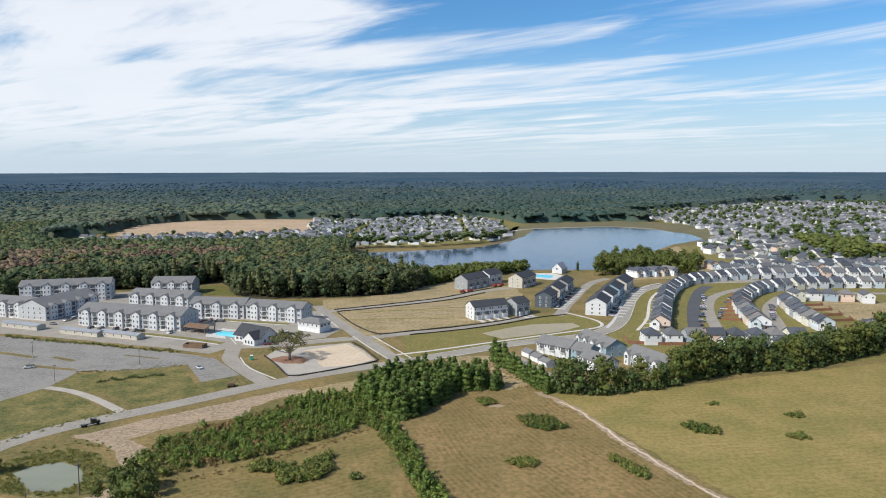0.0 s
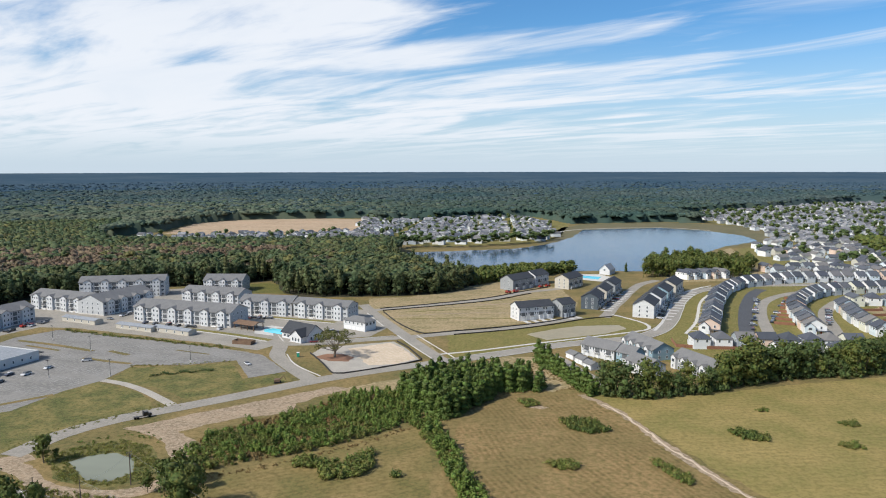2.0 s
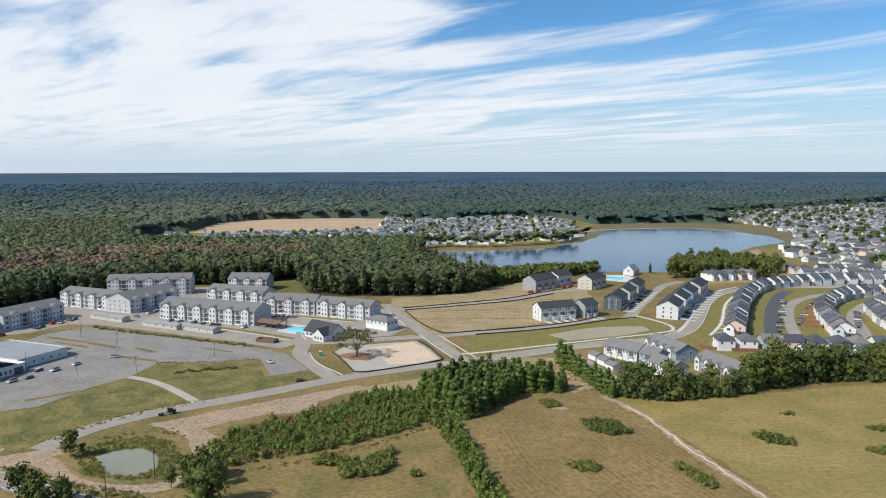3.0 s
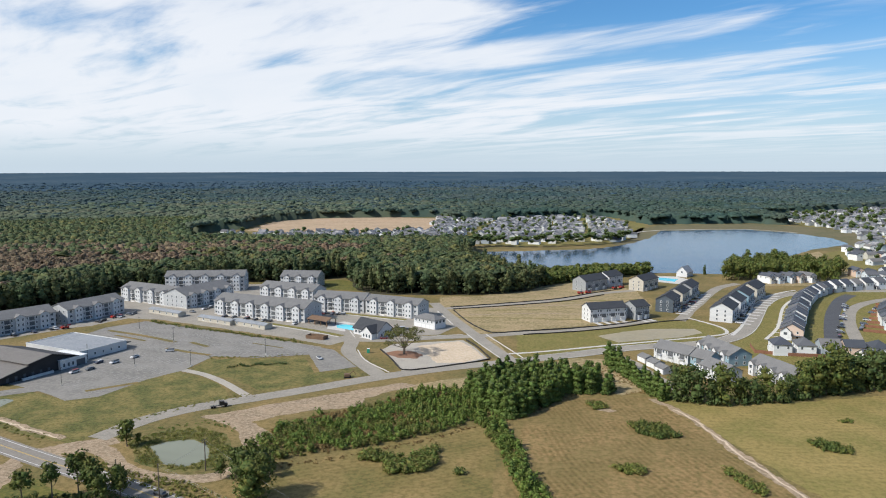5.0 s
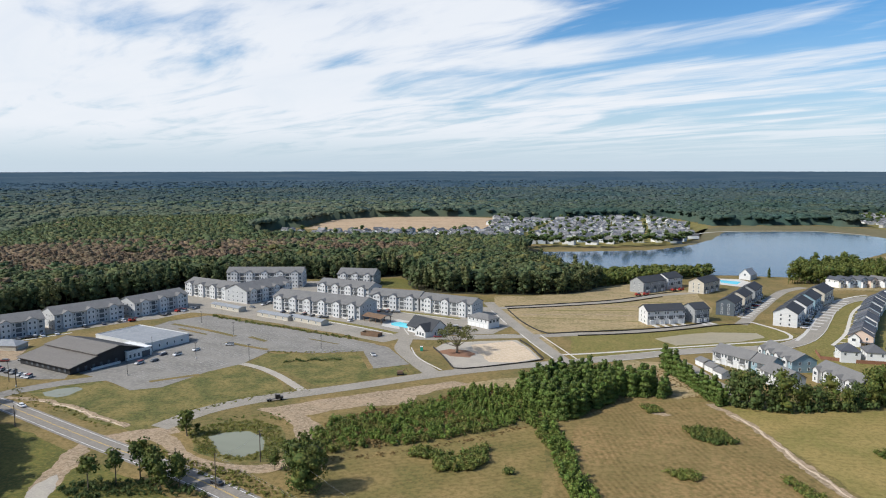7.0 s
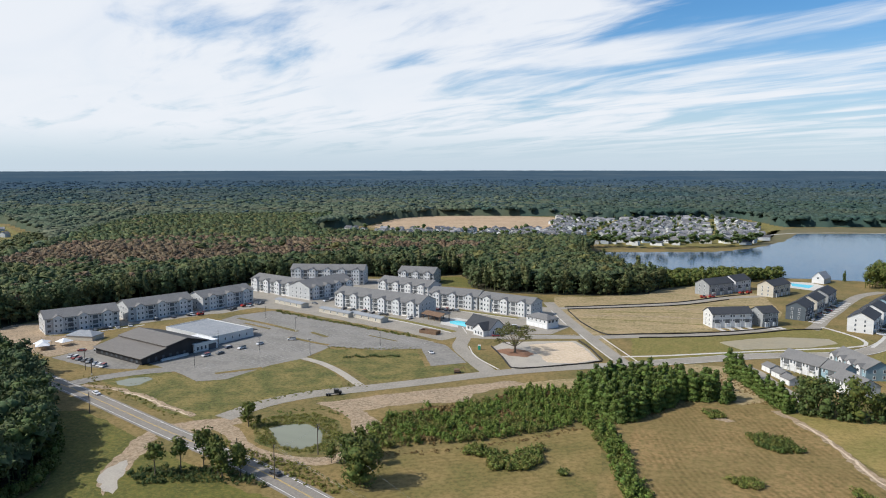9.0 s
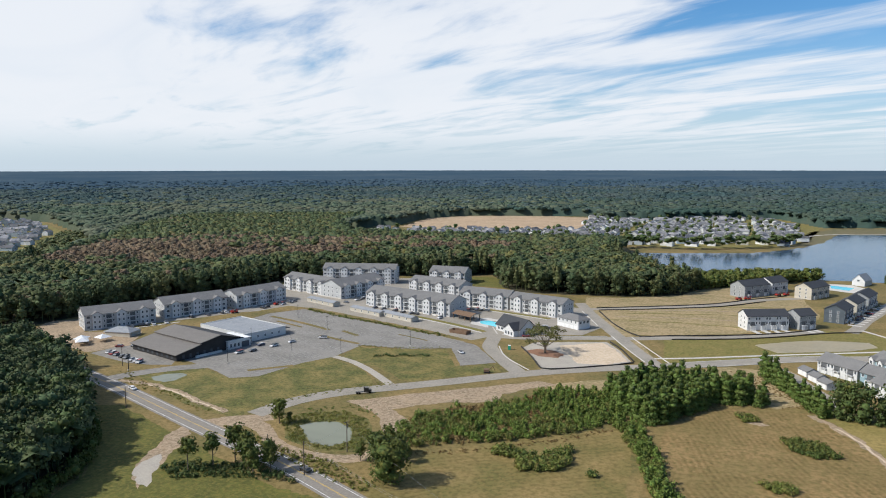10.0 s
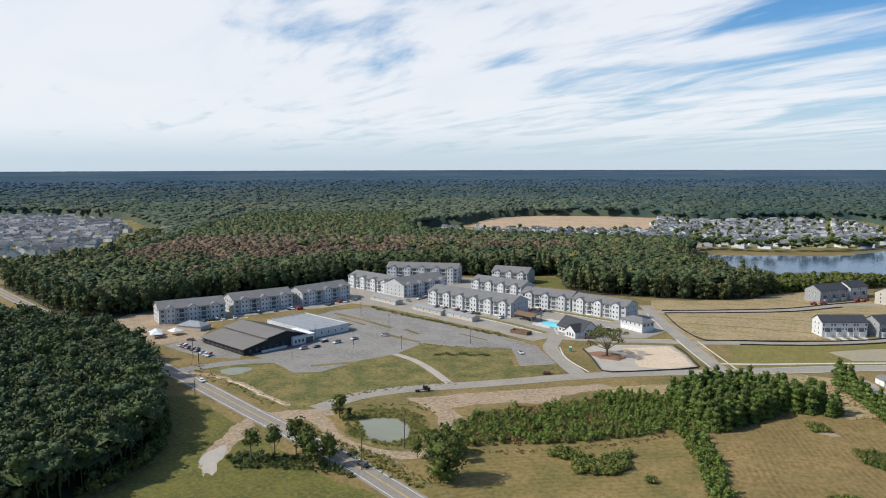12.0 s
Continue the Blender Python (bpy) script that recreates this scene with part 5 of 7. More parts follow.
for x, y, turn in rest:
    k = rngh.choice([0, 2, 4])
    style, w, d, h = HOUSE_KINDS[k]
    h *= 0.85
    c, s = math.cos(radians(turn)), math.sin(radians(turn))
    for src, build in ((walls, lambda m: gable_wall(m, -w / 2, w / 2, 0, d, h, w * 0.27)), (roofs, lambda m: gable_roof(m, -w / 2, w / 2, 0, d, h + 0.05, w * 0.27))):
        one = Mesh()
        build(one)
        k0 = len(src.v)
        src.v += [(x + a * c - b * s, y + a * s + b * c, z) for a, b, z in one.v]
        src.f += [tuple(k0 + i for i in q) for q in one.f]
        src.mi += one.mi
M["far_siding"] = material("far_siding", [(0.58, 0.59, 0.59), (0.38, 0.41, 0.43), (0.66, 0.65, 0.62)], 16, 3, 0.7, per_island=0.6)
M["far_shingle"] = material("far_shingles", [(0.17, 0.172, 0.185), (0.11, 0.115, 0.13), (0.25, 0.24, 0.235)], 16, 3, 0.9, per_island=0.9)
tagged(part("distant_houses", walls, M["far_siding"]), "walls of many distant pale estate houses", "houses", kind="stuff")
tagged(part("distant_roofs", roofs, M["far_shingle"]), "grey roofs of many distant estate houses", "houses", kind="stuff")


# town houses near the lake
def town_row(a, b, depth, units, storeys, wall_m, label, roof_m="shingle_dark", bay_m="", porch=True):
    """A row of joined town houses with garages, balconies and windows on the a-b side."""
    L = math.hypot(b[0] - a[0], b[1] - a[1])
    t = thing("town_house_row", (*a, -0.05), math.degrees(math.atan2(b[1] - a[1], b[0] - a[0])), label, "town house", "town houses")
    h = storeys * 2.9
    wall = Mesh()
    gable_wall(wall, 0, L, 0, depth, h, depth * 0.27, "x")
    part("wall", wall, M[wall_m], t)
    r = Mesh()
    gable_roof(r, 0, L, 0, depth, h + 0.02, depth * 0.27, "x", 0.5, 0.22)
    part("roof", r, M[roof_m], t)
    s = L / units
    for i in range(units):
        c = (i + 0.5) * s
        if porch:
            fit_on(GARAGE, "garage_door", t, c, 0, 0.05)
            fit_on(BALC, "balcony", t, c, 0, 2.95)
            fit_on(RAIL, "railing", t, c, -1.25, 2.95)
            fit_on(RECESS, "balcony_opening", t, c, 0, 3.0)
            for dx in (-1.5, 1.5):
                p = fit_on(POST, "post", t, c + dx, -1.2, 0)
                p.scale = (1, 1, 2.95)
        else:
            fit_on(DOOR, "door", t, c + s * 0.28, 0, 0.1)
            fit_on(WIN["wide"], "window", t, c - s * 0.15, 0, 1.7)
            g = Mesh()
            gable_wall(g, c - s * 0.4, c + s * 0.1, -1.0, depth * 0.4, h + 0.1, s * 0.2)
            go = part("front_bay", g, M[bay_m or wall_m], t)
            gr = Mesh()
            gable_roof(gr, c - s * 0.4, c + s * 0.1, -1.0, depth * 0.42, h + 0.12, s * 0.2, "y", 0.35, 0.18)
            part("bay_roof", gr, M[roof_m], go)
            fit_on(WIN["wide"], "window", t, c - s * 0.15, -1.0, h * 0.74)
            fit_on(WIN["small"], "window", t, c - s * 0.15, -1.0, 1.6)
        for z in [4.6, 7.3][:storeys - 1]:
            for dx in (-s * 0.36, s * 0.36):
                fit_on(WIN["small"], "window", t, c + dx, 0, z)
        for z in [1.6, 4.6, 7.3][:storeys]:
            for dx in (-s * 0.22, s * 0.22):
                fit_on(WIN["small"], "window", t, c + dx, depth, z, 180)
    for z in [1.7, 4.6, 7.3][:storeys]:
        for y in (depth * 0.32, depth * 0.68):
            fit_on(WIN["small"], "window", t, L, y, z, 90)
            fit_on(WIN["small"], "window", t, 0, y, z, -90)
    return t


town_row((20.5, 469), (44, 480.5), 12, 4, 3, "siding_white", "white three-storey town house row with dark roof and garages")
town_row((50, 482), (59.5, 489.5), 12, 2, 3, "siding_grey", "grey three-storey town house pair with dark roof")
town_row((20, 586), (38, 606), 14, 3, 3, "siding_grey", "grey three-storey town house row near the lake")
town_row((40, 612), (52, 628), 14, 2, 3, "siding_white", "white three-storey town house pair near the lake")
town_row((66, 595.5), (80, 617), 13, 3, 3, "siding_tan", "cream three-storey town house row near the lake")
town_row((77.5, 510), (85, 530), 12, 3, 3, "siding_slate", "dark slate three-storey town house row with dark roof")
town_row((88, 538), (96, 559), 12, 3, 3, "siding_tan", "tan three-storey town house row with dark roof")
town_row((99, 567), (108, 592), 12, 3, 3, "siding_grey", "grey three-storey town house row with dark roof")
town_row((110.5, 482), (119, 505), 14, 3, 3, "siding_white", "white three-storey town house row with dark roof")
town_row((122, 512), (130, 531), 14, 3, 3, "siding_white", "white three-storey town house row beside a street")
town_row((133, 538), (142, 560), 14, 3, 3, "siding_blue", "pale blue three-storey town house row beside a street")
town_row((146, 568), (158, 594), 14, 3, 3, "siding_tan", "tan three-storey town house row at the street's end")
for a, b, n in (((20.5, 469), (44, 480.5), 4), ((50, 482), (59.5, 489.5), 2)):
    u = Vector((b[0] - a[0], b[1] - a[1]))
    v = Vector((u.y, -u.x)).normalized()
    for i in range(n):
        c = Vector(a) + u * (i + 0.5) / n
        tagged(part("driveway", ribbon_mesh([tuple(c + v * 0.3), tuple(c + v * 8.5)], 3.2, 0.03), M["concrete"]), "pale concrete driveway before a garage", "driveway", kind="structure")
for i in range(12):
    f = i / 11
    c = Vector((112, 484)) + Vector((46, 108)) * f
    tagged(part("driveway", ribbon_mesh([tuple(c + Vector((1.5, -0.6))), tuple(c + Vector((9.5, -4.2)))], 3.2, 0.03), M["concrete"]), "pale concrete driveway before a garage", "driveway", kind="structure")
    c = Vector((79, 510)) + Vector((30, 80)) * f
    tagged(part("driveway", ribbon_mesh([tuple(c + Vector((0.5, -0.2))), tuple(c + Vector((8, -3)))], 3.2, 0.03), M["concrete"]), "pale concrete driveway before a garage", "driveway", kind="structure")

# cottages behind the tree belt
town_row((51, 386), (66, 371.5), 12, 3, 2, "siding_white", "white two-storey cottage row with grey roof", "shingle")
town_row((67, 370.5), (74, 363.5), 11, 1, 2, "siding_blue", "blue two-storey cottage with grey roof", "shingle")
town_row((75.4, 400.3), (86, 373.4), 13, 4, 2, "siding_blue", "blue-grey gabled town house row with white front bays", "shingle", "siding_white", False)
town_row((93.3, 363.3), (105, 338), 13, 4, 2, "siding_grey", "grey gabled town house row with white front bays", "shingle", "siding_white", False)
town_row((69, 356), (76.5, 341), 11, 2, 2, "siding_white", "white two-storey cottage row behind trees", "shingle")
for i, (x, y) in enumerate(((42, 379), (45.5, 369.5), (48.5, 360))):
    t = thing("garage", (x, y, 0), -62, "small white garage with a grey roof", "garage", "small garages")
    w = Mesh()
    gable_wall(w, 0, 7, 0, 6, 2.7, 1.3, "x")
    part("wall", w, M["siding_white"], t)
    r = Mesh()
    gable_roof(r, 0, 7, 0, 6, 2.72, 1.3, "x", 0.35, 0.15)
    part("roof", r, M["shingle"], t)
    for x in (1.8, 5.2):
        fit_on(GARAGE, "garage_door", t, x, 0, 0.05)

# clubhouse, office, pool, pergola
t = thing("clubhouse", (-122, 414.5, 0), -33, "white clubhouse with steep dark roof and gables", "clubhouse")
w, r = Mesh(), Mesh()
gable_wall(w, 0, 22, 0, 13, 3.8, 5.2, "x")
gable_roof(r, 0, 22, 0, 13, 3.82, 5.2, "x", 0.6, 0.25)
gable_wall(w, 12, 21, -4, 7, 3.8, 3.6, "y")
gable_roof(r, 12, 21, -4, 6.5, 3.82, 3.6, "y", 0.5, 0.25)
part("wall", w, M["siding_white"], t)
part("roof", r, M["shingle_dark"], t)
for x in (2.5, 5.5, 8.5):
    fit_on(WIN["wide"], "window", t, x, 0, 1.8)
for x in (14, 16.5, 19):
    fit_on(WIN["tall"], "window", t, x, -4, 1.8)
for y in (3, 6.5, 10):
    fit_on(WIN["tall"], "window", t, 0, y, 1.8, -90)
    fit_on(WIN["tall"], "window", t, 22, y, 1.8, 90)
t = thing("carriage_house", (-75, 431.5, 0), 58, "white two-storey carriage house with grey roof", "house")
w, r = Mesh(), Mesh()
w.box(0, 0, 0, 10, 18, 5.8)
hip_roof(r, 0, 10, 0, 18, 5.82, 2.4, 0.6)
part("wall", w, M["siding_white"], t)
part("roof", r, M["shingle"], t)
for x in (1.8, 5, 8.2):
    fit_on(WIN["wide"], "window", t, x, 0, 4.4)
for y in (2.5, 6.0, 9.5, 13.0, 16.0):
    fit_on(GARAGE, "garage_door", t, 0, y, 0.05, -90)
    fit_on(WIN["small"], "window", t, 0, y, 4.4, -90)
    fit_on(WIN["small"], "window", t, 10, y, 4.4, 90)
patch("pool_deck", [(-146, 438), (-142, 424), (-118, 414), (-112, 424), (-124, 440), (-138, 446)], 0.02, M["concrete"], "pale concrete pool deck", "deck", 0.2, seed=61)
patch("pool_water", [(-140, 436), (-137, 428), (-125, 422), (-121, 425), (-126, 433), (-134, 438)], 0.06, M["pool"], "turquoise swimming pool", "water", 0.2, seed=62)
t = thing("pergola", (-159, 436.5, 0), -25, "brown timber pool pergola with a dark roof", "pergola")
for x in (0.3, 5.5, 10.7, 15.9):
    for y in (0.3, 8.7):
        part("post", Mesh().box(x - 0.2, y - 0.2, 0, x + 0.2, y + 0.2, 3.4), M["timber"], t)
r = Mesh()
gable_roof(r, 0, 16.2, 0, 9, 3.4, 1.4, "x", 0.7, 0.25)
part("roof", r, M["timber"], t)
t = thing("trash_enclosure", (-146, 397, 0), -12, "low tan brick bin enclosure", "enclosure")
for bx in ((0, 0, 12, 0.3), (0, 5, 12, 5.3), (0, 0.3, 0.3, 5), (11.7, 0.3, 12, 5)):
    part("wall", Mesh().box(bx[0], bx[1], 0, bx[2], bx[3], 2.0), M["timber"], t)
t = thing("work_hut", (-332, 313, 0), 8, "grey site hut with a pale hipped roof", "hut")
part("wall", Mesh().box(0, 0, 0, 17, 10, 2.8), M["siding_tan"], t)
r = Mesh()
hip_roof(r, 0, 17, 0, 10, 2.8, 2.4)
part("roof", r, M["membrane"], t)
for i, (x, y) in enumerate(((-334, 292), (-326, 287), (-320, 299))):
    t = thing("site_tent", (x, y, 0), 20 + 30 * i, "white peaked tent in a building yard", "tent", "site tents")
    part("canopy", Mesh().face([(0, 0, 2.4), (7, 0, 2.4), (3.5, 3.5, 4.2)]).face([(7, 0, 2.4), (7, 7, 2.4), (3.5, 3.5, 4.2)]).face([(7, 7, 2.4), (0, 7, 2.4), (3.5, 3.5, 4.2)]).face([(0, 7, 2.4), (0, 0, 2.4), (3.5, 3.5, 4.2)]), M["trim_white"], t)
    for px, py in ((0.1, 0.1), (6.9, 0.1), (6.9, 6.9), (0.1, 6.9)):
        part("pole", Mesh().tube((px, py, 0), (px, py, 2.42), 0.06, 0.06), M["steel"], t)
# boathouse by the lake and its pool
t = thing("lake_pavilion", (104, 684, 0), -30, "white gabled pavilion by the lake", "pavilion")
w, r = Mesh(), Mesh()
gable_wall(w, 0, 10, 0, 14, 4.5, 5.0)
gable_roof(r, 0, 10, 0, 14, 4.52, 5.0)
part("wall", w, M["siding_white"], t)
part("roof", r, M["membrane"], t)
fit_on(WIN["wide"], "window", t, 5, 0, 4.5)
patch("lake_pool_deck", [(84, 684), (82, 650), (100, 640), (112, 668), (104, 684)], 0.02, M["concrete"], "pale deck of the lakeside pool", "deck", 0.3, seed=63)
patch("lake_pool", [(87, 676), (86, 660), (98, 652), (104, 668)], 0.06, M["pool"], "turquoise lakeside pool", "water", 0.3, seed=64)

# estate lanes, yards and fences
ribbon("alley", [(150, 420), (155, 434), (170, 482), (188, 533), (210, 583), (225, 606)], 9, 0.01, M["asphalt_new"], "dark new asphalt alley behind houses", "road")
ribbon("estate_street", [(168, 428), (172, 447), (187, 501), (207, 549), (236, 583), (274, 605), (330, 616), (430, 622)], 7.5, 0.012, M["asphalt"], "grey estate street", "road")
ribbon("loop_street", [(202, 418), (217, 463), (229, 500), (247, 532), (275, 562), (330, 570), (420, 560)], 9, 0.014, M["asphalt"], "grey curved estate street", "road")
ribbon("north_street", [(215, 672), (300, 684), (400, 690), (470, 694)], 9, 0.016, M["asphalt"], "grey estate street", "road")
for i in range(30):
    y0 = 748 + i * 2 * 22.5 * (1 + i * 2 * 0.004) - 8
    pts = []
    for j in range(14):
        x = 285 + j * 60
        y = y0 + 0.28 * (x - 300) + 10 * math.sin(x / 70 + i * 2)
        if inside(ESTATE, np.array([x]), np.array([y]))[0]:
            pts.append((x, y))
    if len(pts) > 2:
        ribbon("estate_lane", pts, 7, 0.012, M["asphalt"], "grey lane between far estate houses", "road")
patch("rear_yard", [(262, 520), (270, 486), (276, 452), (330, 470), (330, 530), (290, 536)], 0.0, M["dry"], "tan bare yard behind houses", "yard", seed=65)


def fence(pts, label, h=1.8):
    t = thing("yard_fence", (*pts[0], 0), 0, label, "fence", "yard fences")
    o = Vector(pts[0])
    for a, b in zip(pts, pts[1:]):
        a, b = Vector(a) - o, Vector(b) - o
        n = (b - a).normalized()
        s = Vector((-n.y, n.x)) * 0.06
        part("fence_panel", Mesh().prism([tuple(a - s), tuple(b - s), tuple(b + s), tuple(a + s)], 0, h), M["fence_wood"], t)
        part("fence_post", Mesh().box(a.x - 0.08, a.y - 0.08, 0, a.x + 0.08, a.y + 0.08, h + 0.15), M["fence_wood"], t)


fence([(107, 420), (106, 405), (122, 401), (150, 401), (150, 408)], "red-brown wooden yard fence")
for i in range(8):
    f = i / 7
    c = Vector((184, 470)).lerp(Vector((226, 562)), f)
    u = Vector((0.93, -0.36))
    fence([tuple(c), tuple(c + u * 12), tuple(c + u * 12 + Vector((4, 9)))], "red-brown wooden yard fence")
for i in range(5):
    c = Vector((262, 516)).lerp(Vector((252, 446)), i / 4)
    fence([tuple(c), tuple(c + Vector((14, 2))), tuple(c + Vector((17, 12)))], "red-brown wooden yard fence")


# ---------------------------------------------------------------- single trees
def tree_master(name, crown, trunk, mat, label, category, group, x, y, s=1.0, turn=0.0):
    t = new(name)
    t.empty_display_size = 0.5
    t.matrix_basis = pose(x, y, -0.15, 0, 0, turn)
    t.scale = (s, s, s)
    part("trunk", trunk, M["bark"], t)
    part("crown", numpy_mesh("crown", crown[0], crown[1], mat), None, t)
    return tagged(t, label, category, group)


def limbed_trunk(h, r, spread, limbs, seed):
    rng = random.Random(seed)
    me = Mesh().tube((0, 0, -0.4), (0.1, 0.05, h * 0.45), r, r * 0.75, 8).tube((0.1, 0.05, h * 0.45), (0, 0, h), r * 0.75, r * 0.25, 7)
    for i in range(limbs):
        w = i * 2.4 + rng.uniform(-0.3, 0.3)
        z = h * rng.uniform(0.35, 0.75)
        e = Vector((math.cos(w) * spread * rng.uniform(0.6, 1), math.sin(w) * spread * rng.uniform(0.6, 1), z + h * rng.uniform(0.15, 0.4)))
        m = Vector((e.x * 0.5, e.y * 0.5, z + (e.z - z) * 0.35))
        me.tube((0, 0, z), m, r * 0.42, r * 0.28, 6).tube(m, e, r * 0.28, r * 0.08, 5)
    return me


def grove(name, kinds, places, label, category, group, seed, scale=(0.8, 1.2)):
    """Separate trees from a few shared builds. kinds: (crown, trunk, material)."""
    rng = random.Random(seed)
    made = {}
    for x, y in places:
        k = rng.randrange(len(kinds))
        s, turn = rng.uniform(*scale), rng.uniform(0, 360)
        if k not in made:
            made[k] = tree_master(name, kinds[k][0], kinds[k][1], kinds[k][2], label, category, group, x, y, 1.0, turn)
            made[k].matrix_basis = made[k].matrix_basis @ Matrix.Scale(1.0, 4)
        else:
            copy_thing(made[k], pose(x, y, -0.15, 0, 0, turn) @ Matrix.Diagonal((s, s, s * rng.uniform(0.9, 1.1), 1)))


belt_kinds = [(broadleaf(300 + i, 620, 0.85, 15 + i, 4.6 + 0.3 * i, 0.16, 8), limbed_trunk(11, 0.35, 3.2, 6, i), M["leaf"] if i % 2 else M["leaf_dark"]) for i in range(4)]
belt_line = smooth_line([(50, 314), (63, 312), (79, 316), (99, 322), (121, 335), (151, 349), (180, 354), (240, 387), (290, 405), (340, 420)], 2)
belt_places, low_places, run, rb = [], [], 0.0, random.Random(8)
for p, q in zip(belt_line, belt_line[1:]):
    run += (q - p).length
    if run > 5.4:
        run = 0.0
        (belt_places if p.x > 112 else low_places).append((p.x + rb.uniform(-1, 1), p.y + rb.uniform(-1, 2)))
        if p.x > 112:
            belt_places.append((p.x + rb.uniform(-2, 2), p.y + rb.uniform(5, 9)))
        elif rb.random() < 0.6:
            low_places.append((p.x + rb.uniform(-2, 2), p.y + rb.uniform(4, 7)))
        if p.x > 125:
            belt_places.append((p.x + rb.uniform(-2, 2), p.y + rb.uniform(10, 15)))
grove("tree", belt_kinds, belt_places, "leafy green tree in a belt beside the meadow", "tree", "tree belt", 9, (0.55, 1.15))
grove("tree", belt_kinds, low_places, "low leafy tree before the cottages", "tree", "tree belt", 19, (0.4, 0.8))
plant("belt_undergrowth", [shrub_shape(320 + i, 70, 0.7, 4.0, 2.2) for i in range(4)], np.array([(p[0] + dx, p[1] - 2.5) for p in belt_places + low_places for dx in (-1.5, 1.2)]), M["leaf_dark"], "dark shrubs under the tree belt", "shrubs", 15, (0.6, 1.1))

pine_kinds = [(conifer(340 + i, 460, 0.72, 11.0 + i * 0.5, 3.1, 0.1), limbed_trunk(11, 0.22, 1.5, 4, 50 + i), M["pine"]) for i in range(4)]
PINES = [(-37, 312), (-27, 331), (-11, 337), (6, 340), (8.5, 318), (-2, 300), (-11, 284), (-19, 278), (-26, 283), (-32, 296)]
pine_places = [tuple(p) for p in scatter(PINES, 3.6, 21)]
grove("pine_tree", pine_kinds, pine_places, "young green pine in a dense clump", "pine tree", "pine clump", 22, (0.62, 1.02))
grove("pine_tree", pine_kinds, [(6, 319), (9, 323), (11, 318.5), (14, 322), (16, 319), (19, 323), (17, 329), (12, 331), (15, 336), (20, 334), (23, 318), (25, 323), (9, 329)], "young green pine in a small clump beside the meadow", "pine tree", "small pine clump", 29, (0.55, 0.95))
lane = [(26 + 21 * f + random.Random(int(f * 100)).uniform(-1.2, 1.2), 368 - 55 * f) for f in np.linspace(0, 1, 16)] + [(29 + 20 * f, 368 - 52 * f) for f in np.linspace(0.05, 1, 13)]
grove("pine_tree", pine_kinds, lane, "young green pine in a planted row", "pine tree", "pine row", 23, (0.5, 0.8))

tall_pine = [(broadleaf(360 + i, 420, 0.62, 12.5, 3.0, 0.5, 7), limbed_trunk(11.5, 0.22, 2.2, 9, 60 + i), M["leaf"]) for i in range(3)]
grove("pine_tree", tall_pine, [(-153.3, 180.2), (-147.1, 185.0), (-143.5, 192)], "tall bare-stemmed pine beside the highway", "pine tree", "highway pines", 24, (0.95, 1.1))
road_kinds = [(broadleaf(370 + i, 520, 0.7, 11 + i, 3.2, 0.3, 7), limbed_trunk(8, 0.25, 2.4, 7, 70 + i), M["leaf"]) for i in range(2)]
grove("tree", road_kinds, [(-139, 191), (-135, 188), (-131.5, 195), (-127, 189), (-131, 185)], "leafy roadside tree beside the highway", "tree", "roadside trees", 25, (0.75, 1.0))
big = (broadleaf(380, 2600, 0.62, 17, 6.2, 0.12, 14), limbed_trunk(12, 0.5, 4.5, 9, 80), M["leaf"])
grove("tree", [big], [(-87.5, 196)], "large dark green roadside oak with full crown", "tree", "", 26)
grove("tree", road_kinds, [(-96, 214), (-99, 210), (-104, 208), (-101, 216), (-94, 219), (-89, 212)], "leafy green tree by the pond track", "tree", "pond trees", 27, (0.55, 0.8))
grove("tree", road_kinds, [(-150.5, 228), (-148, 231)], "small dark bushy tree at the pond's corner", "tree", "pond trees", 28, (0.36, 0.45))

# the old live oak on the pad
rngo = np.random.default_rng(400)
blobs = []
for i in range(34):
    w = i * 2.4
    q = 9.0 * math.sqrt((i + 0.6) / 34)
    blobs.append((math.cos(w) * q, math.sin(w) * q, 12.4 + rngo.uniform(-3.6, 1.8) - q * q * 0.045, rngo.uniform(1.3, 2.2), rngo.uniform(1.3, 2.2), rngo.uniform(0.7, 1.2)))
oak = tree_master("live_oak", merge([core(blobs, 0.35), cards(rngo, blobs, 1700, 0.55)]), Mesh().tube((0, 0, -0.4), (0.2, 0.1, 3.4), 0.7, 0.5, 10), M["oak_leaf"], "old spreading live oak on a mulch ring", "tree", "", -80.8, 371.5, 1.12)

for i, b in enumerate(blobs):
    if i % 3 == 0:
        e = Vector(b[:3])
        m = Vector((e.x * 0.55, e.y * 0.55, 3.2 + (e.z - 3.2) * 0.55))
        part("limb", Mesh().tube((0.2, 0.1, 3.0), m, 0.24, 0.14, 6).tube(m - Vector((0, 0, 0.1)), e, 0.14, 0.04, 5), M["bark"], oak)

# ---------------------------------------------------------------- thickets and bushes
shrubs = [shrub_shape(420 + i, 110, 0.42, 3.2, 1.7) for i in range(6)]
small_shrubs = [shrub_shape(430 + i, 70, 0.32, 1.8, 1.3) for i in range(5)]
tufts = [shrub_shape(436 + i, 26, 0.34, 0.9, 1.0, 0.4) for i in range(4)]
THICKET = [(-107, 248), (-104, 258), (-91, 274), (-71, 287), (-67, 300), (-58, 310), (-38, 313), (-27, 283), (-24, 272), (-31, 273), (-42, 260), (-60, 245), (-77, 234), (-94, 224), (-101, 226), (-104, 234)]
thick = scatter(THICKET, 2.1, 31)
mixed = np.array([noise.noise((x / 9, y / 9, 1.3)) for x, y in thick])
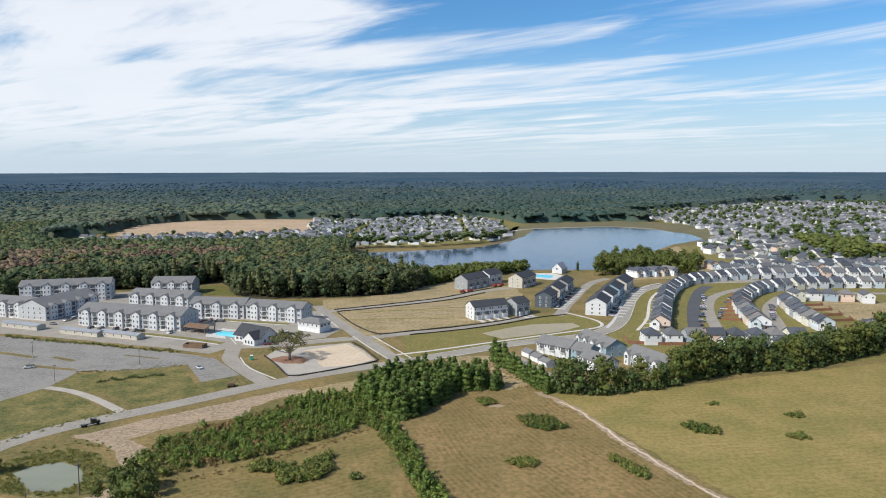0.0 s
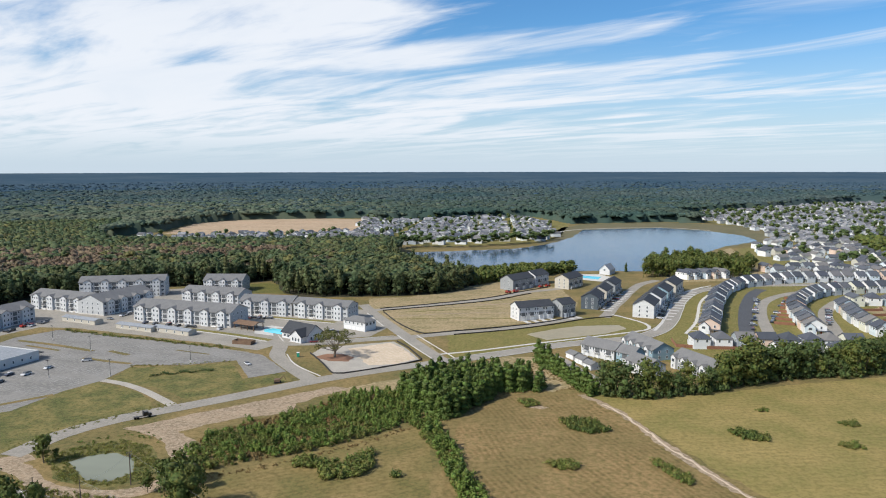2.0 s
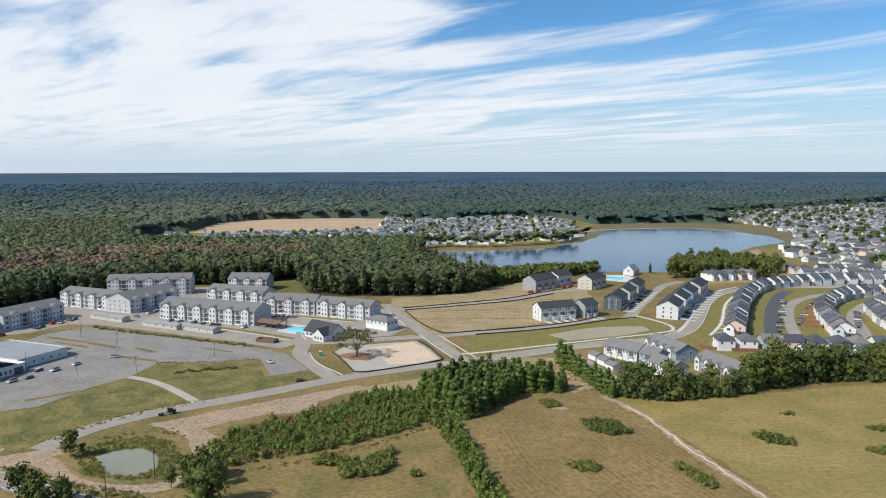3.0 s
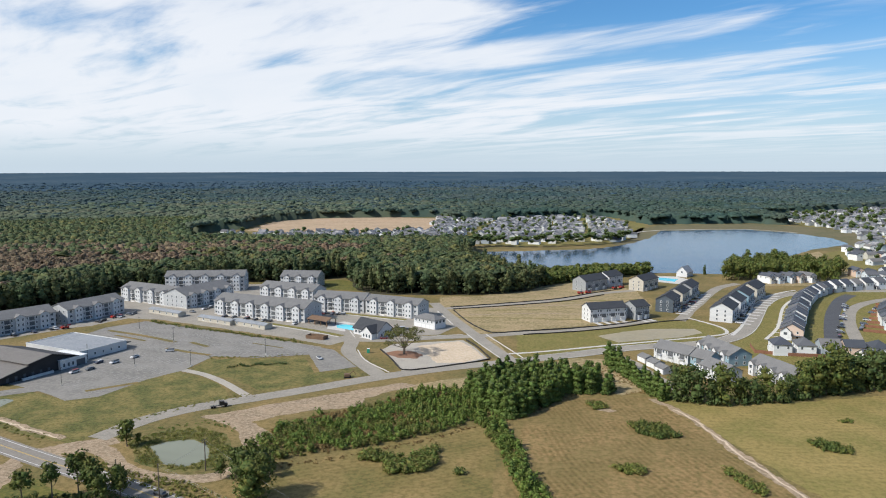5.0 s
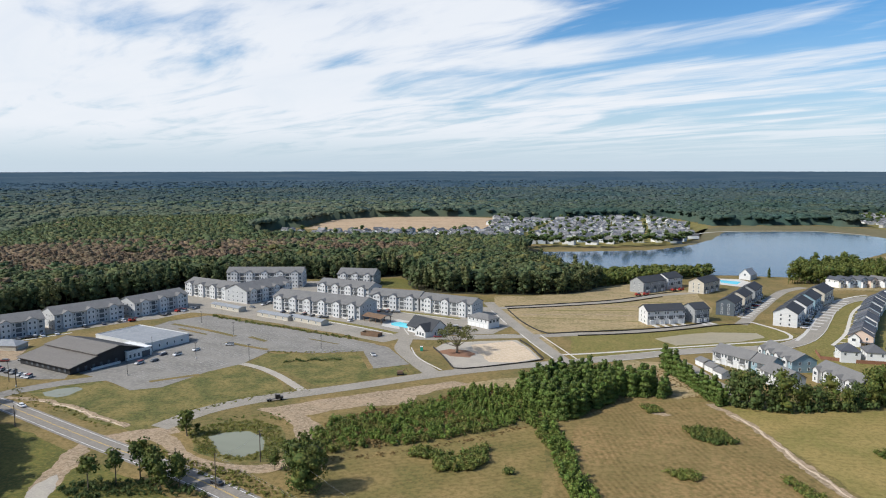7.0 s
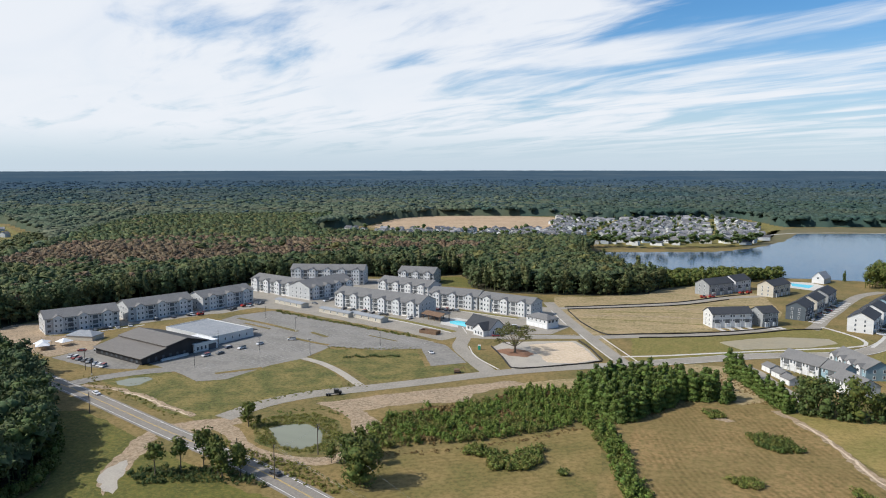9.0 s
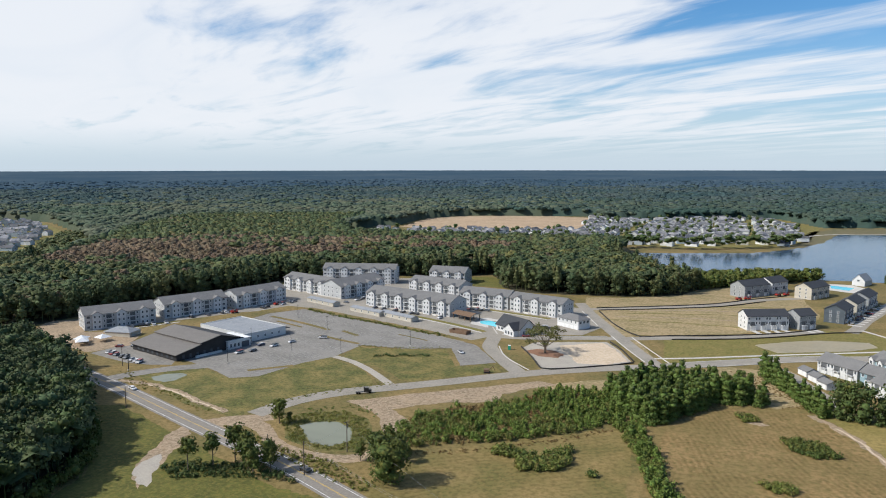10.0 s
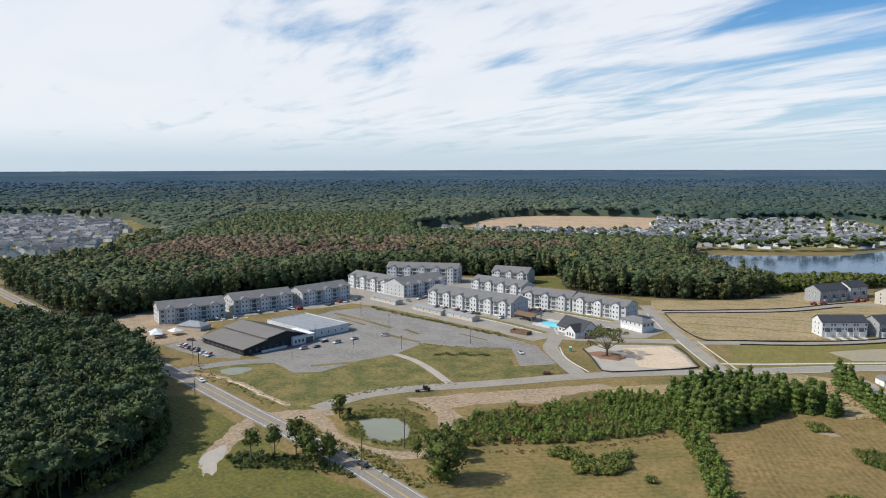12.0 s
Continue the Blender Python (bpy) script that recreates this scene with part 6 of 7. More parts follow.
plant("thicket", shrubs, thick[mixed < -0.12], M["shrub"], "dense green and russet thicket of saplings", "thicket", 31, (0.3, 1.05))
plant("thicket", shrubs, thick[(mixed >= -0.12) & (mixed < 0.4)], M["thicket_green"], "dense green thicket of saplings", "thicket", 35, (0.3, 1.15))
plant("thicket", small_shrubs, thick[mixed >= 0.4], M["russet"], "patches of russet weeds in the thicket", "thicket", 36, (0.5, 1.2))
plant("thicket_saplings", [conifer(440 + i, 150, 0.55, 6, 1.5, 0.05) for i in range(3)], scatter(THICKET, 12, 33), M["thicket_green"], "young trees standing in the thicket", "saplings", 32, (0.4, 0.8))
TALL_THICKET = [(-66, 298), (-58, 310), (-38, 313), (-29, 284), (-44, 280), (-60, 288)]
plant("thicket_saplings", [conifer(445 + i, 200, 0.55, 6.4, 1.9, 0.05) for i in range(4)], scatter(TALL_THICKET, 3.0, 37), M["thicket_green"], "close young pines at the thicket's upper end", "saplings", 38, (0.35, 0.8))
STRIP = [(-28, 273), (-21, 279), (-14.5, 262), (-9.5, 246), (-5.5, 228), (1, 210), (8, 186), (0, 182), (-6, 208), (-11.5, 226), (-17.5, 246), (-24, 261)]
plant("hedge_strip", shrubs, scatter(STRIP, 2.4, 34), M["thicket_green"], "narrow overgrown hedge between meadows", "hedge", 33, (0.4, 1.3))
plant("hedge_strip", small_shrubs, scatter(STRIP, 2.0, 39), M["shrub"], "olive shrubs in the overgrown hedge", "hedge", 40, (0.5, 1.5))
plant("hedge_strip_saplings", [conifer(450 + i, 120, 0.6, 6, 1.5, 0.05) for i in range(3)], scatter(STRIP, 12, 36), M["pine"], "young pines in the overgrown hedge", "saplings", 34, (0.5, 1.1))
BUSHES = [("low rounded green bush island in the meadow", [(30, 280), (36, 284), (45, 278), (47, 270), (41, 266), (33, 271)], 1.0),
          ("low green bush island in the meadow", [(22, 238), (27, 241), (33, 237), (31, 232), (24, 233)], 0.9),
          ("low green bushes beside a dead log", [(57, 243), (60, 242), (66, 232), (68, 224), (64, 224), (59, 235)], 0.9),
          ("low dark bushes in the far meadow", [(92, 272), (97, 274), (106, 268), (104, 263), (96, 265)], 1.0),
          ("low bushes at the pine clump's foot", [(13, 303), (20, 305), (24, 299), (17, 296)], 0.9),
          ("green bush island in the western meadow", [(-64, 230), (-65, 235), (-57, 236), (-49, 231), (-45, 238), (-40, 243), (-37, 235), (-40, 223.5), (-52, 221), (-55, 230)], 1.25),
          ("single round green bush in the meadow", [(-30, 225.5), (-27.5, 226.5), (-26.8, 223.5), (-29.5, 222.8)], 1.2),
          ("low dark bush in the far meadow", [(128, 262), (135, 264), (137, 258), (130, 257)], 0.8),
          ("low dark bush near the tree belt", [(112, 300), (117, 301), (118, 297), (112, 296)], 0.7),
          ("low olive bushes in the far meadow", [(138, 285), (146, 286), (146, 281), (139, 281)], 0.7)]
for i, (label, poly, s) in enumerate(BUSHES):
    plant("bushes", small_shrubs, scatter(poly, 1.4, 50 + i), M["shrub"] if i % 3 else M["leaf"], label, "bushes", 60 + i, (0.7 * s, 1.5 * s))
POND_EDGE = [(-152, 231), (-149, 241), (-134, 250), (-122, 245), (-110, 228), (-110, 217), (-119, 211), (-136, 214)]
POND = [(-142, 229), (-138, 235), (-130, 238), (-121, 233), (-116, 223), (-120, 215), (-129, 215.5)]
pe = scatter(POND_EDGE, 1.2, 71)
pe = pe[~inside([(x * 1.0, y) for x, y in POND], pe[:, 0], pe[:, 1])]
plant("pond_weeds", tufts, pe, M["weed"], "rank green weeds round the pond", "weeds", 72, (0.3, 1.1))
VERGE = [(-170, 218), (-140, 204), (-112, 193), (-92, 186), (-90, 192), (-112, 204), (-124, 206), (-140, 209), (-160, 217)]
plant("verge_weeds", small_shrubs, scatter(VERGE, 1.5, 73), M["weed"], "tall weeds and shrubs beside the highway", "weeds", 74, (0.2, 0.75))
FRONT = [(-163, 177), (-159, 184), (-143, 189), (-125, 190), (-111, 184), (-127, 182), (-142, 178), (-153, 171)]
plant("front_shrubs", shrubs, scatter(FRONT, 2.0, 75), M["leaf_dark"], "dark low shrubs below the roadside pines", "shrubs", 76, (0.3, 0.8))
plant("wood_skirt", shrubs, np.array([(x + random.Random(int(y * 7)).uniform(-3, 3), y) for x, y in [tuple(p) for p in smooth_line([(-284, 238), (-244, 215), (-214, 195), (-195, 178), (-183, 158), (-180, 136)], 2.2)]]), M["leaf"], "bushes along the edge of the near wood", "shrubs", 77, (0.9, 2.0))
plant("field_bushes", small_shrubs, np.array([(-168 + 40 * f, 329 + 18 * f + 1.5 * math.sin(f * 30)) for f in np.linspace(0.15, 0.8, 26)]), M["leaf_dark"], "line of dark low bushes across the field", "bushes", 78, (0.5, 1.0))
plant("lot_weeds", tufts, np.array([(-262 + 118 * f, 424 - 38 * f + random.Random(int(f * 999)).uniform(-2, 2)) for f in np.linspace(0, 1, 90)]), M["shrub"], "weeds along the car park's edge", "weeds", 79, (0.8, 1.8))
patch("lot_verge", [(-284, 432), (-262, 432), (-226, 420), (-158, 397), (-124, 382), (-120, 375), (-159, 391), (-227, 414), (-267, 427), (-282, 405), (-296, 400)], 0.012, M["ground"], "weedy strip between car park and apartments", "verge", 0.8, seed=80)
# trees by the lake and in the estate
ISLAND = [(139, 662), (150, 700), (162, 735), (200, 762), (254, 740), (262, 712), (240, 690), (232, 655), (205, 678), (170, 664)]
island_pts = scatter(ISLAND, 6.0, 81)
plant("lake_trees", [merge([broadleaf(460 + i, 170, 1.0, 16 + i, 4.2, 0.2, 4), trunk_shape(9, 0.3)]) for i in range(4)], island_pts, M["leaf"], "leafy trees on the lake shore", "trees", 82, (0.7, 1.15))
yard2 = scatter(ACROSS, 30, 286)
plant("estate_trees", far_lumps, yard2, M["leaf_dark"], "trees between houses across the lake", "trees", 287, (0.35, 0.65))
shore = [(p.x, p.y) for p in smooth_line([(-8, 650), (5, 655), (35, 680), (80, 704)], 5)]
low_shore = [(p.x, p.y) for p in smooth_line([(-95, 690), (-60, 704), (-20, 690), (0, 680)], 4)]
low_wood = [tuple(p) for p in scatter([(-14, 610), (10, 636), (48, 668), (86, 698), (82, 710), (30, 694), (-14, 668), (-50, 652), (-64, 690), (-76, 700), (-62, 664), (-40, 636)], 4.6, 285)]
plant("lake_trees", [merge([broadleaf(475 + i, 140, 1.0, 11, 3.6, 0.15, 4), trunk_shape(6, 0.25)]) for i in range(3)], np.array(low_wood), M["leaf"], "lower leafy trees at the end of the wood", "trees", 284, (0.6, 1.1))
plant("shore_bushes", shrubs, np.array(low_shore), M["leaf"], "low bushes on the near lake shore", "bushes", 283, (1.0, 1.7))
plant("lake_trees", [merge([broadleaf(470 + i, 180, 1.1, 12, 4.0, 0.15), trunk_shape(6, 0.3)]) for i in range(3)], np.array(shore + [(x + 5, y + 9) for x, y in shore[:24]]), M["leaf"], "leafy trees between town houses and lake", "trees", 83, (0.5, 0.85))
far_shore = [(p.x, p.y) for p in smooth_line([(-120, 880), (-100, 905), (-40, 908), (10, 935), (50, 965), (86, 1010)], 7)]
plant("far_shore_trees", tall, np.array(far_shore + [(x - 6, y + 10) for x, y in far_shore[::2]]), M["leaf_dark"], "trees along the far shore", "trees", 84, (0.45, 0.95))
yard = scatter(ESTATE, 23, 85)
keep = np.array([noise.noise((x / 70, y / 70, 7.7)) > -0.08 for x, y in yard])
plant("estate_trees", far_lumps, yard[keep], M["leaf_dark"], "trees standing between far estate houses", "trees", 86, (0.4, 0.8))
clumps = [(p[0], p[1]) for p in scatter([(430, 760), (500, 800), (520, 900), (480, 980), (445, 900)], 9, 87)] + [(p[0], p[1]) for p in scatter([(560, 740), (700, 760), (760, 980), (620, 1000)], 9, 88)]
plant("estate_trees", far_lumps, np.array(clumps), M["leaf"], "clumps of trees in the estate", "trees", 89, (0.6, 0.95))
grove("cypress", [(conifer(490, 220, 0.8, 9, 1.5, 0.05), limbed_trunk(7, 0.2, 0.8, 3, 95), M["leaf_dark"])], [(132, 703)], "single dark cypress by the lake", "tree", "", 90)
RIGHTWOOD = [(232, 405), (262, 420), (300, 470), (330, 520), (420, 520), (420, 420), (340, 400), (260, 388)]
plant("east_woods", near_shapes, scatter(RIGHTWOOD, 8.5, 91), M["leaf"], "leafy wood behind the tree belt", "woods", 92, (0.55, 0.8))

# ---------------------------------------------------------------- vehicles
def car_shape(kind):
    L, W, H = {"car": (4.6, 1.85, 1.45), "suv": (4.8, 1.95, 1.75), "pickup": (5.6, 2.0, 1.85)}[kind]
    cab = {"car": (-0.9, 1.5), "suv": (-0.9, 2.2), "pickup": (-1.0, 0.9)}[kind]
    body = Mesh()
    ring = [(-L / 2, 0.35), (-L / 2, 0.72), (-L / 2 + 0.12, 0.82), (cab[0] - 0.55, 0.98), (cab[1] + 0.3, 1.0), (L / 2 - 0.05, 0.95), (L / 2, 0.4)]
    slab(body, ring[::-1], -W / 2, W / 2, "x")
    body.v = [(y, x, z) for x, y, z in body.v]
    glass, top = Mesh(), Mesh()
    x0, x1 = cab
    for me, (a, b), (c, d), w0, w1 in ((glass, (x0 - 0.55, x1 + 0.3), (x0 + 0.1, x1 - 0.1), W / 2 - 0.08, W / 2 - 0.22),):
        lo = [(a, -w0, 0.95), (b, -w0, 0.95), (b, w0, 0.95), (a, w0, 0.95)]
        hi = [(c, -w1, H - 0.06), (d, -w1, H - 0.06), (d, w1, H - 0.06), (c, w1, H - 0.06)]
        for i in range(4):
            j = (i + 1) % 4
            me.face([lo[i], lo[j], hi[j], hi[i]])
    top.box(x0 + 0.05, -W / 2 + 0.2, H - 0.08, x1 - 0.05, W / 2 - 0.2, H)
    body.v = [(y, x, z) for x, y, z in body.v]
    body.v = [(y, x, z) for x, y, z in body.v]
    return body, glass, top, L, W


def make_car(kind, x, y, turn, paint, label, group=""):
    t = thing(kind if kind != "suv" else "car", (x, y, 0.06), turn, label, "car", group)
    body, glass, top, L, W = car_shape(kind)
    part("body", body, paint, t)
    part("glazing", glass, M["glass"], t)
    part("roof", top, paint, t)
    wheel = Mesh().tube((0, -0.11, 0), (0, 0.11, 0), 0.34, 0.34, 10)
    wheel.face([wheel.v[i] for i in range(9, -1, -1)])
    data = wheel.data("wheel", M["tyre"])
    for wx in (-L / 2 + 0.85, L / 2 - 0.9):
        for wy in (-W / 2 + 0.1, W / 2 - 0.1):
            part("wheel", data, None, t, "", pose(wx, wy, 0.34))
    return t


cm = [make_car("car", -237, 239.8, 159, M["white_paint"], "white car driving on the highway"), make_car("car", -116.5, 193.5, -22, M["black_paint"], "black car driving on the highway")]
lot_master = make_car("suv", -232.5, 309.4, 75, M["car_paint"], "car parked on the wide car park", "parked cars")
sedan = make_car("car", -228.4, 315.7, 75, M["car_paint"], "car parked on the wide car park", "parked cars")
for i, (x, y, a) in enumerate([(-224, 329, 75), (-232, 328, 75), (-220, 340.5, 75), (-208.8, 355.6, 20), (-122.5, 354.2, 130),
                               (-298, 284, 105), (-294, 282.8, 105), (-290.5, 281.8, 105), (-285, 280.3, 105), (-281, 279.3, 105), (-275, 277, 105), (-271, 276, 105), (-268, 275.2, 105), (-303, 296, 20), (-296, 300, 20),
                               (-112, 407, 60), (-107, 405, 60), (-100, 403, 20), (-96, 430, 20), (-92, 428, 20)]):
    copy_thing(sedan if i % 3 else lot_master, pose(x, y, 0.06, 0, 0, a))
ra = random.Random(71)
for a, b, n in (((-322, 372), (-304, 404), 9), ((-340, 330), (-322, 356), 8), ((-296, 415), (-288, 448), 7), ((-252, 455), (-240, 500), 8), ((-225, 448), (-165, 432), 10), ((-165, 468), (-140, 466), 7), ((-225, 500), (-185, 492), 8),
                ((114, 480), (150, 590), 12), ((82, 512), (112, 590), 9), ((160, 440), (205, 560), 14), ((182, 470), (226, 560), 10), ((212, 455), (240, 520), 8), ((240, 636), (420, 645), 14), ((270, 606), (400, 616), 10), ((262, 698), (440, 712), 12)):
    for i in range(n):
        if ra.random() < 0.75:
            f = (i + ra.uniform(0.2, 0.8)) / n
            turn = math.degrees(math.atan2(b[1] - a[1], b[0] - a[0])) + ra.choice((90, 90, 0))
            copy_thing(ra.choice((sedan, lot_master)), pose(a[0] + (b[0] - a[0]) * f, a[1] + (b[1] - a[1]) * f, 0.06, 0, 0, turn + ra.uniform(-3, 3)))

# a bobtail lorry, an excavator, red lifts
t = thing("lorry", (-138, 273.5, 0.05), 38, "black semi tractor without trailer on the street", "lorry")
t.scale = (0.82, 0.82, 0.82)
part("chassis", Mesh().box(-4.2, -0.5, 0.75, 3.2, 0.5, 1.05), M["black_paint"], t)
cab = Mesh().box(0.6, -1.2, 0.9, 2.6, 1.2, 3.1)
cab.box(2.6, -0.95, 0.8, 4.2, 0.95, 2.0).box(0.2, -1.15, 1.0, 0.6, 1.15, 3.6)
part("cab", cab, M["black_paint"], t)
part("windscreen", Mesh().box(2.6, -1.0, 2.05, 2.66, 1.0, 2.85), M["glass"], t)
wheel = Mesh().tube((0, -0.28, 0), (0, 0.28, 0), 0.52, 0.52, 12)
wd = wheel.data("wheel", M["tyre"])
for wx in (-3.6, -2.3, 3.2):
    for wy in (-1.0, 1.0):
        part("wheel", wd, None, t, "", pose(wx, wy, 0.52))
for x, y, a in ((16, 576, 20), (22, 580, 25), (44, 606, 50), (-304, 397, 60), (-294, 432, 75), (50, 610, 40)):
    t = thing("telehandler", (x, y, 0.05), a, "red telescopic lift machine on a building lot", "machine", "red lifts")
    part("body", Mesh().box(-2.4, -1.1, 0.6, 2.0, 1.1, 1.5), M["red"], t)
    part("cab", Mesh().box(-0.6, -1.1, 1.5, 0.8, 0.1, 2.5), M["glass"], t)
    part("boom", Mesh().tube((-2.2, 0.6, 1.9), (3.6, 0.6, 2.2), 0.22, 0.18, 6), M["red"], t)
    for wx in (-1.6, 1.4):
        for wy in (-1.0, 1.0):
            part("wheel", wd, None, t, "", pose(wx, wy, 0.52))
t = thing("excavator", (-97.6, 324, 0), 20, "small tan excavator beside the street", "machine")
part("tracks", Mesh().box(-1.6, -1.2, 0, 1.6, -0.6, 0.7).box(-1.6, 0.6, 0, 1.6, 1.2, 0.7), M["tyre"], t)
part("body", Mesh().box(-1.5, -1.1, 0.75, 1.0, 1.1, 1.9), M["timber"], t)
part("boom", Mesh().tube((0.8, 0, 1.5), (2.8, 0, 3.2), 0.2, 0.16).tube((2.8, 0, 3.2), (4.0, 0, 1.0), 0.16, 0.1), M["timber"], t)
t = thing("portable_toilet", (-100.5, 371, 0), 10, "green portable toilet on the gravel lot", "toilet")
part("cabin", Mesh().box(-0.7, -0.7, 0, 0.7, 0.7, 2.2), M["green_plastic"], t)
part("roof", Mesh().box(-0.75, -0.75, 2.2, 0.75, 0.75, 2.4), M["trim_white"], t)

# ---------------------------------------------------------------- poles, wires, fences, markings
def utility_pole(x, y, h, arms, turn):
    t = thing("utility_pole", (x, y, 0), turn, "weathered wooden utility pole beside the highway", "pole", "utility poles")
    part("pole", Mesh().tube((0, 0, -0.3), (0, 0, h), 0.2, 0.13, 8), M["pole_wood"], t)
    for z in arms:
        part("crossarm", Mesh().box(-1.1, -0.07, h - z - 0.08, 1.1, 0.07, h - z + 0.08), M["pole_wood"], t)
        for dx in (-0.95, 0, 0.95):
            part("insulator", Mesh().tube((dx, 0, h - z + 0.08), (dx, 0, h - z + 0.3), 0.06, 0.05, 6), M["steel"], t)
    if arms:
        part("transformer", Mesh().tube((0.35, 0.1, h - 2.4), (0.35, 0.1, h - 1.4), 0.28, 0.28, 8), M["steel"], t)


for x, y, h, arms in ((-115.3, 190.8, 11.5, ()), (-133, 196, 9.5, ()), (-220.5, 219.8, 8.6, ()), (-262.2, 262.4, 9, ()), (-112, 213, 11, (0.3, 1.2)), (-272, 268, 10, ())):
    utility_pole(x, y, h, arms, 65)
wires = [((-115.3, 190.8, 11.3), (-30, 150, 11)), ((-115.3, 190.8, 10.6), (-30, 150, 10.3)), ((-112, 213, 10.8), (-30, 150.8, 10.8)), ((-115.3, 190.8, 11.3), (-112, 213, 10.7))]
for a, b in wires:
    me = Mesh()
    p = [Vector(a).lerp(Vector(b), i / 10) - Vector((0, 0, 2.0 * (1 - (i / 5 - 1) ** 2))) for i in range(11)]
    for q, r in zip(p, p[1:]):
        me.tube(q, r, 0.018, 0.018, 4)
    tagged(part("power_line", me, M["steel"]), "thin sagging power line from a wooden pole", "wire")
lamp_data = None
for i, (x, y) in enumerate(((-210.7, 326), (-218.2, 376), (-181.8, 329.6), (-153.8, 357.6), (-224.5, 290), (-241, 331.4), (-255, 400), (-262, 262))):
    if lamp_data is None:
        lamp_data = thing("lamp_post", (x, y, 0), 30, "tall dark steel lamp post in the car park", "lamp post", "car park lamps")
        part("base", Mesh().tube((0, 0, 0), (0, 0, 0.8), 0.35, 0.35, 8), M["concrete"], lamp_data)
        part("pole", Mesh().tube((0, 0, 0.8), (0, 0, 8.4), 0.11, 0.08, 8), M["rail"], lamp_data)
        part("head", Mesh().box(-0.9, -0.18, 8.3, 0.9, 0.18, 8.5), M["rail"], lamp_data)
    else:
        copy_thing(lamp_data, pose(x, y, 0, 0, 0, 30 + i * 20))


def silt_fence(pts, h=0.6):
    line = smooth_line(pts, 5)
    me = Mesh()
    l, r = offset_line(line, 0.25), offset_line(line, -0.25)
    for i in range(len(line) - 1):
        z0, z1 = h * (1 + 0.12 * math.sin(i * 1.7)), h * (1 + 0.12 * math.sin((i + 1) * 1.7))
        me.face([(*l[i], -0.1), (*l[i + 1], -0.1), (*l[i + 1], z1), (*l[i], z0)])
        me.face([(*r[i + 1], -0.1), (*r[i], -0.1), (*r[i], z0), (*r[i + 1], z1)])
        me.face([(*l[i], z0), (*l[i + 1], z1), (*r[i + 1], z1), (*r[i], z0)])
    tagged(part("silt_fence", me, M["silt"]), "low black fabric silt fence round a lot", "fence", "silt fences")


silt_fence([(-77, 505), (-40, 526), (-2, 551), (28, 584), (50, 606)])
silt_fence([(-74, 498), (-36, 518), (4, 543), (34, 575)])
silt_fence([(-73, 494), (-58, 458), (-44, 434), (-38, 428.5), (-20, 437), (12, 451), (40, 468), (60, 487)])
silt_fence([(-20, 427), (12, 441), (40, 458), (64, 477), (84, 487)])
silt_fence([(-96, 379), (-86, 362), (-75, 341), (-70, 341), (-46, 357.5), (-34, 368)])
silt_fence([(-34, 370), (-44, 394), (-52, 408)])
for pts, nm in (([(-108, 376), (-98, 356), (-80, 336)], 0), ([(-29, 372), (-43, 400), (-54, 424)], 0), ([(-17, 374), (-31, 402), (-42, 424)], 0), ([(-66, 448), (-84, 490)], 0), ([(-115, 404), (-92, 407.5), (-76, 414), (-56, 422)], 0), ([(-126, 420), (-118, 404)], 0)):
    ribbon("kerb", pts, 0.6, 0.15, M["concrete"], "pale concrete kerb of a new street", "kerb", 0.2)
stalls = Mesh()
u, v = Vector((0.955, -0.297)), Vector((0.297, 0.955))
o = Vector((-268, 418))
for r in range(8):
    base = o - v * (6 + r * 16.5)
    for i in range(52):
        p = base + u * (4 + i * 2.7)
        if inside([(-279, 404), (-267, 424), (-227, 411), (-161, 388), (-130, 372), (-136, 362), (-156, 353), (-182, 352), (-184, 325), (-194, 305), (-199, 281), (-222, 284), (-232, 330)], np.array([p.x]), np.array([p.y]))[0]:
            a, b = p - v * 5.2, p + v * 5.2
            s = u * 0.09
            stalls.face([(*(a - s), 0.02), (*(a + s), 0.02), (*(b + s), 0.02), (*(b - s), 0.02)])
tagged(part("stall_lines", stalls, M["faded_line"]), "faded white parking stall lines", "road line", kind="stuff")
for pts, w in (([(-274, 397), (-246, 388), (-217, 376)], 3.4), ([(-214, 362), (-198, 356), (-183, 352)], 3.0), ([(-208, 377), (-193, 369)], 3.0), ([(-262, 386), (-236, 376)], 2.4), ([(-208, 284), (-192, 300)], 3.0), ([(-172, 381), (-150, 373)], 1.6)):
    ribbon("grass_island", pts, w, 0.05, M["ground"], "narrow weedy grass island in the car park", "verge")
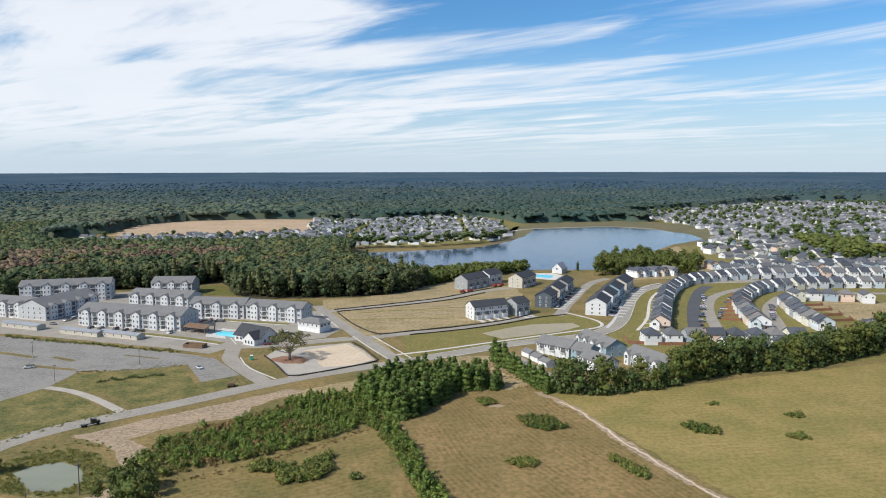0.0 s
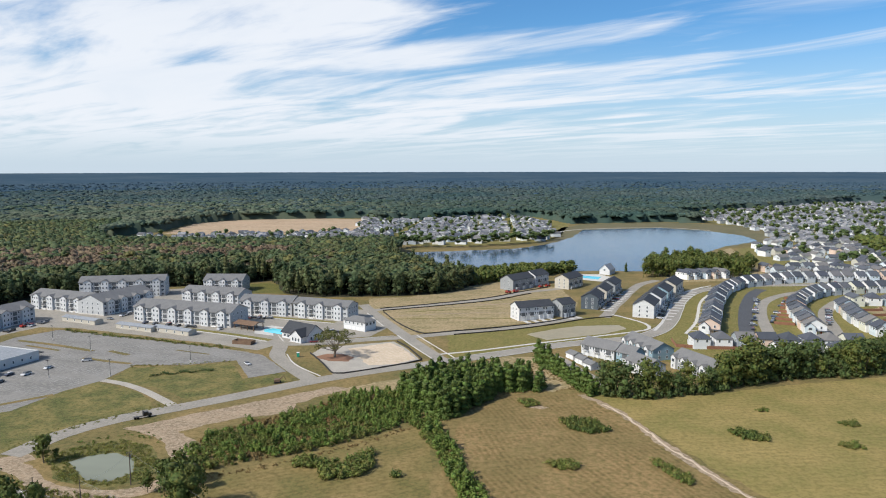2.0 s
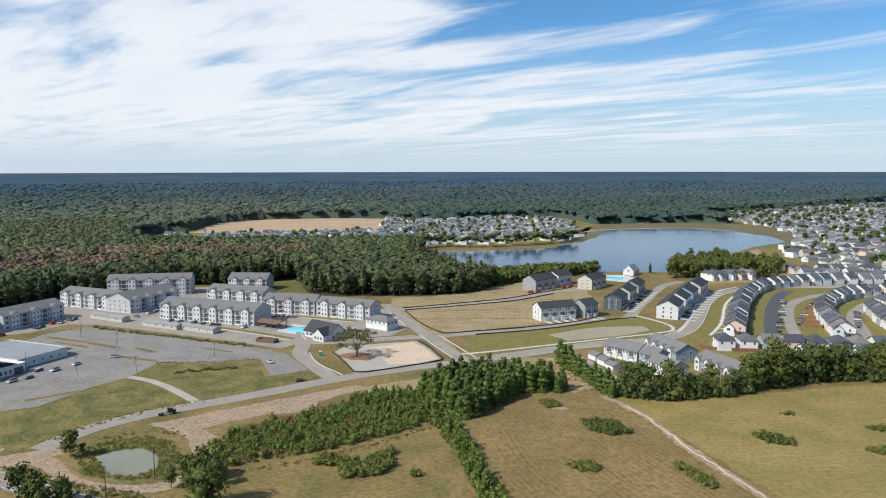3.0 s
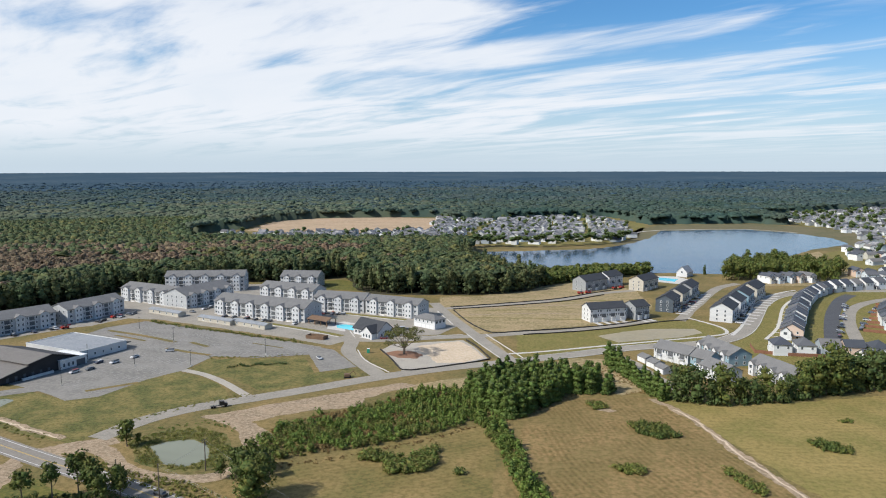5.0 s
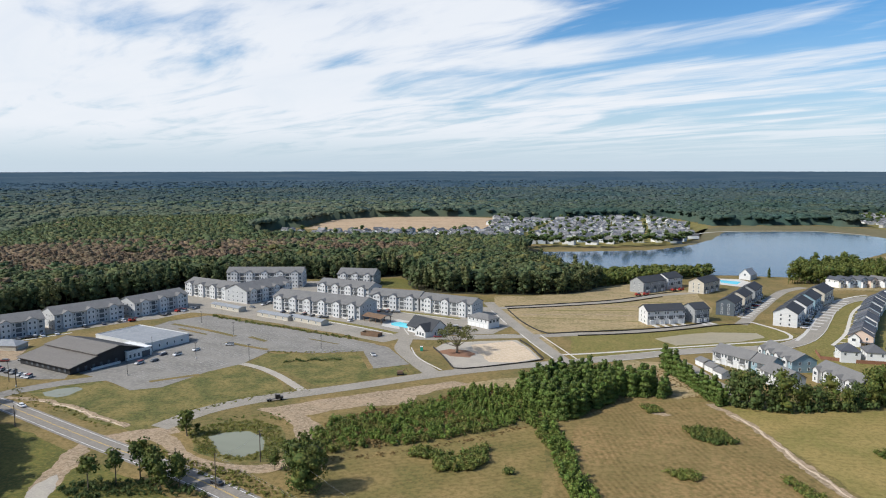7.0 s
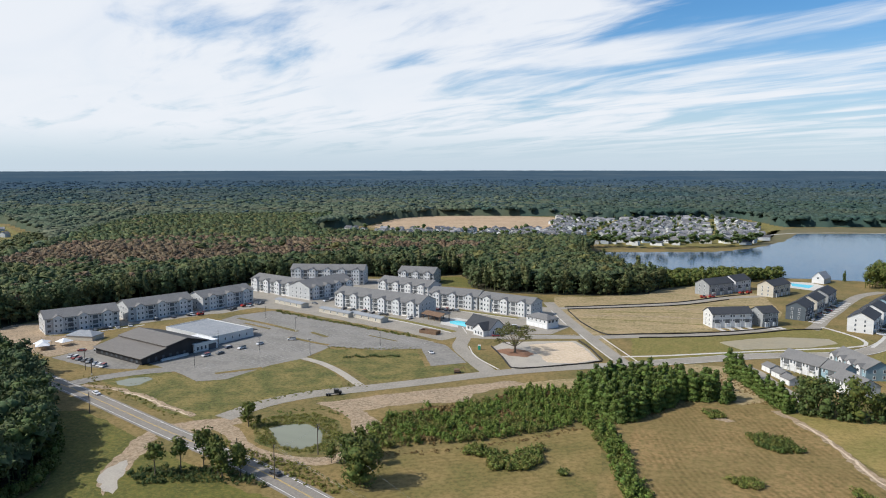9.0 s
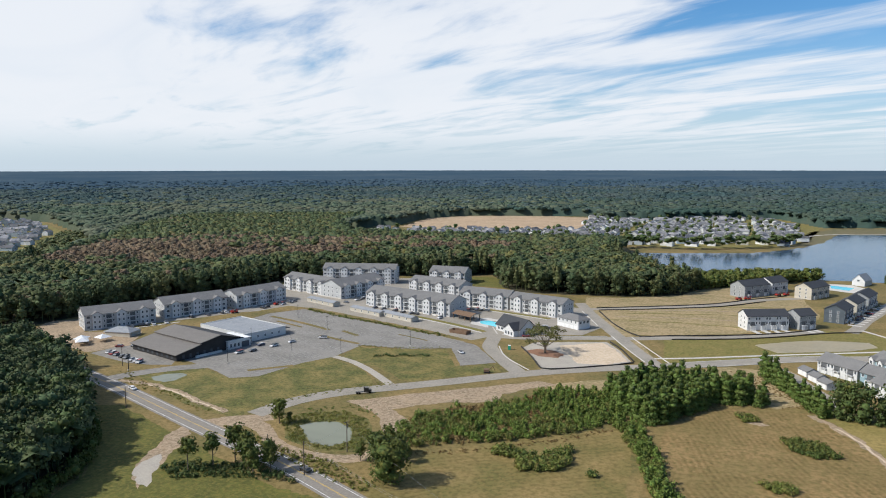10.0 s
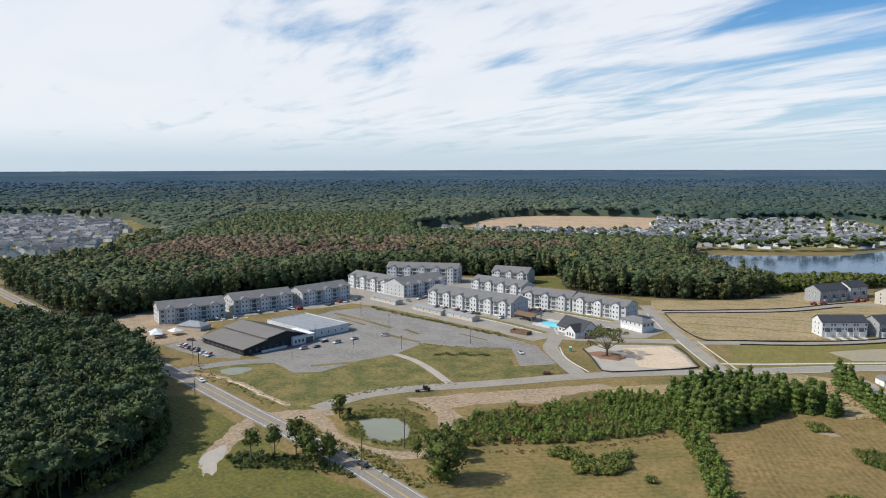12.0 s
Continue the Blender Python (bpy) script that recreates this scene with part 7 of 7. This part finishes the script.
for pts in ([(-228, 440), (-190, 431), (-152, 416), (-128, 404)], [(-150, 470), (-100, 455)], [(-340, 322), (-318, 360)]):
    ribbon("apartment_lawn", pts, 4.5, 0.02, M["lawn"], "narrow green lawn before apartments", "lawn", shift=3.0)
    ribbon("apartment_walk", pts, 1.6, 0.035, M["concrete"], "pale concrete walk before apartments", "footpath")


# ---------------------------------------------------------------- weedy edges
for i, (pts, w, mt, label) in enumerate((([(-168, 240), (-160, 262), (-146, 278), (-132, 291)], 3.0, "weed", "rank weeds along the street's edge"),
        ([(-148, 246), (-132, 255), (-120, 250)], 2.5, "thicket_green", "low green brush above the pond"),
        ([(-182, 347), (-157, 352), (-134, 361)], 2.2, "weed", "weeds along the car park's edge"), ([(-262, 262), (-246, 250), (-214, 240), (-186, 229)], 3.0, "weed", "rough weeds on the highway verge"),
        ([(-20, 300), (-8, 292), (2, 304), (9, 318)], 2.0, "russet", "tall russet grass at the foot of the pines"), ([(-92, 219), (-70, 232), (-45, 252), (-30, 268)], 2.0, "russet", "tall dry grass at the foot of the thicket"))):
    rng = random.Random(700 + i)
    spots = np.array([(p.x + rng.uniform(-w, w), p.y + rng.uniform(-w, w)) for p in smooth_line(pts, 0.7)])
    plant("edge_weeds", tufts, spots, M[mt], label, "weeds", 720 + i, (0.25, 0.85), z=-0.15)

# ---------------------------------------------------------------- rough grass
FIELD_W = [(-184, 320), (-192, 303), (-198, 280), (-210, 271), (-235, 281), (-252, 258), (-205, 234), (-172, 226), (-164, 252), (-150, 273), (-137, 284), (-155, 306)]
FIELD_N = [(-178, 322), (-180, 345), (-156, 349), (-132, 358), (-116, 329), (-103, 340), (-91, 328), (-110, 312), (-127, 296), (-152, 313)]
for i, (poly, gap, mt, label, sc) in enumerate(((FIELD_W, 2.5, "weed", "tall weeds and grass tufts in the field", (0.15, 0.55)), (FIELD_N, 2.4, "weed", "tall weeds and grass tufts in the field", (0.15, 0.55)),
        ([(12, 330), (24, 316), (42, 322), (32, 350), (22, 372), (12, 372)], 2.0, "russet", "tall russet grass by the pines", (0.3, 0.9)))):
    pts = scatter(poly, gap, 500 + i)
    keep = np.array([noise.noise((x / 16, y / 16, 5.0 + i)) > -0.05 for x, y in pts])
    plant("grass_tufts", tufts, pts[keep], M[mt], label, "grass", 520 + i, sc, z=-0.3)
